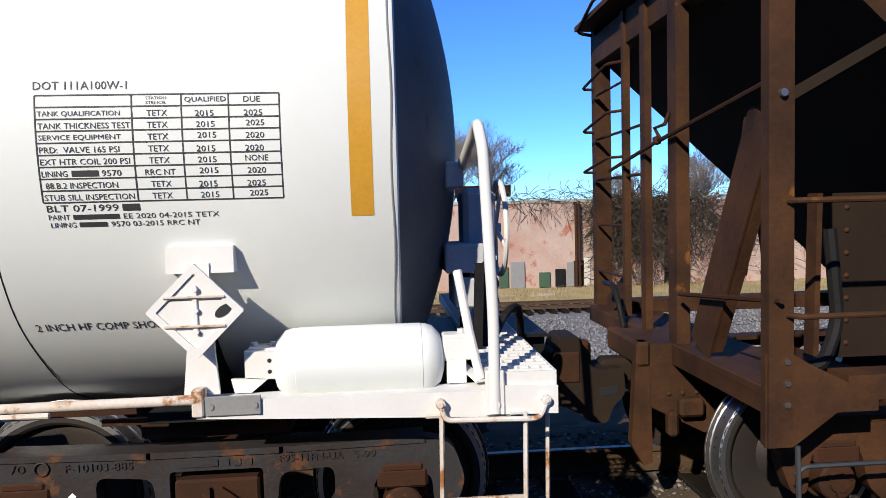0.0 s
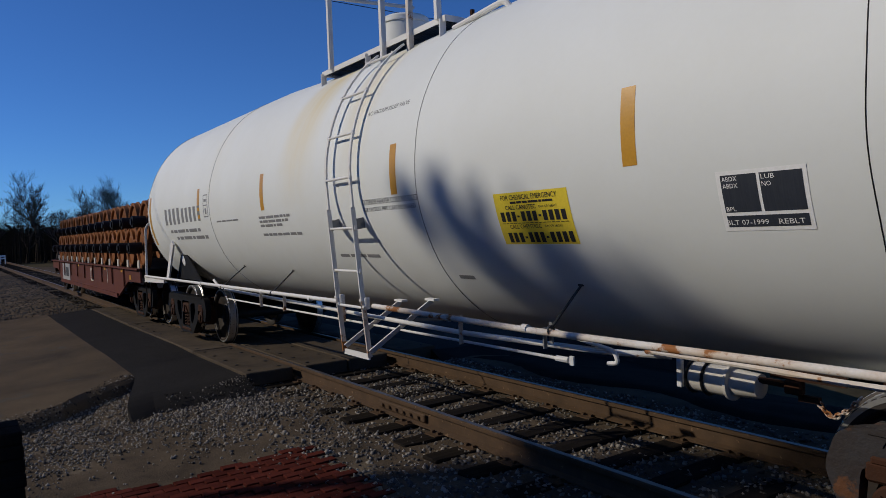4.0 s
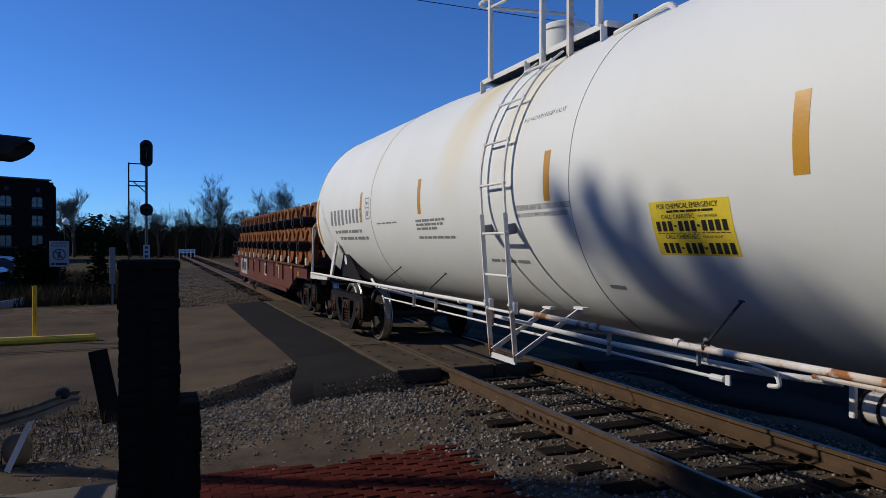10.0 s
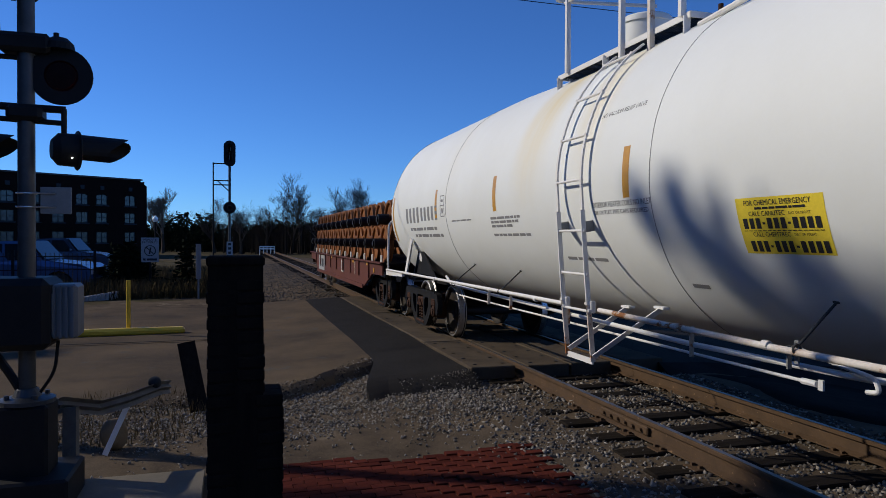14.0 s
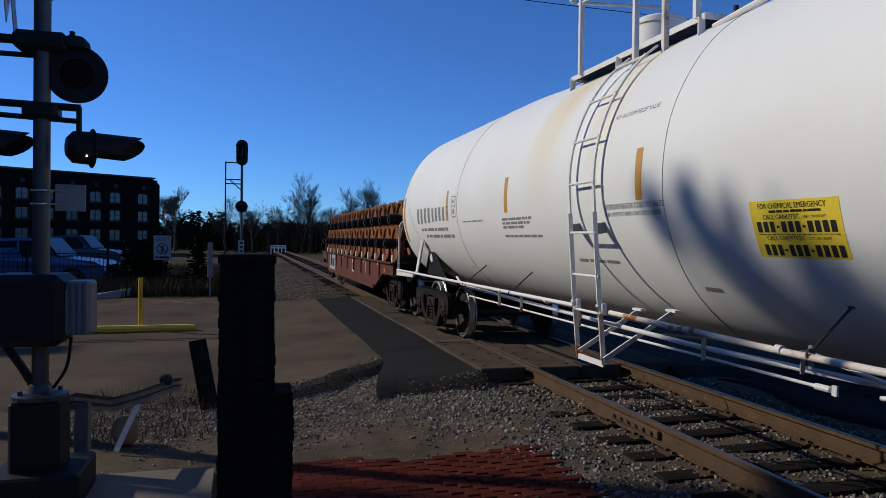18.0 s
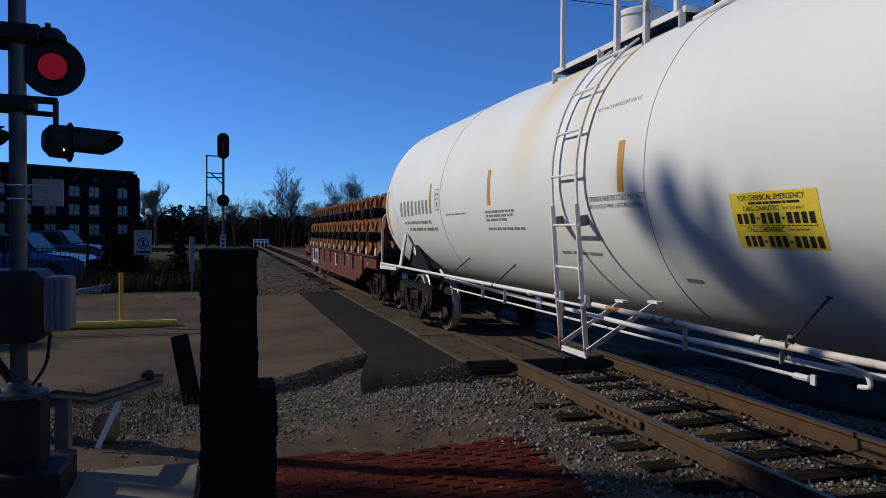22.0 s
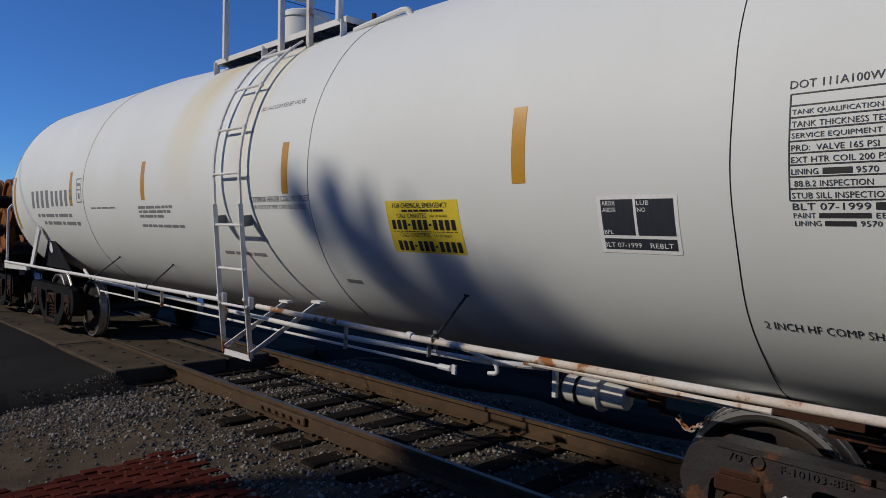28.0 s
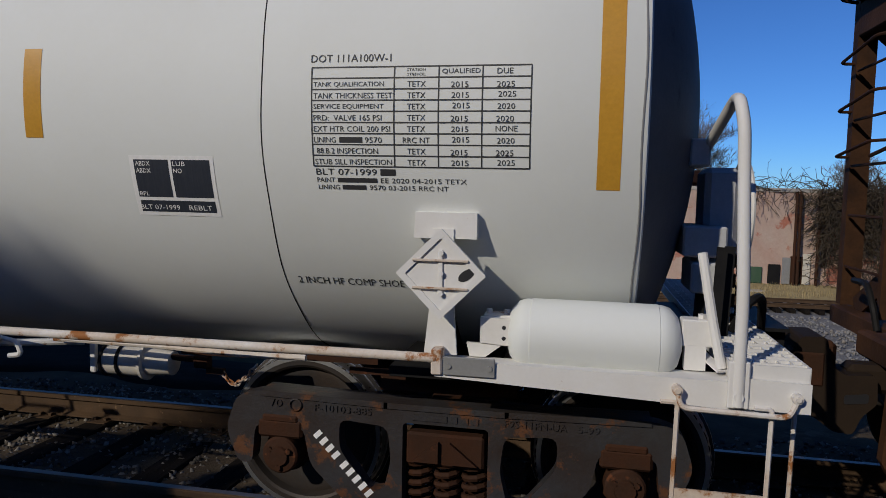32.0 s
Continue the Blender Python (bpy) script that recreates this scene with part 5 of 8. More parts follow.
    for sx in (-1, 1):
        x = xc + sx * HALF
        for s in (-1, 1):
            bm = wheel_mesh(s)
            bmesh.ops.translate(bm, vec=(x, 0, 0), verts=bm.verts[:])
            w = part("wheel", bm, "wheel_steel", first, "steel wheel with a polished tread", smooth=True)
            b2 = bm_new()
            lathe(b2, [(0.4585, 0.058), (0.4605, 0.0), (0.464, -0.028), (0.47, -0.034), (0.4885, -0.046), (0.4885, -0.06)], 64, Matrix.Translation((x, s * 0.775, 0.457)) @ Matrix.Rotation(radians(90), 4, "X") @ Matrix.Diagonal((1, 1, -s, 1)))
            lathe(b2, [(0.425, 0.068), (0.45, 0.0675), (0.4585, 0.058)], 64, Matrix.Translation((x, s * 0.775, 0.457)) @ Matrix.Rotation(radians(90), 4, "X") @ Matrix.Diagonal((1, 1, -s, 1)))
            t_ = part("tread", b2, "bright_steel", parent, "polished wheel tread", smooth=True)
        bm = bm_new()
        rod(bm, (x, -0.75, 0.457), (x, 0.75, 0.457), 0.085, 16)
        part("axle", bm, "wheel_steel", first)
    bm = bm_new()
    box(bm, (xc, 0, 0.58), (0.36, 2.0, 0.24), bevel=0.02)
    part("bolster", bm, "rust_iron", first)
    if mark:
        bm = bm_new()
        flat = lambda x, z: (xc + x, -1.1925, z)
        lettering(bm, "F-10103-885", -0.695, -0.385, 0.715, 0.752, flat)
        lettering(bm, "/0", -0.94, -0.875, 0.722, 0.76, flat)
        lettering(bm, "F9S-11FN-UA", 0.30, 0.605, 0.715, 0.75, flat)
        lettering(bm, "5-99", 0.655, 0.76, 0.715, 0.75, flat)
        tube(bm, [flat(-0.80 + 0.032 * math.cos(k * math.tau / 16), 0.738 + 0.032 * math.sin(k * math.tau / 16)) for k in range(16)], 0.004, 4, True)
        word_bars(bm, (6, 1, 1, 1), -0.17, 0.17, 0.71, 0.742, flat)
        ex = bmesh.ops.extrude_face_region(bm, geom=bm.faces[:])
        bmesh.ops.translate(bm, vec=(0, -0.004, 0), verts=[g for g in ex["geom"] if isinstance(g, bmesh.types.BMVert)])
        part("cast_lettering", bm, "truck_iron", first, "raised casting marks")["kind"] = "stuff"
        bm = bm_new()
        d = Vector((0.58, 0, -0.60)).normalized()
        u = Vector((0.60, 0, 0.58)).normalized()
        o = Vector((xc - 0.685, -1.194, 0.60))
        diag = lambda x, z: tuple(o + d * x + u * z)
        word_bars(bm, (1, 1, 1, 1), 0.0, 0.17, -0.025, 0.025, diag)
        word_bars(bm, (1, 1, 1, 1, 1), 0.21, 0.43, -0.025, 0.025, diag)
        part("frame_stencil", bm, "white_paint", first, "white stencilled bars on the diagonal")


truck(2.65, tank_car, True)
truck(-9.70, tank_car, False, "black_steel")


# ---- flat car loaded with wheelsets ----
flat_car = thing("flat_car", "red-brown flat car with a deep side sill loaded with wheelsets", "flat car", pose(-19.6, 0, 0))
FX0, FX1 = -27.0, -12.25
for s in (-1, 1):
    bm = bm_new()
    prism(bm, [(FX0, 1.20), (FX1, 1.20), (FX1, 0.92), (-13.5, 0.90), (-14.6, 0.52), (-24.6, 0.52), (-25.6, 0.90), (FX0, 0.92)], 0.04, facing(0, s * 1.40 + (0.04 if s < 0 else 0), 0))
    box(bm, ((FX0 + FX1) / 2, s * 1.40, 1.195), (FX1 - FX0, 0.12, 0.03))
    bar(bm, (-24.6, s * 1.42, 0.53), (-14.6, s * 1.42, 0.53), 0.10, 0.03, (0, 1, 0))
    part("side_sill", bm, "flat_red", flat_car, "faded red-brown side sill")
bm = bm_new()
box(bm, ((FX0 + FX1) / 2, 0, 1.17), (FX1 - FX0, 2.76, 0.05))
part("deck", bm, "dark_timber", flat_car, "dark worn deck")
bm = bm_new()
box(bm, ((FX0 + FX1) / 2, 0, 0.95), (FX1 - FX0 + 0.3, 0.6, 0.38))
part("centre_sill", bm, "black_steel", flat_car)
for k in range(9):
    bm = bm_new()
    x = -25.0 + k * 1.4
    box(bm, (x, -1.425, 0.98), (0.05, 0.03, 0.40), bevel=0.006)
    part("stake_pocket", bm, "flat_red", flat_car)
for x, z, w, h, mt in ((-23.4, 0.86, 1.7, 0.54, "sign_white"), (-18.2, 0.92, 0.42, 0.36, "cream_panel"), (-16.2, 1.12, 0.2, 0.06, "orange_tape"), (-14.1, 1.12, 0.2, 0.06, "orange_tape"), (-20.6, 1.12, 0.2, 0.06, "orange_tape"), (-13.2, 1.0, 0.14, 0.10, "orange_tape"), (-15.9, 0.95, 0.04, 0.34, "cream_panel")):
    bm = bm_new()
    box(bm, (x, -1.405, z), (w, 0.01, h))
    pl = part("plate", bm, mt, flat_car)
    if w > 0.25:
        bm = bm_new()
        f = lambda a, b: (a, -1.4125, b)
        if mt == "sign_white":
            word_bars(bm, (2, 3), x - 0.6, x + 0.6, z - 0.15, z + 0.15, f)
        else:
            patch(bm, x - 0.11, x + 0.11, z - 0.12, z + 0.12, f, 2)
        part("plate_print", bm, "flat_red" if mt != "sign_white" else "stencil_black", pl)
bm = bm_new()
box(bm, (-26.95, -0.9, 1.0), (0.10, 0.9, 0.5))
for k in range(3):
    rod(bm, (-27.02, -1.35, 0.7 + 0.25 * k), (-27.02, -0.9, 0.7 + 0.25 * k), 0.012, 6)
part("end_ladder", bm, "rust_iron", flat_car)
truck(-13.35, flat_car, False, "black_steel")
truck(-25.7, flat_car, False, "black_steel")
bm = bm_new()
box(bm, (-12.1, 0, 0.87), (0.5, 0.2, 0.2), bevel=0.03)
part("coupler", bm, "rust_iron", flat_car)

# one wheelset, then copies in two tiers
wheelset = thing("wheelset", "rust-orange steel wheelset with black bearings lying across the flat car", "wheelset", pose(-11.5, 0, 1.65), "wheelsets on the flat car")
for s in (-1, 1):
    bm = wheel_mesh(s)
    bmesh.ops.transform(bm, matrix=Matrix.Translation((-11.5, -s * 0.0 + s * 0.42, 1.20)) @ Matrix.Diagonal((0.96, 1, 0.96, 1)), verts=bm.verts[:])
    part("wheel", bm, "cast_rust", wheelset, "rust-orange wheel", smooth=True)
    bm = bm_new()
    rod(bm, (-11.5, s * 1.24, 1.64), (-11.5, s * 1.50, 1.64), 0.12, 14)
    rod(bm, (-11.5, s * 1.47, 1.64), (-11.5, s * 1.53, 1.64), 0.07, 10)
    part("bearing", bm, "signal_black", wheelset, "black bearing")
    bm = bm_new()
    box(bm, (-11.42, s * 1.33, 1.29), (0.16, 0.03, 0.17), bevel=0.01)
    part("chock", bm, "cream_panel", wheelset, "pale wooden chock")
bm = bm_new()
rod(bm, (-11.5, -1.2, 1.64), (-11.5, 1.2, 1.64), 0.09, 12)
part("axle", bm, "rust_iron", wheelset)
for tier, (n, x0, z) in enumerate(((13, -12.75, 1.65), (13, -12.30, 2.20))):
    for k in range(n):
        x = x0 - k * 1.09
        if tier == 0 and k == 0:
            wheelset.matrix_basis = pose(x, 0, z)
            continue
        c = copy_thing(wheelset, pose(x, 0.0, z))
        if tier:
            for o in list(c.children):
                if o.name.startswith("chock"):
                    bpy.data.objects.remove(o)

# ---- hopper car at the other end ----
hopper = thing("hopper_car", "rust-brown open-framed hopper car with end ladders and grab irons", "hopper car", pose(9.5, 0, 0))
bm = bm_new()
v = [bm.verts.new(p) for p in ((5.40, -1.44, 3.07), (5.40, 1.44, 3.07), (7.45, 1.44, 1.20), (7.45, -1.44, 1.20), (5.44, -1.44, 3.11), (5.44, 1.44, 3.11), (7.49, 1.44, 1.24), (7.49, -1.44, 1.24))]
for f in ((0, 1, 2, 3), (4, 7, 6, 5), (0, 4, 5, 1), (2, 6, 7, 3), (0, 3, 7, 4), (1, 5, 6, 2)):
    bm.faces.new([v[k] for k in f])
part("slope_sheet", bm, "hopper_dark", hopper, "sloping end sheet, its shade put into a darker brown")
for s in (-1, 1):
    bm = bm_new()
    prism(bm, [(5.36, 3.10), (7.45, 1.20), (7.6, 0.98), (15.6, 0.98), (15.6, 4.2), (5.36, 4.2)], 0.02, facing(0, s * 1.47 + 0.01, 0))
    part("side_sheet", bm, "hopper_rust", hopper)
bm = bm_new()
box(bm, (15.6, 0, 2.6), (0.03, 2.94, 3.0))
part("end_sheet", bm, "hopper_rust", hopper)
bm = bm_new()
prism(bm, [(8.0, 1.6), (8.4, 0.7), (9.0, 0.7), (10.0, 1.6), (11.0, 0.7), (11.7, 0.7), (12.6, 1.6)], 2.7, facing(0, 1.35, 0))
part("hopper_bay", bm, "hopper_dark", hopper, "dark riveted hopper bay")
# posts
def angle_post(name, x, y, z0, z1, w=0.09, d=0.07, mt="hopper_rust"):
    bm = bm_new()
    t = 0.014
    prism(bm, [(-w / 2, 0), (w / 2, 0), (w / 2, d), (w / 2 - t, d), (w / 2 - t, t), (-w / 2 + t, t), (-w / 2 + t, d), (-w / 2, d)], z1 - z0, Matrix.Translation((x, y, z0)))
    return part(name, bm, mt, hopper)


def channel_post(name, x, y, w, d, z0, z1, label=""):
    """A rolled channel in the end plane: w across the car, d along it, open towards the car."""
    bm = bm_new()
    t = 0.013
    pr = [(0, -w / 2), (d, -w / 2), (d, -w / 2 + t), (t, -w / 2 + t), (t, w / 2 - t), (d, w / 2 - t), (d, w / 2), (0, w / 2)]
    prism(bm, pr, z1 - z0, Matrix.Translation((x, y, z0)))
    return part(name, bm, "hopper_rust", hopper, label)


XE = 5.27
near_post = angle_post("corner_post", 5.27, -1.515, 0.78, 3.75, 0.12, 0.07)
angle_post("corner_post", 5.35, 1.46, 0.93, 3.42, 0.14, 0.10)
channel_post("ladder_post", XE, 0.69, 0.055, 0.05, 0.98, 3.3)
channel_post("end_post", XE, 0.265, 0.09, 0.05, 0.95, 3.5)
channel_post("end_post", XE, -0.26, 0.13, 0.085, 0.93, 3.6, "wide rust-brown end post")
bm = bm_new()
box(bm, (5.36, 0, 3.20), (0.12, 2.96, 0.26), bevel=0.01)
box(bm, (5.30, 0, 3.40), (0.30, 3.10, 0.04))
part("end_beam", bm, "hopper_rust", hopper, "rust-brown top end beam")
for z in (2.77, 2.40, 2.05, 1.66, 1.26):
    bm = bm_new()
    rod(bm, (5.29, 1.42, z), (5.29, 0.22 if z in (2.40, 2.05) else 0.68, z), 0.011, 6)
    part("ladder_rung", bm, "rust_iron", hopper)
    if z > 1.9:
        bm = bm_new()
        tube(bm, rounded([(5.28, 1.50, z + 0.06), (5.18, 1.48, z + 0.06), (5.18, 0.80, z + 0.14), (5.28, 0.70, z + 0.14)], 0.05), 0.012, 6)
        part("grab_iron", bm, "rust_iron", hopper)
bm = bm_new()
tube(bm, rounded([(5.26, 1.44, 3.28), (5.12, 1.42, 3.30), (5.12, 0.9, 3.44), (5.26, 0.8, 3.44)], 0.06), 0.014, 6)
part("grab_iron", bm, "rust_iron", hopper)
bm = bm_new()
bar(bm, (5.34, 1.30, 0.95), (5.34, 0.85, 1.20), 0.02, 0.16, (0, 0, 1))
part("corner_gusset", bm, "hopper_rust", hopper)
bm = bm_new()
tube(bm, rounded([(5.20, 0.95, 1.22), (5.16, 0.6, 1.24), (5.15, 0.45, 1.10), (5.17, 0.42, 0.95)], 0.1), 0.022, 8)
part("air_hose", bm, "black_steel", hopper, "curved black air hose")
bm = bm_new()
tube(bm, [(5.25, 0.93, 2.14), (5.24, -0.06, 2.27), (5.22, -1.43, 2.41)], 0.014, 6)
tube(bm, [(5.235, -0.16, 2.285), (5.22, -0.10, 2.36), (5.24, -0.22, 2.37), (5.26, -0.24, 2.44)], 0.013, 6)
lathe(bm, [(0.0, -0.03), (0.03, -0.02), (0.03, 0.02), (0.0, 0.03)], 8, Matrix.Translation((5.235, -0.1, 2.28)))
part("brake_rod", bm, "rust_iron", hopper, "thin rusty bent rod")
bm = bm_new()
rod(bm, (5.24, -0.45, 1.35), (5.24, -1.56, 1.45), 0.013, 6)
part("grab_iron", bm, "rust_iron", hopper)
for z in (1.40, 1.92):
    bm = bm_new()
    tube(bm, rounded([(5.30, -1.52, z), (5.33, -1.585, z), (6.35, -1.585, z), (6.38, -1.52, z)], 0.03), 0.014, 8)
    part("grab_iron", bm, "hopper_rust", hopper, "rust-orange grab iron")
bm = bm_new()
bar(bm, (5.31, -1.47, 2.38), (6.2, -1.40, 2.85), 0.05, 0.012, (0, 1, 0))
part("side_brace", bm, "hopper_dark", hopper)
bm = bm_new()
rod(bm, (5.27, -1.54, 2.40), (5.27, -1.51, 2.40), 0.018, 8)
for z in (1.08, 1.18, 0.98):
    rod(bm, (5.30, -1.525, z), (5.30, -1.505, z), 0.014, 8)
part("bolt", bm, "bright_steel", hopper)
for a, b, w in (((5.29, -1.30, 2.32), (5.29, -0.62, 1.05), 0.24), ((5.40, -0.98, 2.34), (5.34, -0.86, 1.5), 0.10)):
    bm = bm_new()
    bar(bm, a, b, 0.012, w, (0, 1, 0))
    bar(bm, (a[0] + 0.04, a[1] - w / 2, a[2]), (b[0] + 0.04, b[1] - w / 2, b[2]), 0.08, 0.012, (0, 1, 0))
    part("end_brace", bm, "hopper_rust", hopper, "rust-brown diagonal brace")
bm = bm_new()
prism(bm, [(5.20, 1.22), (5.32, 1.22), (5.42, 1.16), (5.75, 0.995), (5.75, 0.93), (5.55, 0.93), (5.34, 0.78), (5.20, 0.78)], 0.014, facing(0, -1.49, 0))
part("gusset", bm, "hopper_rust", hopper, "rust-brown gusset plate with bolts")
bm = bm_new()
prism(bm, [(5.92, 1.93), (7.0, 1.93), (7.0, 1.02), (5.94, 1.02)], 0.012, facing(0, -0.88, 0))
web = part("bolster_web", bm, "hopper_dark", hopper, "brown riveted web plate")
riv = bm_new()
lathe(riv, [(0.016, 0), (0.014, 0.006), (0.008, 0.011), (0.0, 0.012)], 8, Matrix.Rotation(radians(90), 4, "X"))
riv = mesh_of(riv, "hopper_rust", True)
for k in range(7):
    for x in (6.0, 6.26, 6.7):
        piece("rivet", riv, web, pose(x, -0.892, 1.10 + k * 0.125))
bm = bm_new()
bar(bm, (5.80, -0.92, 1.93), (5.78, -0.92, 1.05), 0.09, 0.03, (1, 0, 0))
bar(bm, (5.56, -0.8, 1.9), (5.66, -0.8, 1.1), 0.012, 0.12, (0, 1, 0))
part("web_stiffener", bm, "hopper_rust", hopper)
# end sill and floor
bm = bm_new()
box(bm, (5.32, 0, 0.955), (0.16, 3.0, 0.05), bevel=0.006)
box(bm, (5.25, 0, 0.90), (0.016, 3.0, 0.10))
box(bm, (5.55, 0, 0.93), (0.5, 2.9, 0.012))
part("end_sill", bm, "hopper_rust", hopper, "heavy rust-brown end sill")
bm = bm_new()
prism(bm, [(5.10, 0.98), (5.50, 0.98), (6.2, 0.62), (6.2, 0.40), (5.45, 0.40), (5.10, 0.58)], 0.6, facing(0, 0.3, 0))
draft = part("draft_sill", bm, "hopper_rust", hopper, "rust-brown draft sill")
for k in range(6):
    piece("rivet", riv, draft, pose(5.22 + k * 0.09, -0.302, 0.66))
bm = bm_new()
prism(bm, [(5.02, 1.0), (5.10, 1.0), (5.12, 0.22), (5.06, 0.20), (4.98, 0.34)], 0.07, facing(0, -0.22, 0))
box(bm, (5.06, 0, 0.92), (0.09, 0.62, 0.16), bevel=0.02)
part("striker", bm, "hopper_rust", hopper, "rusty striker plate and carrier")
bm = bm_new()
box(bm, (5.34, -0.36, 0.60), (0.16, 0.08, 0.12), bevel=0.02)
box(bm, (5.22, -0.36, 0.50), (0.07, 0.08, 0.16), bevel=0.02)
part("draft_key", bm, "hopper_rust", hopper)
bm = bm_new()
bar(bm, (5.4, 1.40, 0.98), (15.0, 1.40, 0.98), 0.12, 0.16, (0, 1, 0))
bar(bm, (5.6, -1.40, 0.98), (15.0, -1.40, 0.98), 0.12, 0.16, (0, 1, 0))
part("side_sill", bm, "hopper_rust", hopper)
bm = bm_new()
box(bm, (5.0, 0, 0.76), (0.30, 0.17, 0.17), bevel=0.03)
prism(bm, smooth_loop([(4.44, 0.70), (4.50, 0.86), (4.55, 1.02), (4.69, 1.02), (4.73, 0.85), (4.80, 0.80), (4.97, 0.81), (4.98, 0.64), (4.90, 0.56), (4.86, 0.45), (4.75, 0.46), (4.66, 0.53), (4.50, 0.60)], 0.03), 0.30, facing(0, 0.12, 0))
box(bm, (4.60, 0.16, 0.74), (0.17, 0.14, 0.28), bevel=0.045)
head = part("coupler", bm, "hopper_dark", hopper, "rusty cast knuckle coupler, its shade put into a dark brown")
bm = bm_new()
prism(bm, smooth_loop([(4.80, 0.63), (4.93, 0.645), (4.93, 0.70), (4.80, 0.685)], 0.015), 0.004, facing(0, -0.18, 0))
part("key_slot", bm, "black_paint", head, "dark key slot")
bm = bm_new()
tube(bm, rounded([(5.36, -1.50, 0.78), (5.36, -1.52, 0.36), (5.85, -1.52, 0.36), (5.85, -1.5, 0.92)], 0.04), 0.013, 6)
tube(bm, rounded([(5.38, -1.45, 0.62), (5.42, -1.45, 0.66), (5.9, -1.45, 0.66)], 0.03), 0.012, 6)
part("sill_step", bm, "galvanised", hopper)
bm = bm_new()
tube(bm, rounded([(5.80, -1.05, 1.75), (5.83, -1.08, 1.25), (5.72, -1.12, 1.05), (5.62, -1.1, 1.02)], 0.12), 0.035, 8)
part("train_pipe", bm, "black_steel", hopper, "curved dark brake pipe")
for ob in hopper.children:
    yc = sum(v.co.y for v in ob.data.vertices) / len(ob.data.vertices)
    ob.matrix_basis = Matrix.Translation((0.008 + 0.0125 * (yc + 1.5), 0, 0.036 * (yc + 1.23)))
truck(6.66, hopper, False, "hopper_rust")
truck(13.8, hopper, False, "hopper_rust")


# ---- crossing panels ----
def panel_mesh(w):
    bm = bm_new()
    box(bm, (0, 0, -0.09), (2.42, w, 0.18), bevel=0.012)
    return mesh_of(bm, "panel")


bolt_bm = bm_new()
lathe(bolt_bm, [(0.0, 0.004), (0.028, 0.004), (0.030, 0.0)], 8)
bolt_me = mesh_of(bolt_bm, "black_steel")
rng = random.Random(8)
for yc, w in ((-1.18, 0.65), (-0.345, 0.64), (0.32, 0.64), (1.18, 0.65)):
    pm = panel_mesh(w)
    for k in range(5):
        x = -7.0 - k * 2.43
        z = 0.0 if abs(yc) > 1 else -0.012
        p = tagged(piece("crossing_panel", pm, None, pose(x, yc, z + rng.uniform(-0.006, 0.003))), "weathered grey-brown crossing panel with sunken bolts", "crossing panel", "panels of the crossing", "structure")
        for i in range(5):
            for j in (-0.32, 0.32):
                piece("lag_bolt", bolt_me, p, pose(x - 1.0 + i * 0.5, yc + j * w, z))

# ---- stones: track ballast and loose gravel ----
def stones(name, n, area, height, rmin, rmax, mats, label, seed):
    r = np.random.RandomState(seed)
    base = np.array([(1, 0, 0), (-1, 0, 0), (0, 1, 0), (0, -1, 0), (0, 0, 1), (0, 0, -1), (0.6, 0.6, 0.5), (-0.6, 0.55, -0.5)], float)
    tri = np.array([(0, 6, 4), (0, 2, 6), (2, 4, 6), (2, 1, 4), (1, 3, 4), (3, 0, 4), (2, 0, 5), (1, 2, 7), (2, 5, 7), (5, 1, 7), (3, 1, 5), (0, 3, 5)])
    xy = area(r, n)
    n = len(xy)
    size = rmin + (rmax - rmin) * r.rand(n) ** 2
    v = base[None] * (0.55 + 0.75 * r.rand(n, 8, 1)) * (size[:, None] * (0.7 + 0.6 * r.rand(n, 3)))[:, None, :]
    a = r.rand(n, 3) * math.tau
    for k in range(3):
        i, j = [(0, 1), (1, 2), (0, 2)][k]
        c, s = np.cos(a[:, k])[:, None], np.sin(a[:, k])[:, None]
        p, q = v[:, :, i].copy(), v[:, :, j].copy()
        v[:, :, i], v[:, :, j] = c * p - s * q, s * p + c * q
    z = np.array([height(x, y) for x, y in xy]) + size * (0.05 + 0.5 * r.rand(n))
    v += np.concatenate([xy, z[:, None]], 1)[:, None, :]
    f = (tri[None] + (np.arange(n) * 8)[:, None, None]).reshape(-1, 3)
    me = bpy.data.meshes.new(name)
    me.vertices.add(n * 8)
    me.vertices.foreach_set("co", v.reshape(-1))
    me.loops.add(f.size)
    me.loops.foreach_set("vertex_index", f.reshape(-1))
    me.polygons.add(len(f))
    me.polygons.foreach_set("loop_start", np.arange(len(f)) * 3)
    me.materials.append(M[mats[0]])
    me.materials.append(M[mats[1]])
    me.polygons.foreach_set("material_index", np.repeat((r.rand(n) < 0.35).astype(int), 12))
    me.update(calc_edges=True)
    ob = new(name, me)
    return tagged(ob, label, "gravel", kind="stuff")


def near_area(r, n):
    x = -6.1 + 12.1 * r.rand(n) ** 1.3
    y = -2.6 + 4.3 * r.rand(n)
    edge = -2.15 + 0.5 * np.sin(x * 1.3) * 0.5 + 0.35 * np.sin(x * 3.1 + 1)
    keep = (y > edge) | (r.rand(n) < 0.35)
    return np.stack([x[keep], y[keep]], 1)


def shoulder(r, n):
    x = -7.2 + 4.7 * r.rand(n)
    y = -6.5 + 5.0 * r.rand(n)
    off = x < -5.9 - 0.95 * np.clip(y + 4.0, 0, 1.45) - 0.1
    keep = ~off & (r.rand(n) < np.clip((-x - 3.85) / 0.9 + 0.10 + 0.5 * np.sin(3.1 * x + 2.3 * y) * np.sin(1.7 * y), 0.05, 1))
    return np.stack([x[keep], y[keep]], 1)


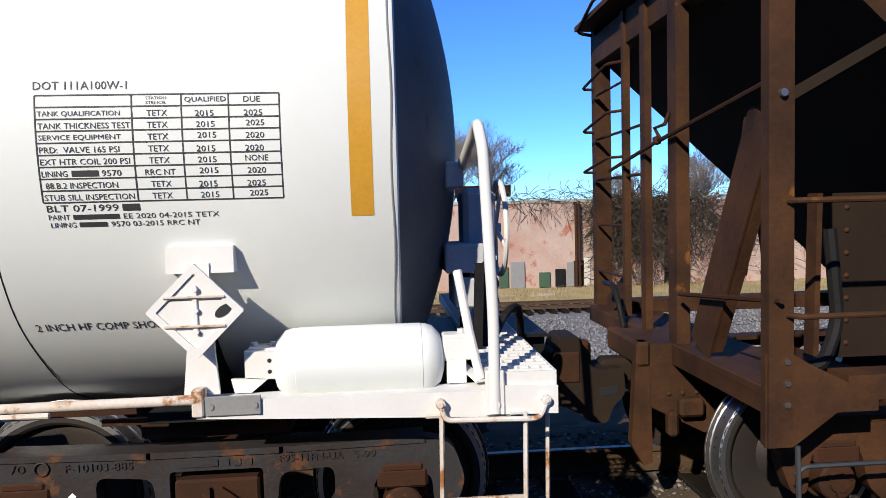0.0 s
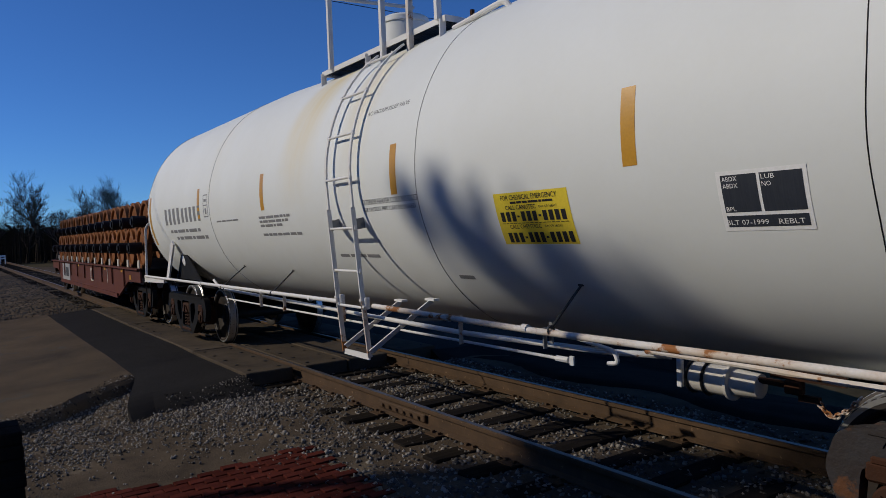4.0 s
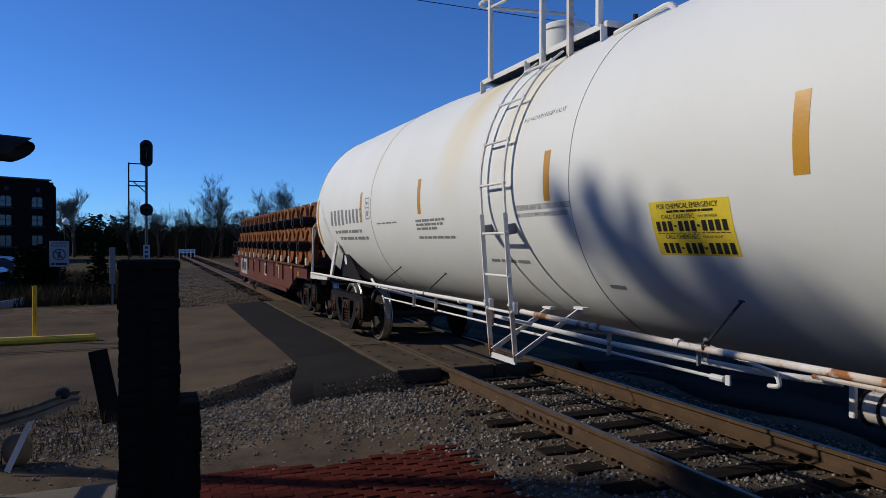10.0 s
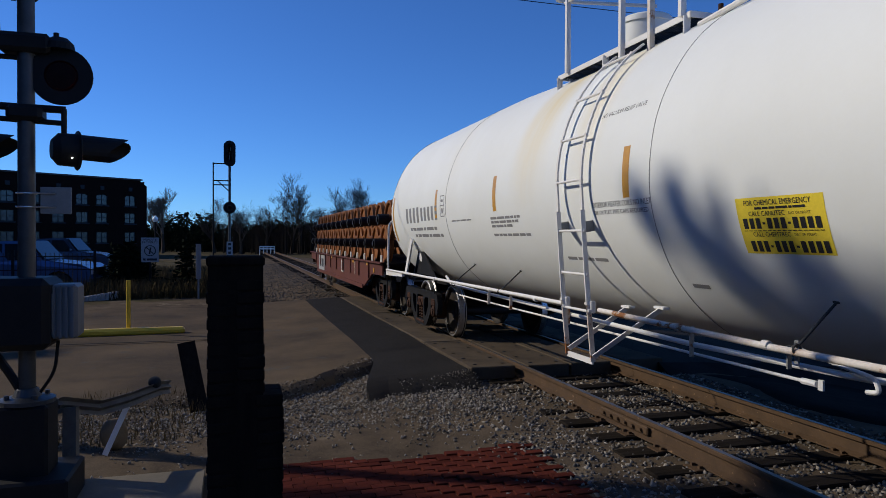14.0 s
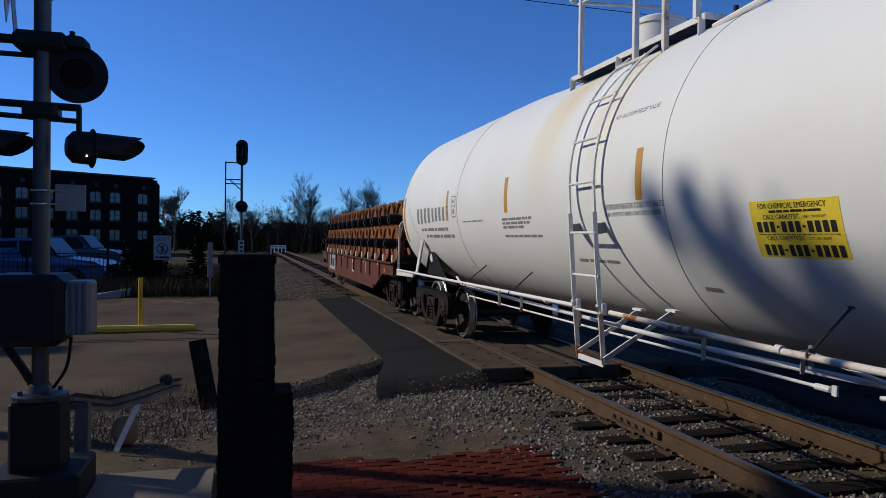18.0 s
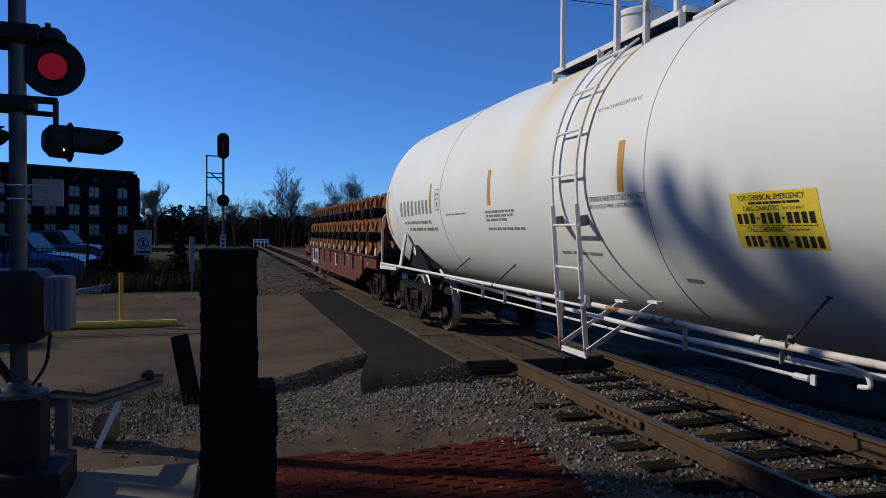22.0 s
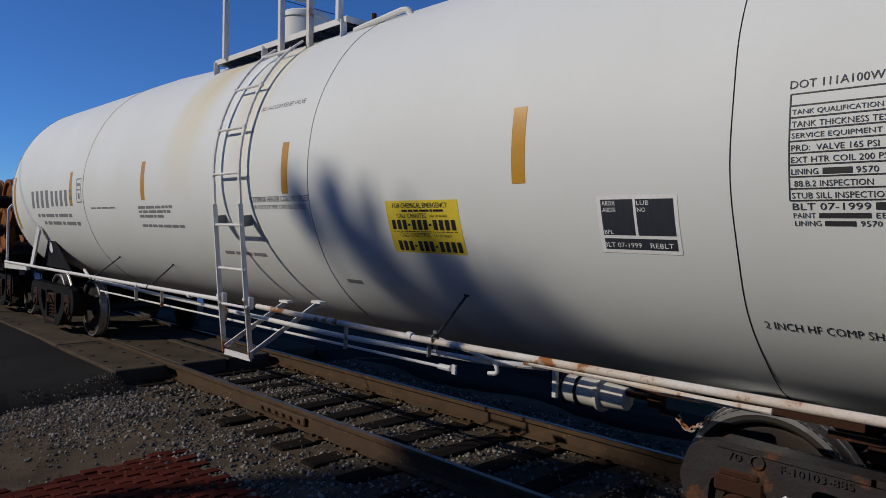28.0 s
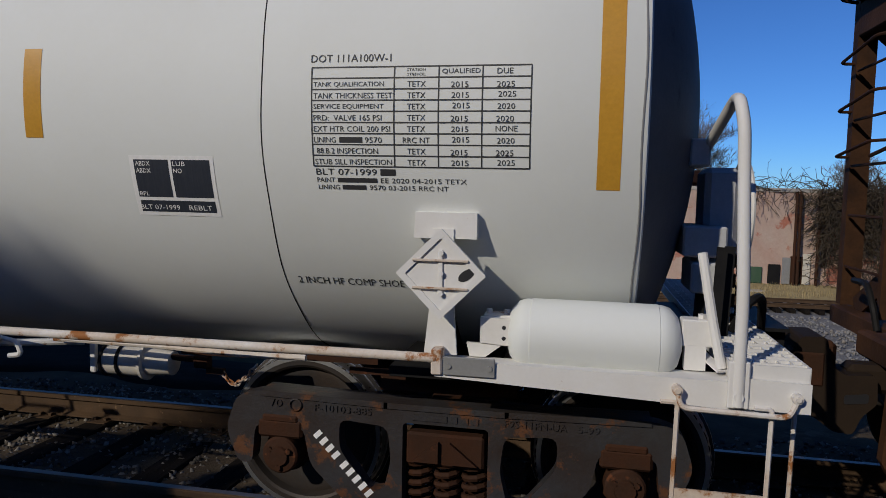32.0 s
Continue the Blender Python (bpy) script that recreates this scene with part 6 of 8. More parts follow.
def far_track(r, n):
    x = -18.3 - 34 * r.rand(n) ** 1.4
    y = -4.2 + 6.0 * r.rand(n)
    return np.stack([x, y], 1)


def stone_h(x, y):
    return max(near_h(x, y), -0.24 if abs(y) < 1.5 else -9)


stones("ballast_stones", 42000, near_area, lambda x, y: stone_h(x, y) - 0.012, 0.009, 0.031, ("stone_dark", "stone"), "angular grey ballast stones between the ties", 3)
stones("loose_gravel", 26000, shoulder, near_h, 0.006, 0.021, ("stone", "stone_dark"), "loose grey gravel beside the track", 5)


def road_lip(r, n):
    """Crumbs of asphalt and gravel along the road's broken end."""
    y = -6.4 + 4.9 * r.rand(n)
    e = -0.95 * np.clip(y + 4.0, 0, 1.45) + np.where(y > -2.55, 1.83, 0.0)
    x = -5.72 + e - 0.55 * r.rand(n) ** 1.5 + 0.12 * np.sin(y * 5)
    return np.stack([x, y], 1)


def lip_h(x, y):
    xe = -5.85 + 1.4 * edge_wave(y) - 0.95 * min(1.45, max(0.0, y + 4.0))
    if y > -2.55:
        xe = -5.40 + 1.2 * edge_wave(y)
    t = min(1.0, max(0.0, (x - xe + 0.30) / 0.30))
    g = near_h(x, y)
    return (road_h(x, y) * (1 - t * t) + (g - 0.02) * t * t if x < xe else g) - 0.006


stones("road_crumbs", 3800, road_lip, lip_h, 0.004, 0.015, ("asphalt_new", "stone"), "dark crumbs of broken asphalt along the road's edge", 8)
stones("ballast_far", 18000, far_track, lambda x, y: stone_h(x, y) - 0.01, 0.012, 0.042, ("stone_dark", "ballast"), "grey ballast along the far track", 6)

# ---- tie plates, spikes and a rail joint on the near rails ----
pl_bm = bm_new()
box(pl_bm, (0, 0, -0.180), (0.18, 0.34, 0.014))
for sx, sy in ((0.05, 0.10), (-0.05, 0.10), (0.05, -0.10), (-0.05, -0.10)):
    box(pl_bm, (sx, sy, -0.165), (0.028, 0.035, 0.03))
pl_me = mesh_of(pl_bm, "rail_rust")
for i in range(60):
    x = -22.0 + i * 0.545
    if -5.9 < x < 7:
        for y, ob in ((-0.755, near_rail), (0.755, far_rail)):
            piece("tie_plate", pl_me, ob, pose(x, y, 0))
bm = bm_new()
box(bm, (-3.1, -0.79, -0.10), (0.9, 0.03, 0.085), bevel=0.01)
for k in range(6):
    rod(bm, (-3.45 + k * 0.14, -0.83, -0.10), (-3.45 + k * 0.14, -0.80, -0.10), 0.018, 6)
part("joint_bar", bm, "rail_rust", near_rail, "rusty bolted joint bar")

# ---- brick paving before the camera ----
paving = tagged(new("brick_paving"), "worn red brick paving sunk in dirt beside the track", "paving", kind="structure")
def paved_h(x, y):
    return ground_z(x, y) + wob(x, y, 1.3, 0.035) - 0.012


bk = bm_new()
box(bk, (0, 0, 0), (0.199, 0.096, 0.06), bevel=0.004)
bk_me = mesh_of(bk, "brick_paver")
rng = random.Random(2)
bricks = []
for i in range(30):
    for j in range(28):
        x = -3.35 + i * 0.100
        y = -4.55 + j * 0.204 + (0.102 if i % 2 else 0)
        edge = -3.30 + 0.17 * max(0.0, y + 4.0) + 0.10 * noise.noise(Vector((y * 2.1, 1, 0)))
        if x < edge or y > -1.95 + 0.10 * noise.noise(Vector((x * 2.3, 4, 0))) or x > -0.6:
            continue
        bricks.append((x, y))
for k, (x, y) in enumerate(bricks[:300]):
    piece("brick", bk_me, paving, pose(x, y, paved_h(x, y) + rng.uniform(-0.003, 0.003), rng.uniform(-0.8, 0.8), rng.uniform(-0.8, 0.8), 90 + rng.uniform(-1.2, 1.2)))
bm = bm_new()
for x, y in bricks[300:]:
    box(bm, (x, y, paved_h(x, y)), (0.094, 0.196, 0.06))
part("brick_rest", bm, "brick_paver", paving)
paving.children[-1]["kind"] = "stuff"

# ---- concrete pad ----
slab("concrete_pad", -3.12, 4.5, -9.5, -4.85, 12, 8, lambda x, y: -0.235, "concrete", "pale worn concrete pavement", "pavement", 0.1, 0.12)

# ---- brick pillar ----
pillar = thing("brick_pillar", "tall brick pillar with a stone cap, its backlit shade put into a near-black colour", "pillar", pose(-1.4, -4.58, -0.25))
PXC, PYC, PW = -1.40, -4.60, 0.335
# near-black bricks and cap carry the pillar's backlit shade in their colour
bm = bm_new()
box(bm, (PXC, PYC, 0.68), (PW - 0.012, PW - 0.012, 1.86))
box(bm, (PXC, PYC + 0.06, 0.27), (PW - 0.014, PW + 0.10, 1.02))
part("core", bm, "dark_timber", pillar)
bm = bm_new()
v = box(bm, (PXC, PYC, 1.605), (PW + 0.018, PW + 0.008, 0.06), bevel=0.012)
part("cap", bm, "dark_timber", pillar, "cap in the pillar's near-black backlit colour")
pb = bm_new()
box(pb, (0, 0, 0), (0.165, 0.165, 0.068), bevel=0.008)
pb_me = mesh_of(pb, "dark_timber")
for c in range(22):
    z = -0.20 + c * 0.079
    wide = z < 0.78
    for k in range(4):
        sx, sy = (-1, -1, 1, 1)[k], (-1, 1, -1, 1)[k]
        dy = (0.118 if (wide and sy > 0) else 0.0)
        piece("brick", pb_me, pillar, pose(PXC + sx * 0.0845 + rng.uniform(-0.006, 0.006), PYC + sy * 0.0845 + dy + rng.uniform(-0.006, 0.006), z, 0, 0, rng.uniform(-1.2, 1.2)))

# ---- leaning plank and broken stuff behind the pillar ----
bm = bm_new()
bar(bm, (-5.62, -5.0, -0.32), (-6.1, -5.18, 0.43), 0.05, 0.21, (0, 1, 0))
solid("leaning_plank", bm, "dark_timber", "black weathered plank leaning beside the road", "plank")

# ---- crossing signal ----
MX, MY = -2.66, -6.08
mast_sig = thing("crossing_signal", "grade crossing mast with red flashers, crossbuck and gate box", "crossing signal", pose(MX, MY, -0.25))
bm = bm_new()
rod(bm, (MX, MY, 0.5), (MX, MY, 4.6), 0.058, 20)
part("mast", bm, "galvanised", mast_sig, "grey steel mast", smooth=True)
bm = bm_new()
box(bm, (MX, MY, 0.15), (0.34, 0.34, 0.74), bevel=0.02)
box(bm, (MX, MY + 0.02, -0.12), (0.62, 0.62, 0.26), bevel=0.02)
part("foundation", bm, "signal_black", mast_sig, "black junction base")
bm = bm_new()
lathe(bm, [(0.19, 0.0), (0.19, 0.03), (0.10, 0.05), (0.075, 0.10), (0.066, 0.11)], 20, Matrix.Translation((MX, MY, 0.52)))
for k in range(4):
    a = k * math.pi / 2 + 0.6
    rod(bm, (MX + 0.14 * math.cos(a), MY + 0.14 * math.sin(a), 0.54), (MX + 0.14 * math.cos(a), MY + 0.14 * math.sin(a), 0.59), 0.018, 6)
part("base_flange", bm, "galvanised", mast_sig, "bolted steel base flange")
bm = bm_new()
box(bm, (MX, MY - 0.06, 1.19), (0.50, 0.52, 0.52), bevel=0.05)
part("gate_box", bm, "signal_black", mast_sig, "black gate mechanism housing")
bm = bm_new()
box(bm, (MX + 0.02, MY + 0.275, 1.20), (0.26, 0.18, 0.40), bevel=0.02)
for k in range(4):
    box(bm, (MX + 0.155, MY + 0.215 + k * 0.04, 1.20), (0.02, 0.018, 0.38))
box(bm, (MX + 0.12, MY + 0.19, 1.18), (0.10, 0.05, 0.32), bevel=0.01)
part("control_box", bm, "grey_box", mast_sig, "grey ribbed control box")
bm = bm_new()
tube(bm, rounded([(MX + 0.06, MY + 0.22, 0.98), (MX + 0.07, MY + 0.20, 0.75), (MX + 0.05, MY + 0.10, 0.60)], 0.1), 0.012, 6)
tube(bm, rounded([(MX, MY - 0.25, 0.95), (MX, MY - 0.12, 0.75), (MX, MY - 0.05, 0.62)], 0.1), 0.03, 6)
part("cable", bm, "signal_black", mast_sig)
bm = bm_new()
box(bm, (MX + 0.02, MY + 0.20, 2.02), (0.012, 0.21, 0.20), bevel=0.004)
part("sign_back", bm, "grey_plate", mast_sig, "back of a small grey sign")
for z in (2.07, 1.97):
    bm = bm_new()
    tube(bm, [(MX + 0.068 * math.cos(k * math.tau / 16), MY + 0.068 * math.sin(k * math.tau / 16), z) for k in range(16)], 0.006, 5, True)
    rod(bm, (MX + 0.05, MY + 0.05, z), (MX + 0.03, MY + 0.20, z), 0.006, 5)
    part("clamp", bm, "bright_steel", mast_sig)
# arms
bm = bm_new()
box(bm, (MX, MY, 3.17), (0.20, 0.36, 0.14), bevel=0.03)
rod(bm, (MX, MY - 0.85, 3.18), (MX, MY + 0.24, 3.18), 0.035, 10)
rod(bm, (MX, MY - 0.85, 3.07), (MX, MY + 0.1, 3.07), 0.02, 8)
box(bm, (MX, MY, 2.66), (0.18, 0.24, 0.12), bevel=0.03)
rod(bm, (MX, MY - 0.8, 2.72), (MX, MY + 0.26, 2.70), 0.028, 10)
rod(bm, (MX, MY - 0.8, 2.64), (MX, MY + 0.24, 2.60), 0.02, 8)
part("cross_arm", bm, "signal_black", mast_sig)


def flasher(y, z, m, with_flag):
    """A flasher head: background disc, hood, lens and its flag; it faces +x of m."""
    bm = bm_new()
    P_ = Matrix.Translation((MX, MY + y, z)) @ m
    rim = 0.217 if with_flag else 0.15
    lathe(bm, [(0.0, -0.17), (0.07, -0.165), (0.12, -0.12), (0.125, 0.0), (rim - 0.005, 0.005), (rim, 0.012), (rim - 0.005, 0.018), (0.115, 0.018), (0.108, -0.02), (0.0, -0.024)], 36, P_ @ ALONG_X)
    rod(bm, P_ @ Vector((-0.08, 0, 0.12)), P_ @ Vector((-0.08, 0, 0.30)), 0.02, 8)
    head_ = part("flasher_head", bm, "signal_black", mast_sig, "black round flasher background", smooth=True)
    bm = bm_new()
    n = 16
    a = []
    for k in range(n + 1):
        t = radians(-20 + 220 * k / n)
        d = 0.37 * (0.55 + 0.45 * math.sin(max(0, min(math.pi, t))))
        c, s = math.cos(t), math.sin(t)
        a.append([bm.verts.new(P_ @ Vector((q, r_ * c, r_ * s))) for q, r_ in ((0.018, 0.118), (d, 0.112), (0.018, 0.122), (d, 0.116))])
    for u, w in zip(a, a[1:]):
        bm.faces.new((u[0], u[1], w[1], w[0]))
        bm.faces.new((u[2], w[2], w[3], u[3]))
        bm.faces.new((u[1], u[3], w[3], w[1]))
    if not with_flag:
        part("hood", bm, "signal_black", mast_sig, "black visor hood")
        bm = bm_new()
        low_ = P_ @ pose(0.0, 0.0, 0.015, 0, 3, 0)
        a = []
        for k in range(n + 1):
            t = radians(-50 + 280 * k / n)
            d = 0.41 * (0.62 + 0.38 * math.cos(t - math.pi / 2 + 0.9))
            a.append([bm.verts.new(low_ @ Vector((q, r_ * math.cos(t), r_ * math.sin(t)))) for q, r_ in ((0.018, 0.095), (d, 0.09), (0.018, 0.099), (d, 0.094))])
        for u, w in zip(a, a[1:]):
            bm.faces.new((u[0], u[1], w[1], w[0]))
            bm.faces.new((u[2], w[2], w[3], u[3]))
            bm.faces.new((u[1], u[3], w[3], w[1]))
        part("hood", bm, "signal_black", mast_sig, "black visor hood")
    else:
        bm.free()
    bm = bm_new()
    lathe(bm, [(0.0, 0.006), (0.098, 0.0)], 24, ALONG_X)
    back = len(bm.faces)
    lathe(bm, [(0.098, -0.0005), (0.0, -0.006)], 24, ALONG_X)
    bm.faces.ensure_lookup_table()
    for f in bm.faces:
        f.material_index = 0 if f.index < back else 1
    me = bpy.data.meshes.new("flag")
    bmesh.ops.recalc_face_normals(bm, faces=bm.faces)
    bm.to_mesh(me)
    bm.free()
    me.materials.append(M["lamp_glow"])
    me.materials.append(M["lens_red"])
    fl = new("lamp", me)
    fl.parent = mast_sig
    fl.matrix_parent_inverse = mast_sig.matrix_basis.inverted()
    fl["label"] = "red flashing lens"
    fl.matrix_basis = P_ @ pose(0.03, 0, 0)
    return fl, P_ @ pose(0.03, 0, 0)


toward = Matrix.Rotation(radians(2), 4, "Z")
lamps = [flasher(0.235, 2.95, toward, True), flasher(-0.50, 2.95, toward, True)]
side = Matrix.Rotation(radians(113), 4, "Z")
lamps2 = [flasher(0.33, 2.40, side, False), flasher(-0.46, 2.40, side, False)]
bm = bm_new()
lathe(bm, [(0.0, 0.10), (0.06, 0.09), (0.10, 0.05), (0.11, 0.0)], 20, Matrix.Translation((MX, MY + 0.22, 3.14)))
rod(bm, (MX, MY + 0.20, 3.22), (MX, MY + 0.20, 3.27), 0.02, 8)
part("junction_cap", bm, "signal_black", mast_sig)
bm = bm_new()
lathe(bm, [(0.0, 0.006), (0.007, 0.0)], 10, Matrix.Translation((MX + 0.13, MY + 0.33, 2.33)) @ ALONG_X)
part("side_light", bm, "lamp_white", mast_sig, "small white side light")
# crossbuck: it faces the traffic, so its plane runs nearly along the line
bm = bm_new()
rod(bm, (MX, MY - 0.34, 3.54), (MX, MY + 0.03, 3.54), 0.032, 10)
box(bm, (MX, MY - 0.09, 3.54), (0.09, 0.06, 0.10), bevel=0.015)
tube(bm, [(MX + 0.07 * math.cos(k * math.tau / 16), MY + 0.07 * math.sin(k * math.tau / 16), 3.51) for k in range(16)], 0.010, 5, True)
part("sign_arm", bm, "signal_black", mast_sig)
for k, a in enumerate((-45, 45)):
    bm = bm_new()
    # columns: the face's normal, its right hand, up
    turn = Matrix(((-0.18, -0.98, 0, MX), (0.98, -0.18, 0, MY - 0.215), (0, 0, 1, 3.72), (0, 0, 0, 1)))
    mm = turn @ Matrix.Rotation(radians(a), 4, "X") @ Matrix.Translation((0.012 * k, 0, 0))
    box(bm, (0, 0, 0), (0.008, 1.22, 0.23))
    bmesh.ops.transform(bm, matrix=mm, verts=bm.verts[:])
    bl = part("crossbuck_blade", bm, "sign_white", mast_sig, "white crossbuck blade with black letters")
    bm = bm_new()
    flat = lambda y, z: tuple(mm @ Vector((0.006, y, z)))
    if k == 0:
        lettering(bm, "RAIL", -0.54, -0.16, -0.07, 0.07, flat)
        lettering(bm, "ROAD", 0.14, 0.55, -0.07, 0.07, flat)
    else:
        lettering(bm, "CROSSING", -0.5, 0.5, -0.07, 0.07, flat)
    part("letters", bm, "black_paint", bl)

# ---- bent guard rail, its post, rock and marker strip ----
guard = thing("guard_rail", "short bent steel guard rail on a stub post", "guard rail", pose(-3.4, -5.9, -0.25))
bm = bm_new()
pts = [(-3.15, -6.0, 0.36), (-3.20, -5.95, 0.37), (-3.53, -5.72, 0.25), (-3.75, -5.52, 0.26), (-4.09, -5.27, 0.29), (-4.2, -5.2, 0.27)]
prof = [(-0.065, 0.0), (-0.03, 0.03), (0.0, 0.0), (0.03, 0.03), (0.065, 0.0)]
ring = []
for i, p in enumerate(pts):
    a, b = Vector(pts[max(0, i - 1)]), Vector(pts[min(len(pts) - 1, i + 1)])
    d = (b - a).normalized()
    n_ = Vector((0, 0, 1)).cross(d).normalized()
    ring.append([[bm.verts.new(Vector(p) + Vector((0, 0, h_)) + n_ * (o + t)) for h_, o in prof] for t in (0, 0.006)])
for u, w in zip(ring, ring[1:]):
    for s in (0, 1):
        for k in range(4):
            bm.faces.new((u[s][k], u[s][k + 1], w[s][k + 1], w[s][k]))
    for k in (0, 4):
        bm.faces.new((u[0][k], w[0][k], w[1][k], u[1][k]))
part("rail_beam", bm, "guard_steel", guard, "dull bent steel beam")
bm = bm_new()
bar(bm, (-3.22, -5.90, 0.34), (-3.10, -5.88, -0.30), 0.10, 0.13, (1, 0, 0))
part("post", bm, "guard_steel", guard, "rusty steel stub post")
bm = bm_new()
bar(bm, (-3.13, -6.05, 0.29), (-3.13, -5.99, 0.43), 0.02, 0.04, (0, 1, 0))
bar(bm, (-3.125, -6.06, 0.40), (-3.13, -5.96, 0.37), 0.02, 0.03, (0, 1, 0))
part("end_clip", bm, "galvanised", guard)
bm = bm_new()
bar(bm, (-3.92, -5.76, -0.28), (-3.96, -5.52, 0.28), 0.012, 0.05, (0, 1, 0))
solid("marker_strip", bm, "white_paint", "thin white marker stake leaning under the guard rail", "marker")
bm = bm_new()
bmesh.ops.create_icosphere(bm, subdivisions=3, radius=0.125)
for v in bm.verts:
    v.co *= 1 + 0.35 * noise.noise(v.co * 5 + Vector((3, 1, 2)))
    v.co.z *= 1.1
bmesh.ops.translate(bm, vec=(-4.24, -5.72, -0.17), verts=bm.verts[:])
solid("rock", bm, "boulder", "rough tan boulder under the guard rail", "rock", smooth=True)
bm = bm_new()
bmesh.ops.create_icosphere(bm, subdivisions=3, radius=0.06)
for v in bm.verts:
    v.co *= 1 + 0.4 * noise.noise(v.co * 9 + Vector((1, 1, 2)))
bmesh.ops.translate(bm, vec=(-4.06, -5.33, 0.36), verts=bm.verts[:])
solid("rag", bm, "rag_grey", "grey crumpled rag on the guard rail", "rag")

# ---- yellow kerb stop and post ----
kerb = thing("parking_stop", "yellow painted kerb bar with a yellow post", "parking stop", pose(-12.7, -7.2, -0.3))
bm = bm_new()
box(bm, (-12.65, -7.25, -0.22), (0.22, 3.3, 0.16), bevel=0.05)
part("kerb_bar", bm, "yellow_steel", kerb, "scuffed yellow kerb bar")
bm = bm_new()
rod(bm, (-12.85, -6.74, -0.3), (-12.85, -6.74, 0.85), 0.045, 12)
part("post", bm, "yellow_steel", kerb, "yellow steel post")
# a thin dark line across the road
bm = bm_new()
box(bm, (-11.3, -6.5, -0.255), (0.06, 3.5, 0.004))
solid("crack_line", bm, "asphalt_new", "thin dark line across the road", "road line", kind="structure")

# ---- signal by the track ----
SX, SYY = -40.0, -4.82
rsig = thing("railway_signal", "black railway signal mast with two heads and a ladder", "railway signal", pose(SX, SYY, -0.4))
bm = bm_new()
rod(bm, (SX, SYY, -0.4), (SX, SYY, 6.3), 0.075, 12)
part("mast", bm, "galvanised", rsig, "grey steel mast")
bm = bm_new()
v = [(0.34 * math.cos(t) , 0.42 * (1 if math.sin(t) >= 0 else -1) + 0.34 * math.sin(t)) for t in [k * math.tau / 28 for k in range(28)]]
prism(bm, v, 0.05, Matrix.Translation((SX + 0.1, SYY, 6.75)) @ Matrix(((0, 0, 1, 0), (1, 0, 0, 0), (0, 1, 0, 0), (0, 0, 0, 1))))
for dz in (-0.3, 0.05, 0.4):
    rod(bm, (SX + 0.12, SYY, 6.75 + dz), (SX + 0.42, SYY, 6.73 + dz), 0.13, 14, caps=False)
part("signal_head", bm, "signal_black", rsig, "black oval signal head with visors")
# pale bar added for the light that shows on the visors
bm = bm_new()
bar(bm, (SX + 0.46, SYY - 0.02, 6.35), (SX + 0.46, SYY + 0.05, 7.1), 0.02, 0.12, (1, 0, 0))
part("visor_edge", bm, "grey_plate", rsig, "pale bar standing in for the bright light on the visors")
bm = bm_new()
rod(bm, (SX + 0.1, SYY, 3.55), (SX + 0.16, SYY, 3.55), 0.36, 24)
rod(bm, (SX + 0.14, SYY, 3.55), (SX + 0.42, SYY, 3.52), 0.14, 14, caps=False)
part("signal_head", bm, "signal_black", rsig, "black round lower signal head")
bm = bm_new()
for y in (-0.92,):
    rod(bm, (SX, SYY + y, -0.4), (SX, SYY + y, 6.2), 0.04, 8)
for z in (6.15, 5.15, 4.9):
    rod(bm, (SX, SYY - 0.92, z), (SX, SYY, z), 0.035, 8)
rod(bm, (SX, SYY - 0.7, 5.15), (SX, SYY, 4.5), 0.03, 8)
part("ladder_frame", bm, "black_steel", rsig)
bm = bm_new()
box(bm, (SX + 0.1, SYY, 1.0), (0.02, 0.34, 1.1))
npl = part("number_board", bm, "sign_white", rsig)
bm = bm_new()
for k in range(4):
    patch(bm, SYY - 0.09, SYY + 0.09, 0.58 + k * 0.25, 0.72 + k * 0.25, lambda a, b: (SX + 0.113, a, b), 1)
part("board_print", bm, "stencil_black", npl)["kind"] = "stuff"

# ---- white boards across the far end of the line ----
barrier = thing("track_barrier", "low white board barrier across the far track", "barrier", pose(-88, -0.5, -0.4))
for k in range(5):
    bm = bm_new()
    box(bm, (-88, -1.4 + 0.45 * k, 0.20), (0.09, 0.09, 1.2), bevel=0.01)
    part("post", bm, "white_paint", barrier)
for z in (0.45, 0.72):
    bm = bm_new()
    box(bm, (-87.9, -0.5, z), (0.05, 1.9, 0.15), bevel=0.01)
    part("board", bm, "white_paint", barrier, "white painted board")

# ---- signs ----
nosign = thing("warning_sign", "white no-entry sign on a dark post in dry grass", "sign", pose(-25.0, -7.6, -0.3))
bm = bm_new()
bar(bm, (-25.03, -7.6, -0.4), (-25.03, -7.6, 1.6), 0.08, 0.05, (1, 0, 0))
part("post", bm, "black_steel", nosign)
bm = bm_new()
box(bm, (-25.0, -7.6, 1.30), (0.012, 0.62, 0.92), bevel=0.004)
face = part("panel", bm, "sign_white", nosign)
bm = bm_new()
f = lambda a, b: (-24.99, -7.6 + a, 1.30 + b)
lettering(bm, "PRIVATE", -0.24, 0.24, 0.34, 0.42, f)
lettering(bm, "PROPERTY", -0.27, 0.27, 0.24, 0.32, f)
word_bars(bm, (2, 8), -0.24, 0.24, -0.40, -0.32, f)
tube(bm, [f(0.19 * math.cos(k * math.tau / 28), -0.03 + 0.19 * math.sin(k * math.tau / 28)) for k in range(28)], 0.018, 5, True)
rod(bm, f(-0.13, 0.10), f(0.13, -0.16), 0.016, 6)
rod(bm, f(0.02, 0.09), f(-0.02, -0.15), 0.03, 6)
part("print", bm, "black_paint", face)
bm = bm_new()
bar(bm, (-22.0, -5.75, -0.4), (-22.0, -5.75, 0.4), 0.06, 0.05, (1, 0, 0))
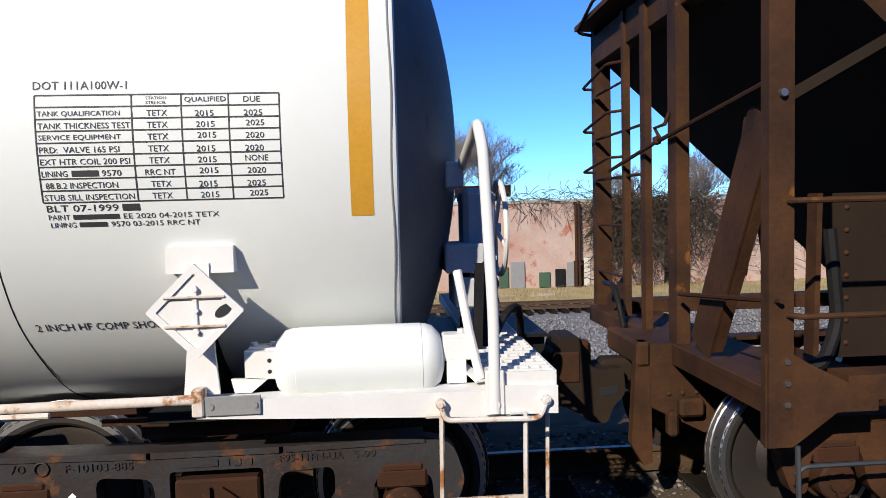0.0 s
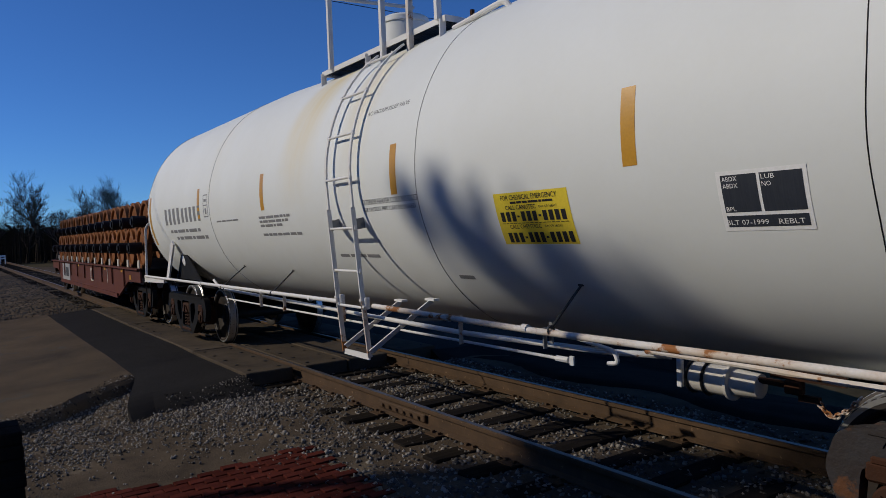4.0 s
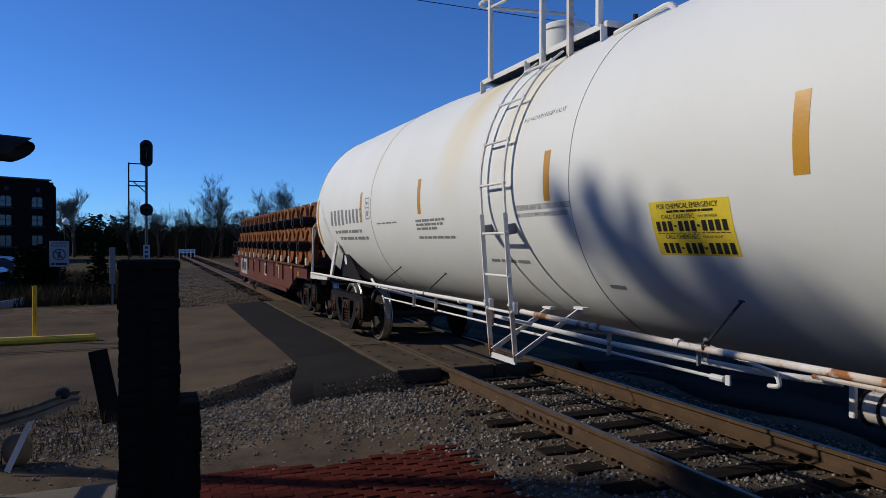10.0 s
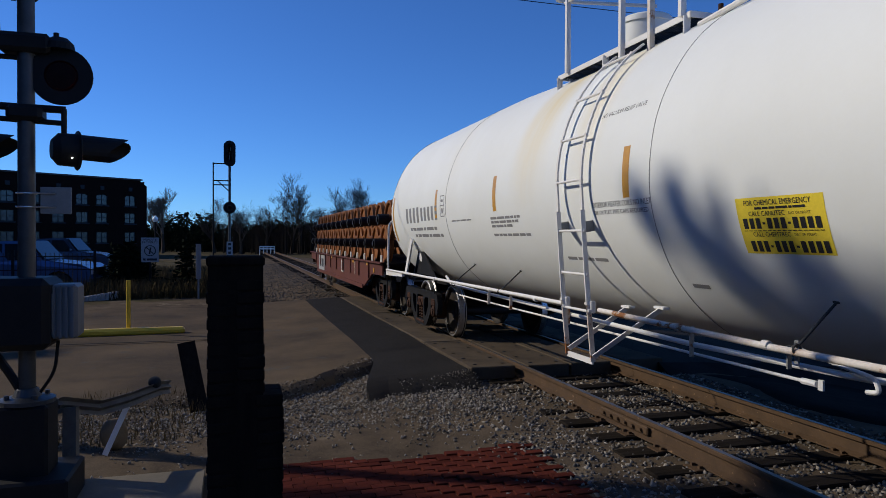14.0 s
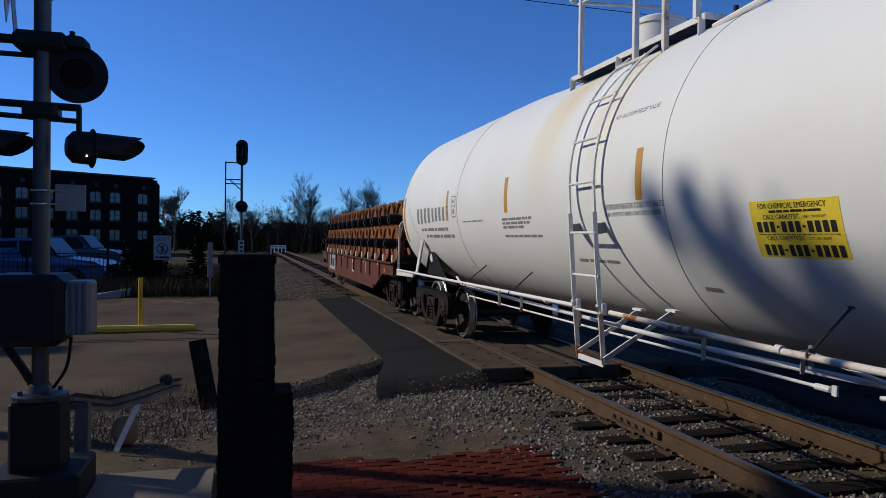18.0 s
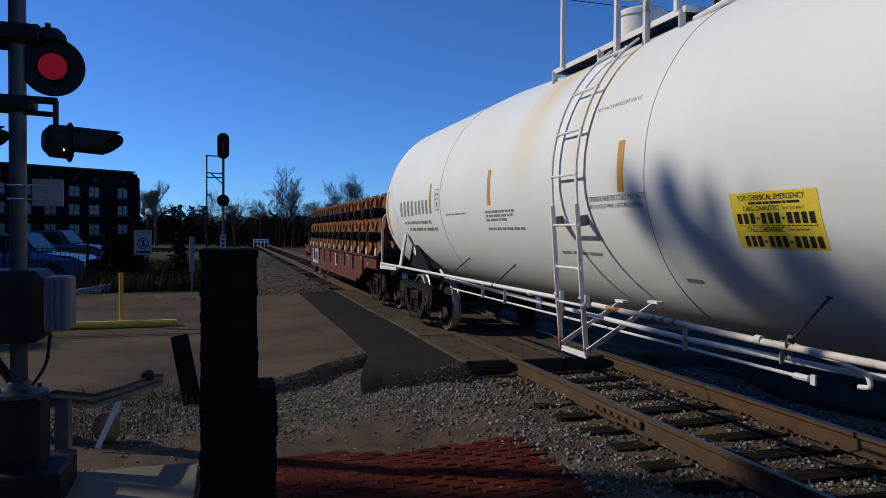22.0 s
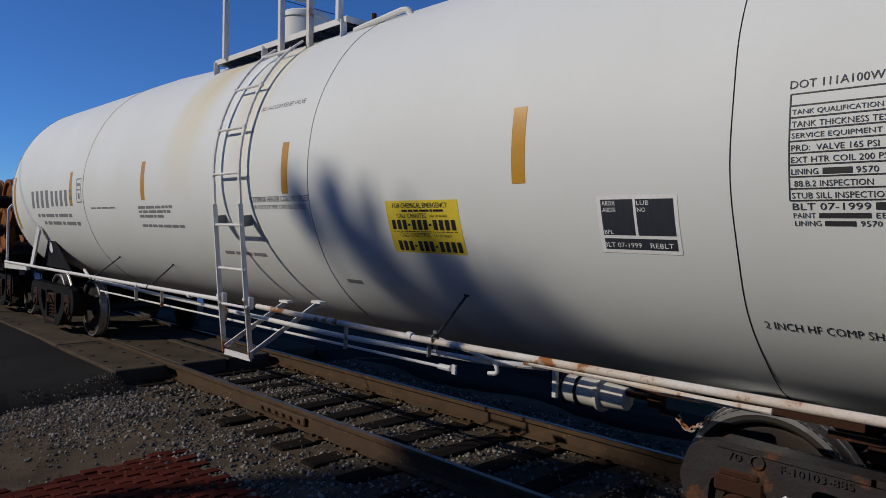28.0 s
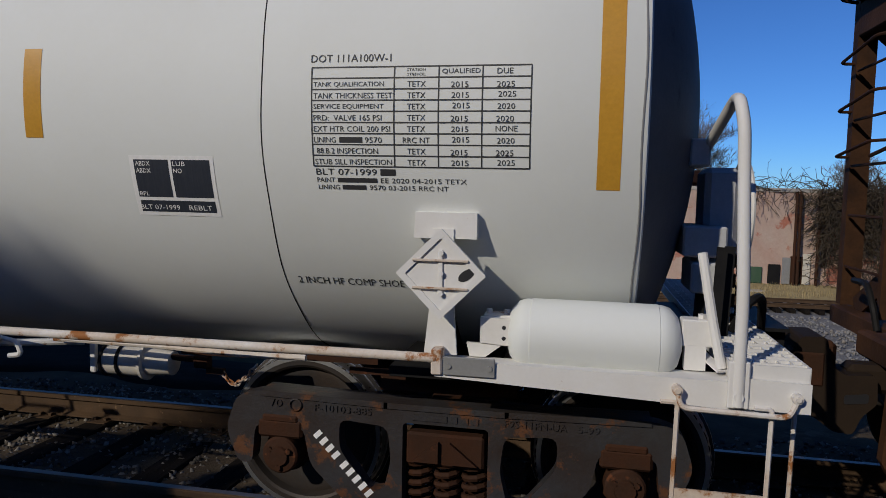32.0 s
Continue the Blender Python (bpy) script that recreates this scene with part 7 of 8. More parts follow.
box(bm, (-21.98, -5.75, 0.95), (0.03, 0.17, 1.2), bevel=0.01)
solid("marker_board", bm, "grey_plate", "narrow grey marker board on a short post", "marker")


# ---- three-storey brick building ----
B0, B1 = Vector((-85.0, -14.3, 0)), Vector((-62.0, -51.2, 0))
bd = (B1 - B0).normalized()
bn = Vector((-bd.y, bd.x, 0))
if bn.x < 0:
    bn = -bn
BL, BH = (B1 - B0).length, 8.45
building = thing("brick_building", "dark brick three-storey building with arched windows in shade", "building", pose(-75, -30, -0.4))
BM = Matrix(((bd.x, bn.x, 0, B0.x), (bd.y, bn.y, 0, B0.y), (0, 0, 1, 0), (0, 0, 0, 1)))
wins = []
for fl, (z0, z1, arch) in enumerate(((1.2, 2.4, False), (3.4, 4.55, False), (5.4, 6.6, True))):
    for u in [1.94, 5.09] + [7.2 + 2.42 * k for k in range(15)]:
        if u < BL - 1.5:
            wins.append((u, z0, z1, arch))
bm = bm_new()
outer = [(0, -0.4), (BL, -0.4), (BL, BH), (0.9, BH), (0.0, BH - 0.7)]
holes = []
for u, z0, z1, arch in wins:
    h_ = [(u - 0.62, z0), (u + 0.62, z0), (u + 0.62, z1 - (0.2 if arch else 0))]
    if arch:
        h_ += [(u + 0.32, z1), (u - 0.32, z1)]
    h_ += [(u - 0.62, z1 - (0.2 if arch else 0))]
    holes.append(h_)
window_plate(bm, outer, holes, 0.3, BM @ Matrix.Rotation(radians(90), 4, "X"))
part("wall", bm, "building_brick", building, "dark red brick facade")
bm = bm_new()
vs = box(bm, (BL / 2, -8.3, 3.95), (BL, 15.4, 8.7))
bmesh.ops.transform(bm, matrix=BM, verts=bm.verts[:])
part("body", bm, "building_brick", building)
bm = bm_new()
box(bm, (BL / 2 + 0.3, -8.0, BH + 0.03), (BL - 0.5, 16.2, 0.16))
bmesh.ops.transform(bm, matrix=BM, verts=bm.verts[:])
part("roof_coping", bm, "roofing", building)
wbm = bm_new()
box(wbm, (0, -0.18, 0.6), (1.24, 0.03, 1.2))
gl_me = mesh_of(wbm, "window_glass")
fbm = bm_new()
for x in (-0.59, 0.0, 0.59):
    box(fbm, (x, -0.14, 0.6), (0.06, 0.06, 1.2))
for z in (0.04, 0.6, 1.16):
    box(fbm, (0, -0.14, z), (1.2, 0.06, 0.06))
fr_me = mesh_of(fbm, "window_trim")
sbm = bm_new()
box(sbm, (0, 0.03, -0.08), (1.44, 0.16, 0.12))
sl_me = mesh_of(sbm, "window_trim")
for u, z0, z1, arch in wins:
    w = piece("window", fr_me, building, BM @ pose(u, 0, z0))
    g = new("pane", gl_me)
    g.parent = w
    s_ = new("sill", sl_me)
    s_.parent = w
tb = bm_new()
box(tb, (0, 0.05, 0), (0.42, 0.1, 0.42))
tb_me = mesh_of(tb, "window_trim")
for u, z0, z1, arch in wins:
    if arch:
        piece("stone_block", tb_me, building, BM @ pose(u, 0, 7.3))
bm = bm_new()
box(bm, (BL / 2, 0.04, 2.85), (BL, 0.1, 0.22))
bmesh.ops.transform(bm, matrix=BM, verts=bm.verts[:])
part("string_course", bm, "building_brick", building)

# globe lamp in front of the building
lampp = thing("street_lamp", "dark lamp post with a white glass globe", "street lamp", pose(-60, -10.9, -0.4))
bm = bm_new()
rod(bm, (-60, -10.9, -0.4), (-60, -10.9, 3.1), 0.07, 10)
part("pole", bm, "black_steel", lampp)
bm = bm_new()
lathe(bm, [(0.0, 0.55), (0.06, 0.5), (0.2, 0.36), (0.24, 0.2), (0.16, 0.03), (0.08, 0.0)], 16, Matrix.Translation((-60, -10.9, 3.1)))
part("globe", bm, "white_paint", lampp, "white globe", smooth=True)


# ---- pickups ----
def pickup(name, label, m, paint, far=False):
    th = thing(name, label, "pickup truck", m, "parked pickups")
    def add(nm, bm, mt, lb="", smooth=False):
        bmesh.ops.transform(bm, matrix=m, verts=bm.verts[:])
        return part(nm, bm, mt, th, lb, smooth)
    bm = bm_new()
    side_ = [(-2.75, 0.55), (-2.72, 1.12), (-0.85, 1.15), (-0.55, 1.82), (0.75, 1.86), (1.25, 1.22), (2.45, 1.10), (2.75, 0.95), (2.78, 0.50), (2.3, 0.42)]
    arcs = []
    for cx in (1.78, -1.75):
        arcs += [(cx + 0.46 * math.cos(t), 0.42 + 0.46 * math.sin(t)) for t in [k * math.pi / 8 for k in range(9)]]
    prism(bm, side_ + arcs + [(-2.3, 0.42)], 1.9, facing(0, 0.95, 0))
    for v in bm.verts:
        if v.co.z > 1.2:
            v.co.y *= 0.84
    body = add("body", bm, paint, "painted pickup body")
    for s in (-1, 1):
        for poly in ([(-0.72, 1.22), (-0.48, 1.72), (0.05, 1.76), (0.05, 1.22)], [(0.13, 1.22), (0.13, 1.76), (0.66, 1.76), (1.05, 1.25)]):
            bm = bm_new()
            prism(bm, poly, 0.02, facing(0, s * 0.86 + 0.01, 0))
            add("side_window", bm, "dark_glass")
    bm = bm_new()
    v = [bm.verts.new(p) for p in ((0.80, -0.72, 1.83), (0.80, 0.72, 1.83), (1.29, 0.82, 1.25), (1.29, -0.82, 1.25))]
    bm.faces.new(v)
    ex = bmesh.ops.extrude_face_region(bm, geom=bm.faces[:])
    bmesh.ops.translate(bm, vec=(0.03, 0, 0.02), verts=[g for g in ex["geom"] if isinstance(g, bmesh.types.BMVert)])
    add("windscreen", bm, "dark_glass")
    for cx in (1.78, -1.75):
        for s in (-1, 1):
            bm = bm_new()
            rod(bm, (cx, s * 0.72, 0.40), (cx, s * 0.96, 0.40), 0.40, 24)
            w = add("wheel", bm, "tyre", "", True)
            bm = bm_new()
            rod(bm, (cx, s * 0.95, 0.40), (cx, s * 0.975, 0.40), 0.24, 16)
            bmesh.ops.transform(bm, matrix=m, verts=bm.verts[:])
            part("rim", bm, "galvanised", w)
    for s in (-1, 1):
        bm = bm_new()
        box(bm, (2.76, s * 0.72, 0.86), (0.06, 0.34, 0.20), bevel=0.02)
        add("headlight", bm, "car_white")
        bm = bm_new()
        box(bm, (1.05, s * 1.02, 1.30), (0.10, 0.18, 0.16), bevel=0.03)
        add("mirror", bm, paint)
    bm = bm_new()
    box(bm, (2.80, 0, 0.55), (0.12, 1.8, 0.20), bevel=0.03)
    add("bumper", bm, "galvanised")
    bm = bm_new()
    box(bm, (-2.80, 0, 0.60), (0.12, 1.8, 0.18), bevel=0.03)
    add("bumper", bm, "galvanised")
    bm = bm_new()
    box(bm, (2.77, 0, 0.86), (0.03, 1.05, 0.24))
    add("grille", bm, "signal_black")
    return th


pickup("pickup_truck", "pale blue pickup parked behind an iron fence", pose(-26.0, -12.4, -0.42, 0, 0, 82) @ Matrix.Scale(1.10, 4), "car_blue")
pickup("pickup_truck", "dark blue-grey pickup parked further back", pose(-41.0, -14.2, -0.42, 0, 0, 80) @ Matrix.Scale(1.15, 4), "car_grey")

# ---- iron fence ----
fence = thing("iron_fence", "black iron picket fence beside the car park", "fence", pose(-23.0, -12.5, -0.4))
F0, F1 = Vector((-22.6, -16.5, -0.4)), Vector((-23.4, -9.2, -0.4))
pk = bm_new()
rod(pk, (0, 0, 0.1), (0, 0, 1.62), 0.012, 5)
pk_me = mesh_of(pk, "black_steel")
nf = 54
for k in range(nf + 1):
    piece("picket", pk_me, fence, Matrix.Translation(F0.lerp(F1, k / nf)))
for z in (0.22, 1.05, 1.5):
    bm = bm_new()
    bar(bm, F0 + Vector((0, 0, z)), F1 + Vector((0, 0, z)), 0.03, 0.035)
    part("rail", bm, "black_steel", fence)
for k in range(4):
    bm = bm_new()
    p = F0.lerp(F1, k / 3)
    box(bm, p + Vector((0, 0, 0.85)), (0.08, 0.08, 1.75))
    part("post", bm, "black_steel", fence)
bm = bm_new()
for k in range(12):
    box(bm, (-21.6 - 0.25 * k * 0.3, -9.6 + k * 0.11, -0.34 + 0.015 * k), (0.5, 0.12, 0.25), bevel=0.02)
solid("rubble_edge", bm, "stone_trim", "broken pale kerb stones by the fence", "kerb")


# ---- trees ----
def tree_mesh(seed, height, levels=4, spread=0.55, sides=5, twist=0.25, trunk=0.03, first=0.28, kids=(4, 5), rmin=0.02):
    """A bare tree: tapered trunk, limbs and fine twigs, in one mesh."""
    r = random.Random(seed)
    vs, fs = [], []

    def limb(a, b, ra, rb, n):
        d = (b - a)
        if d.length < 1e-5:
            return
        z = d.normalized()
        x = z.orthogonal().normalized()
        y = z.cross(x)
        o = len(vs)
        for p, q in ((a, ra), (b, rb)):
            for k in range(n):
                t = k * math.tau / n
                vs.append(p + q * (math.cos(t) * x + math.sin(t) * y))
        for k in range(n):
            fs.append((o + k, o + (k + 1) % n, o + n + (k + 1) % n, o + n + k))

    def grow(p, d, ln, rad, lev):
        n = sides if lev < 2 else (4 if lev < 3 else 3)
        steps = 4 if lev < 2 else 3
        q, cur = p, d.copy()
        for i in range(steps):
            cur = (cur + Vector((r.uniform(-1, 1), r.uniform(-1, 1), r.uniform(-0.3, 0.7))) * twist * (0.5 if lev == 0 else 1)).normalized()
            nx = q + cur * ln / steps
            r0, r1 = rad * (1 - 0.55 * i / steps), rad * (1 - 0.55 * (i + 1) / steps)
            limb(q, nx, r0, r1, n)
            q = nx
            if lev < levels and (lev > 0 or i >= 1):
                for _ in range(r.randint(*kids) if i == steps - 1 else r.randint(1, 2)):
                    side_ = Vector((r.uniform(-1, 1), r.uniform(-1, 1), r.uniform(-0.1, 0.95))).normalized()
                    grow(q, (cur * (1 - spread) + side_ * spread).normalized(), ln * r.uniform(0.5, 0.72), max(r1 * r.uniform(0.45, 0.62), rmin), lev + 1)

    grow(Vector((0, 0, 0)), Vector((0, 0, 1)), height * (first + 0.12), height * trunk, 0)
    me = bpy.data.meshes.new("tree")
    me.from_pydata([tuple(v) for v in vs], [], fs)
    return me


def bare_tree(seed, x, y, height, label="bare winter tree with fine branching twigs", twig="twig", **kw):
    th = thing("tree", label, "tree", pose(x, y, -0.45), "bare trees")
    me = tree_mesh(seed, height, **kw)
    zs = [v.co.z for v in me.vertices]
    k = height / max(zs)
    me.transform(Matrix.Scale(k, 4))
    # trunk and crown apart
    cut = height * 0.30
    for nm, test, mt in (("trunk", lambda c: c.z < cut, "bark"), ("crown", lambda c: c.z >= cut, twig)):
        b = bmesh.new()
        b.from_mesh(me)
        bmesh.ops.delete(b, geom=[f for f in b.faces if not test(f.calc_center_median())], context="FACES")
        m2 = bpy.data.meshes.new(nm)
        b.to_mesh(m2)
        b.free()
        m2.materials.append(M[mt])
        o = new(nm, m2)
        o.parent = th
    return th


bare_tree(11, -103, 5.0, 12.2, levels=4, rmin=0.012, kids=(3, 4), spread=0.55, first=0.22)
bare_tree(12, -103, 14.0, 11.9, levels=4, rmin=0.012, kids=(3, 4), spread=0.5, first=0.24)
bare_tree(13, -103, 10.5, 8.9, levels=4, rmin=0.012, kids=(3, 4))
bare_tree(21, -103, -14.2, 9.6, levels=4, spread=0.4, rmin=0.016, twig="pale_twig")
bare_tree(22, -103, -7.2, 8.3, levels=4, rmin=0.009, kids=(2, 3))
bare_tree(23, -98, 3.3, 8.0, levels=4, rmin=0.009, kids=(2, 3))
bare_tree(24, -98, -0.2, 7.2, levels=4, rmin=0.009, kids=(2, 3))
bare_tree(25, -90, 5.7, 6.6, levels=4, rmin=0.009, kids=(2, 3))
bare_tree(26, -92, 12.0, 7.0, levels=4, rmin=0.009, kids=(2, 3))
bare_tree(27, -96, -3.6, 7.4, levels=4, rmin=0.009, kids=(2, 3))
bare_tree(28, -92, 21.5, 8.5, levels=4, rmin=0.009, kids=(2, 3))
bare_tree(31, 8.3, 27.0, 5.7, rmin=0.007, levels=4, spread=0.6, label="wide bare tree behind the ruined wall", twig="pale_twig")
bare_tree(32, 7.0, 34.0, 7.0, rmin=0.006, levels=4, twig="pale_twig")
bare_tree(33, 16.5, 24.0, 4.6, rmin=0.006, levels=4, twig="pale_twig")
bare_tree(34, 14.0, 26.0, 3.9, rmin=0.006, levels=4, twig="pale_twig")


# distant woods: bare scrub and pines along the horizon
def woods(name, n, place, hmin, hmax, mt, label, seed, leafy):
    r = random.Random(seed)
    vs, fs = [], []
    for _ in range(n):
        x, y = place(r)
        h_ = r.uniform(hmin, hmax)
        w = h_ * r.uniform(0.22, 0.4)
        for j in range(70 if leafy else 60):
            t = r.random()
            z = h_ * (0.12 + 0.88 * t)
            rad = w * (1.15 - t if leafy else math.sin(math.pi * min(0.95, 0.15 + t * 0.85)) + 0.1)
            a, q = r.uniform(0, math.tau), rad * math.sqrt(r.random())
            c = Vector((x + q * math.cos(a), y + q * math.sin(a), z - 0.45))
            s = h_ * (0.06 if leafy else 0.075)
            o = len(vs)
            d1 = Vector((r.uniform(-1, 1), r.uniform(-1, 1), r.uniform(-0.4, 1 if not leafy else 0.3))).normalized()
            d2 = d1.orthogonal().normalized()
            d3 = d1.cross(d2)
            lw = 0.45 if leafy else 0.05
            vs += [c - d1 * s, c + d2 * s * lw, c + d1 * s, c - d2 * s * lw, c + d3 * s * lw]
            fs += [(o, o + 1, o + 2), (o, o + 2, o + 3), (o, o + 4, o + 2)]
        o = len(vs)
        b_ = 0.02 * h_
        vs += [Vector((x + b_, y, -0.5)), Vector((x - b_ / 2, y + b_, -0.5)), Vector((x - b_ / 2, y - b_, -0.5)), Vector((x, y, h_ * 0.8))]
        fs += [(o, o + 1, o + 3), (o + 1, o + 2, o + 3), (o + 2, o, o + 3)]
    me = bpy.data.meshes.new(name)
    me.from_pydata([tuple(v) for v in vs], [], fs)
    me.materials.append(M[mt])
    return tagged(new(name, me), label, "woods", kind="stuff")


woods("far_pines", 1300, lambda r: (r.uniform(-150, -112), r.uniform(-29, 57)), 2.6, 5.2, "evergreen", "dark evergreen woods along the horizon", 3, True)
woods("far_scrub", 700, lambda r: (r.uniform(-118, -94), r.uniform(-6, 37)), 3.0, 6.3, "far_wood", "bare brown scrub and saplings far off", 4, False)
woods("tall_pines", 26, lambda r: (r.uniform(-135, -118), r.uniform(-17, -8)), 4.5, 6.8, "evergreen", "taller dark pines beside the building", 5, True)
woods("dark_hedge", 60, lambda r: (r.uniform(-27.5, -25), r.uniform(-9.0, -7.9)), 1.2, 2.1, "evergreen", "dark hedge beside the car park", 6, True)
woods("dark_shrub", 5, lambda r: (r.uniform(-24.2, -24.0), r.uniform(-6.35, -6.2)), 1.7, 2.2, "evergreen", "narrow dark shrub by the road", 7, True)
woods("back_woods", 260, lambda r: (r.uniform(-60, 90), r.uniform(48, 75)), 1.0, 2.0, "far_wood", "bare woods behind the ruined wall", 8, False)

# unseen tree belts, added to cut low sky light on the cars
woods("south_pines", 420, lambda r: (r.uniform(-34, 60), r.uniform(-46, -31)), 10, 16, "evergreen", "unseen dark evergreen trees added behind to block the low sky", 15, True)
woods("east_pines", 120, lambda r: (r.uniform(45, 60), r.uniform(-40, 40)), 6, 10, "evergreen", "unseen dark evergreen trees added in the east to block the low sky", 16, True)


def blades(name, n, place, hmin, hmax, label, seed, mt="grass_blade"):
    r = random.Random(seed)
    vs, fs = [], []
    for _ in range(n):
        x, y, z = place(r)
        h_ = r.uniform(hmin, hmax)
        a = r.uniform(0, math.tau)
        w = h_ * 0.045
        lx, ly = r.uniform(-0.4, 0.4) * h_, r.uniform(-0.4, 0.4) * h_
        o = len(vs)
        vs += [(x - w * math.cos(a), y - w * math.sin(a), z), (x + w * math.cos(a), y + w * math.sin(a), z), (x + lx, y + ly, z + h_)]
        fs.append((o, o + 1, o + 2))
    me = bpy.data.meshes.new(name)
    me.from_pydata(vs, [], fs)
    me.materials.append(M[mt])
    return tagged(new(name, me), label, "grass", kind="stuff")


blades("dry_grass_bank", 26000, lambda r: (r.uniform(-38, -22), r.uniform(-12.5, -4.9), -0.36), 0.25, 0.75, "tall dry winter grass beside the road", 12)
blades("far_verge_grass", 22000, lambda r: (r.uniform(-2, 22), r.uniform(8.4, 10.0), -0.36), 0.08, 0.26, "short straw-coloured grass before the ruined wall", 13, "straw")
blades("grass_tufts", 700, lambda r: (r.uniform(-6.6, -4.2), r.uniform(-6.4, -4.9), -0.30), 0.05, 0.16, "small weeds in the gravel", 14)

# grassy bank by the road
sheet("grass_bank", -60, -19.4, -14, -4.6, 60, 30, lambda x, y: -0.36 + 0.25 * max(0, min(1, (-20.5 - x) / 6)) * max(0, min(1, (-4.9 - y) / 2)) + wob(x, y, 0.7, 0.08), "dry_grass", "rough bank of dead grass beyond the road", "bank")

# ---- second track and ruined wall on the low ground of the far side ----
LOW = -2.94
BACK = Matrix.Translation((3.89, -4.53, 3.20)) @ Matrix.Scale(2.7, 4) @ Matrix.Translation((-3.54, 4.53, -2.02))


def set_back(ob):
    """Built in small by the near ground's measure, then moved out to its true size and distance."""
    ob.matrix_basis = BACK @ ob.matrix_basis
    return ob


for y in (26.6, 28.1):
    bm = bm_new()
    prism(bm, rail_mesh(), 200, Matrix.Translation((-100, y, LOW + 0.36)) @ Matrix(((0, 0, 1, 0), (1, 0, 0, 0), (0, 1, 0, 0), (0, 0, 0, 1))))
    solid("rail", bm, "rail_rust", "rusty rail of the second track", "rail", "rails of the second track", "structure")
bm = bm_new()
for k in range(160):
    box(bm, (-20 + 0.55 * k, 27.35, LOW + 0.10), (0.225, 2.6, 0.17))
solid("second_track_ties", bm, "tie_wood", "dark wooden ties of the second track", "railway tie", kind="stuff")
# second dark sheet, again with the train's shade in its colour
sheet("cinder_bed", -60, 1.6, 1.5, 7.6, 120, 12, lambda x, y: -0.275 + wob(x, y, 3, 0.03) - fall(x, y), "shaded_ground", "dark ground beside the far rail, the train's shade put into its colour", "gravel bed")
sheet("second_bed", -12, 90, 12.0, 30.5, 200, 50, lambda x, y: LOW + wob(x, y, 1, 0.08), "gravel_far", "pale grey gravel before the second track", "gravel bed")


sheet("straw_verge", -12, 70, 29.5, 40.0, 120, 20, lambda x, y: LOW + 0.03 + 0.2 * min(1, max(0, (y - 30) / 6)) + wob(x, y, 0.8, 0.10), "straw", "verge of pale straw-coloured winter grass", "verge")


def bed_area(r, n):
    return np.stack([2.0 + 24 * r.rand(n), 14.0 + 11.2 * r.rand(n)], 1)


stones("far_gravel", 9000, bed_area, lambda x, y: LOW + 0.02, 0.03, 0.09, ("stone_pale", "stone"), "pale grey gravel before the second track", 9)
WY = 10.05
ruin = thing("ruined_wall", "crumbling wall of pinkish plaster over brick", "ruined building", pose(12, WY, -0.4))
bm = bm_new()
r = random.Random(3)
top = [(22.0 - k * 0.5, 1.60 + 0.05 * r.uniform(-1, 1)) for k in range(39)]
outer = [(3.0, -0.4), (22.0, -0.4)] + top
holes = [[(7.85, 0.15), (8.05, 0.15), (8.05, 1.4), (7.85, 1.4)], [(9.3, -0.2), (9.9, -0.2), (9.9, 1.2), (9.3, 1.2)]]
window_plate(bm, outer, holes, 0.3, facing(0, WY + 0.3, 0))
part("wall", bm, "old_wall", ruin, "stained pink plaster wall")
bm = bm_new()
box(bm, (12, WY + 3.5, 0.55), (18, 0.3, 2.0))
box(bm, (12, WY + 1.9, 1.5), (18, 3.2, 0.1))
part("back_wall", bm, "old_wall", ruin)
for k in range(30):
    bm = bm_new()
    x = 3.4 + k * 0.62
    z = 1.65 + 0.03 * r.uniform(-1, 1)
    box(bm, (x, WY + 0.15, z), (0.58, 0.34, 0.08), bevel=0.01)
    part("coping_stone", bm, "stone_trim", ruin)
for x, w, h_, mt in ((6.10, 0.30, 0.56, "grey_plate"), (5.80, 0.20, 0.46, "green_paint"), (6.68, 0.24, 0.32, "green_paint"), (7.02, 0.22, 0.38, "black_steel"), (7.24, 0.15, 0.52, "grey_plate"), (7.42, 0.22, 0.55, "rust_iron"), (7.60, 0.14, 0.6, "cream_panel")):
    bm = bm_new()
    box(bm, (x, WY - 0.02, -0.3 + h_ / 2 + 0.12), (w, 0.05, h_), bevel=0.01)
    part("boarded_opening", bm, mt, ruin)
bm = bm_new()
box(bm, (6.2, WY - 0.5, -0.30), (4.2, 0.9, 0.16), bevel=0.03)
part("stone_step", bm, "stone_trim", ruin)
for x in (7.34, 7.41, 7.75):
    bm = bm_new()
    rod(bm, (x, WY - 0.15, -0.3), (x, WY - 0.12, 1.62), 0.03, 8)
    part("down_pipe", bm, "rust_iron", ruin)
# brick pier behind the brake wheel
bm = bm_new()
box(bm, (5.75, 13.2, 0.8), (1.1, 0.9, 2.4))
box(bm, (5.8, 13.2, 1.95), (1.3, 1.1, 0.28))
solid("brick_pier", bm, "building_brick", "square brick pier behind the ruined wall", "pier")


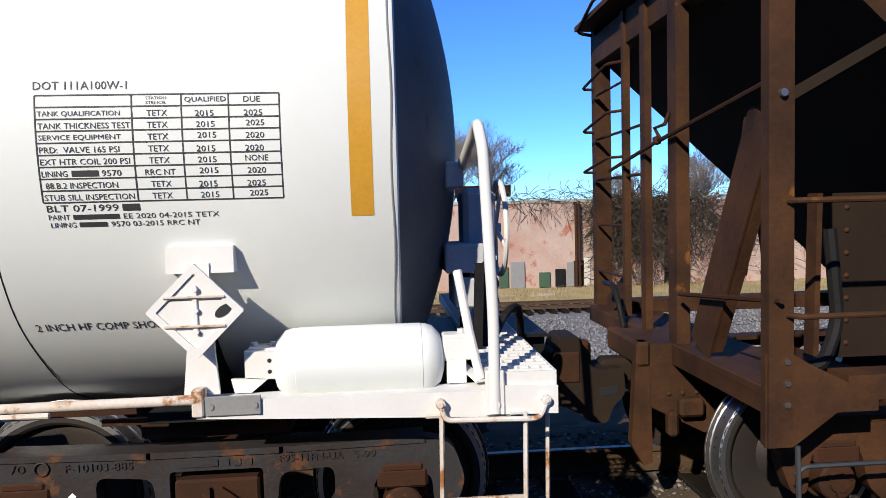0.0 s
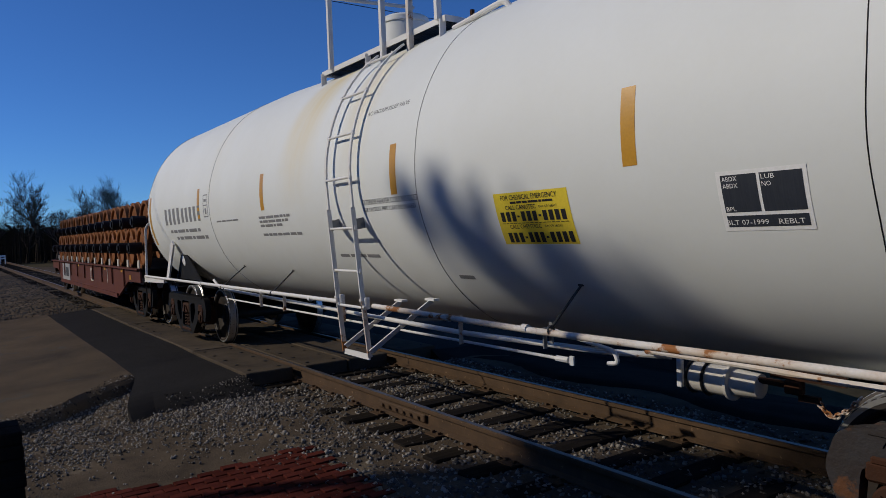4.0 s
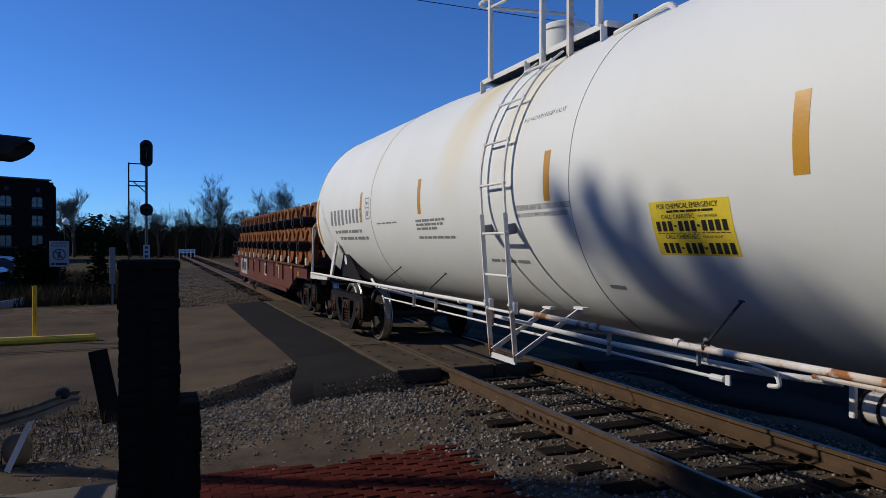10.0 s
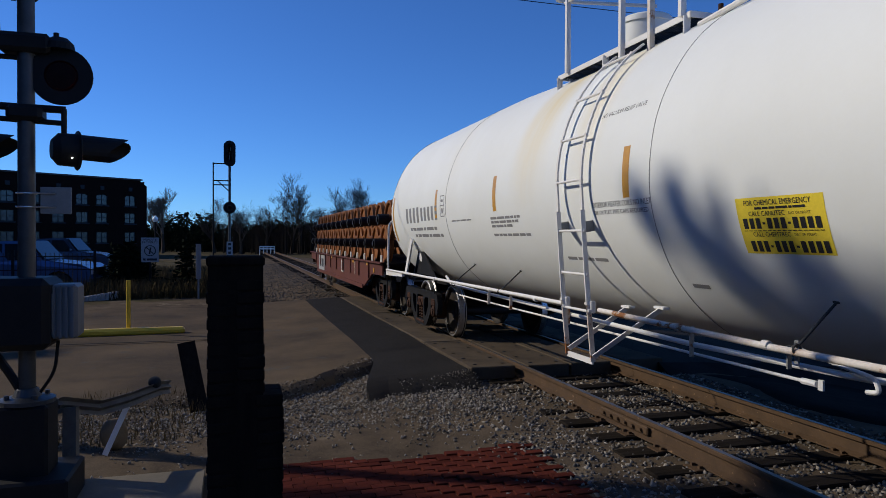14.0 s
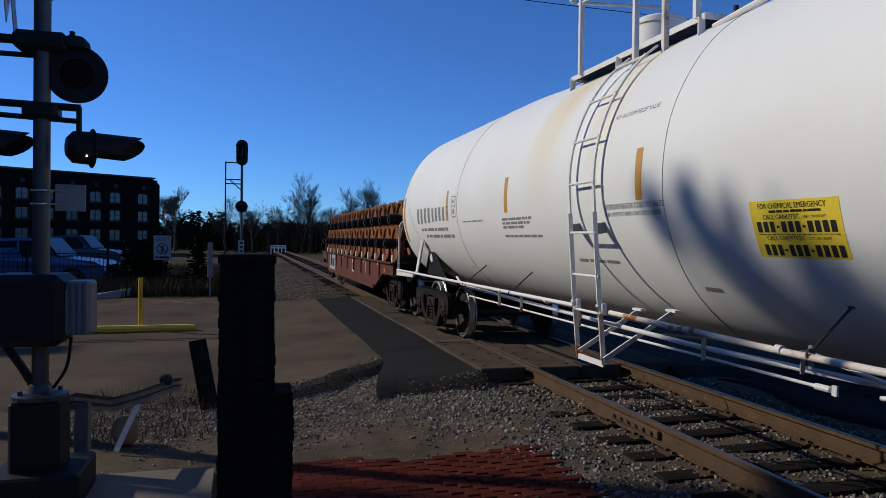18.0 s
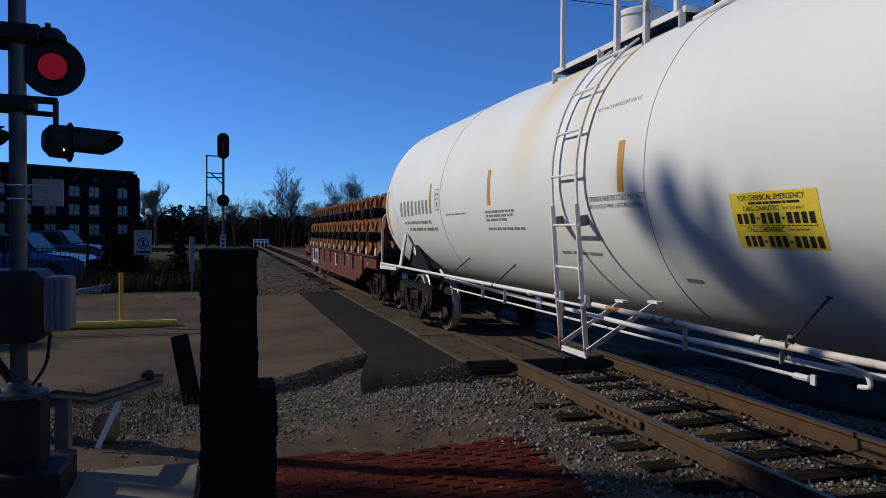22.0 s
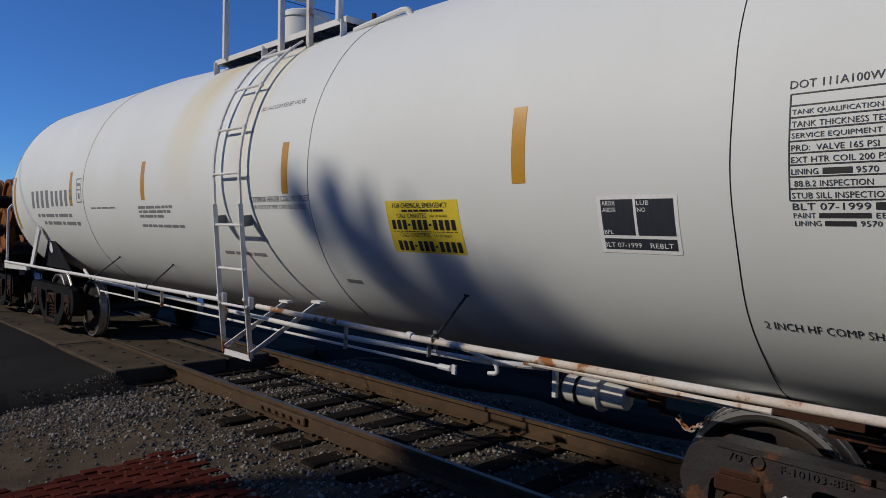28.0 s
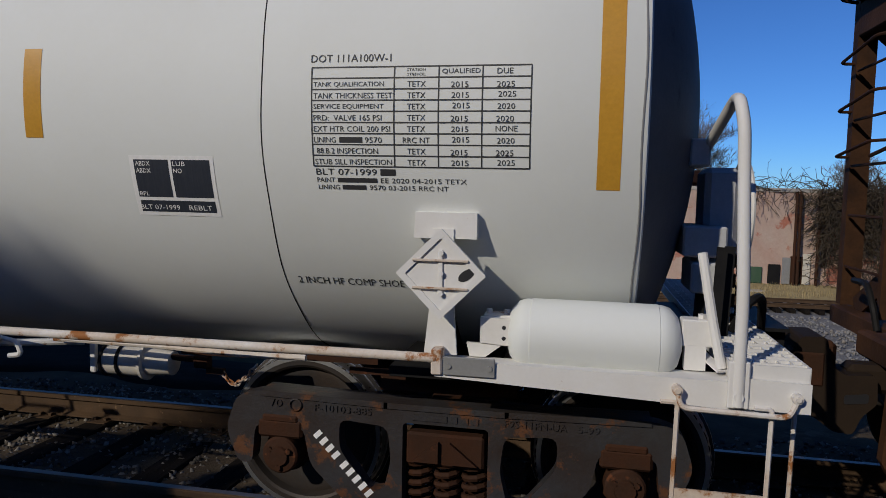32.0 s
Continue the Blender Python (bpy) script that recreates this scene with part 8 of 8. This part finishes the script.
def vines(name, n, place, seed):
    r = random.Random(seed)
    vs, fs = [], []
    for _ in range(n):
        p = Vector(place(r))
        d = Vector((r.uniform(-1, 1), r.uniform(-0.5, 0.2), r.uniform(-1, 0.5))).normalized()
        q = r.uniform(0.003, 0.007)
        for i in range(4):
            d = (d + Vector((r.uniform(-1, 1), r.uniform(-0.4, 0.4), r.uniform(-1, 0.7))) * 0.6).normalized()
            e = p + d * r.uniform(0.06, 0.2)
            x_ = d.orthogonal().normalized() * q
            y_ = d.cross(x_).normalized() * q
            o = len(vs)
            vs += [p + x_, p - x_ * 0.5 + y_, p - x_ * 0.5 - y_, e + x_, e - x_ * 0.5 + y_, e - x_ * 0.5 - y_]
            fs += [(o, o + 1, o + 4, o + 3), (o + 1, o + 2, o + 5, o + 4), (o + 2, o, o + 3, o + 5)]
            p = e
    me = bpy.data.meshes.new(name)
    me.from_pydata([tuple(v) for v in vs], [], fs)
    me.materials.append(M["dead_vine"])
    return tagged(new(name, me), "tangle of dead leafless vines over the wall", "vines", kind="stuff")


def vine_place(r):
    if r.random() < 0.2:
        return (r.uniform(6.0, 14), WY - 0.05 + r.uniform(-0.1, 0.3), r.uniform(1.5, 1.85))
    return (7.75 + abs(r.gauss(0, 1.6)), WY - r.uniform(0.02, 0.3), 1.75 - abs(r.gauss(0, 0.8)))


vines("dead_vines", 3000, vine_place, 5)
for ob in list(scene.objects):
    if ob.parent is None and ob.name.split(".")[0] in ("ruined_wall", "brick_pier", "dead_vines", "far_verge_grass", "back_woods"):
        set_back(ob)
    elif ob.parent is None and ob.name.split(".")[0] == "tree" and ob.location.y > 22:
        set_back(ob)

# ---- overhead wire and pole ----
bm = bm_new()
wp = []
for k in range(25):
    t = k / 24
    wp.append((-16.5, -34 + 84 * t, 9.9 - 0.9 * math.sin(math.pi * t)))
tube(bm, wp, 0.012, 5)
wire = thing("overhead_wire", "thin black overhead wire on poles", "wire", pose(-16.5, -34, 0))
part("wire", bm, "black_steel", wire)
bm = bm_new()
rod(bm, (-16.5, -34, -0.4), (-16.5, -34, 10.2), 0.14, 10)
part("pole", bm, "bark", wire)
bm = bm_new()
rod(bm, (-16.5, 50, -0.4), (-16.5, 50, 10.2), 0.14, 10)
part("pole", bm, "bark", wire)

# ---- a wooden pole beside the road, behind the camera ----
upole = thing("wooden_pole", "weathered wooden pole standing beside the road", "pole", pose(-6.72, -10.0, -0.4))
bm = bm_new()
rod(bm, (-6.72, -10.0, -0.4), (-6.72, -10.0, 5.5), 0.13, 12, 0.10)
part("shaft", bm, "bark", upole)
bm = bm_new()
lathe(bm, [(0.0, 0.04), (0.07, 0.03), (0.105, 0.0)], 12, Matrix.Translation((-6.72, -10.0, 5.5)))
part("cap", bm, "galvanised", upole)

# ---- a tall tree behind the camera: its crown's shade falls on the tank ----
shade_tree = thing("tall_tree", "tall evergreen tree with a dense uneven crown behind the camera", "tree", pose(-12.0, -21.7, -0.4))
far_d = 26.0
top_c = Vector((-0.3, -1.45, 1.25)) + SUN_DIR * far_d
bm = bm_new()
rod(bm, (top_c.x, top_c.y, -0.4), (top_c.x, top_c.y, top_c.z - 1), 0.26, 10, 0.06)
part("trunk", bm, "bark", shade_tree)
r = random.Random(17)
vs, fs = [], []


def sprig(c, s):
    o = len(vs)
    d1 = Vector((r.uniform(-1, 1), r.uniform(-1, 1), r.uniform(-1, 1))).normalized()
    d2 = d1.orthogonal().normalized()
    vs.extend([c - d1 * s, c + d2 * s * 0.5, c + d1 * s, c - d2 * s * 0.5])
    fs.append((o, o + 1, o + 2, o + 3))


lobes = [(-1.80, 2.10, 0.10), (-1.65, 1.88, 0.15), (-1.30, 2.12, 0.11), (-1.22, 1.85, 0.17), (-0.95, 1.62, 0.18), (-0.85, 1.92, 0.10), (-0.62, 1.45, 0.15), (-0.30, 1.42, 0.13), (0.0, 1.40, 0.11), (0.28, 1.46, 0.14), (0.55, 1.38, 0.10)]
lobes += [(-0.15, 1.55, 0.18), (-0.38, 1.68, 0.15), (-0.6, 1.12, 0.08)]
lobes = [(a, -1.45, b, c) for a, b, c in lobes]
lobes += [(-1.2, -1.3, -0.25, 0.36), (-0.6, -1.6, -0.25, 0.5), (-0.9, -2.2, -0.25, 0.45), (-1.2, -2.35, -0.25, 0.3), (-0.2, -2.6, -0.25, 0.7), (-1.1, -3.2, -0.25, 0.35), (-0.6, -3.7, -0.25, 0.6), (0.3, -1.5, -0.25, 0.4), (-1.5, -3.95, -0.25, 0.4), (-2.1, -4.1, -0.25, 0.3), (-2.0, -3.6, -0.25, 0.3)]
lobes += [(0.6 + 0.9 * k, -1.95 - 0.75 * j - 0.15 * (k % 2), -0.25, 0.52) for k in range(7) for j in range(5)]
lobes += [(-0.5, -0.55, -0.25, 0.35), (-0.2, 0.1, -0.25, 0.4), (0.1, -0.9, -0.25, 0.4)]
for lx, ly, lz, lr in lobes:
    c0 = Vector((lx, ly, lz)) + SUN_DIR * far_d
    for _ in range(int((900 if lr > 0.2 else 520) * lr * lr / 0.12)):
        d = Vector((r.gauss(0, 1), r.gauss(0, 1), r.gauss(0, 1))) * lr * 0.55
        sprig(c0 + d, 0.075)
me = bpy.data.meshes.new("crown")
me.from_pydata([tuple(v) for v in vs], [], fs)
me.materials.append(M["evergreen"])
cr = new("crown", me)
cr.parent = shade_tree
cr.matrix_parent_inverse = shade_tree.matrix_basis.inverted()


# ---- flashing lamps ----
def motions():
    for k, (ob, base) in enumerate(lamps + lamps2):
        rows = []
        lit = None
        shift = 0.6 if k in (1, 2) else 0.0
        rows.append((0.0, base @ pose(0, 0, 0, 0, 0, 180)))
        t0 = 6.11 + shift
        while t0 > 1.4:
            t0 -= 1.2
        while t0 < 31.0:
            for dt, a in ((-0.06, 180), (-0.04, 120), (-0.02, 60), (0.0, 0), (0.54, 0), (0.56, -60), (0.58, -120), (0.60, -180)):
                t = t0 + dt
                if rows[-1][0] + 0.01 < t < 31.95:
                    rows.append((t, base @ pose(0, 0, 0, 0, 0, a)))
            t0 += 1.2
        rows.append((32.0, base @ pose(0, 0, 0, 0, 0, 180)))
        walk(ob, rows)


motions()
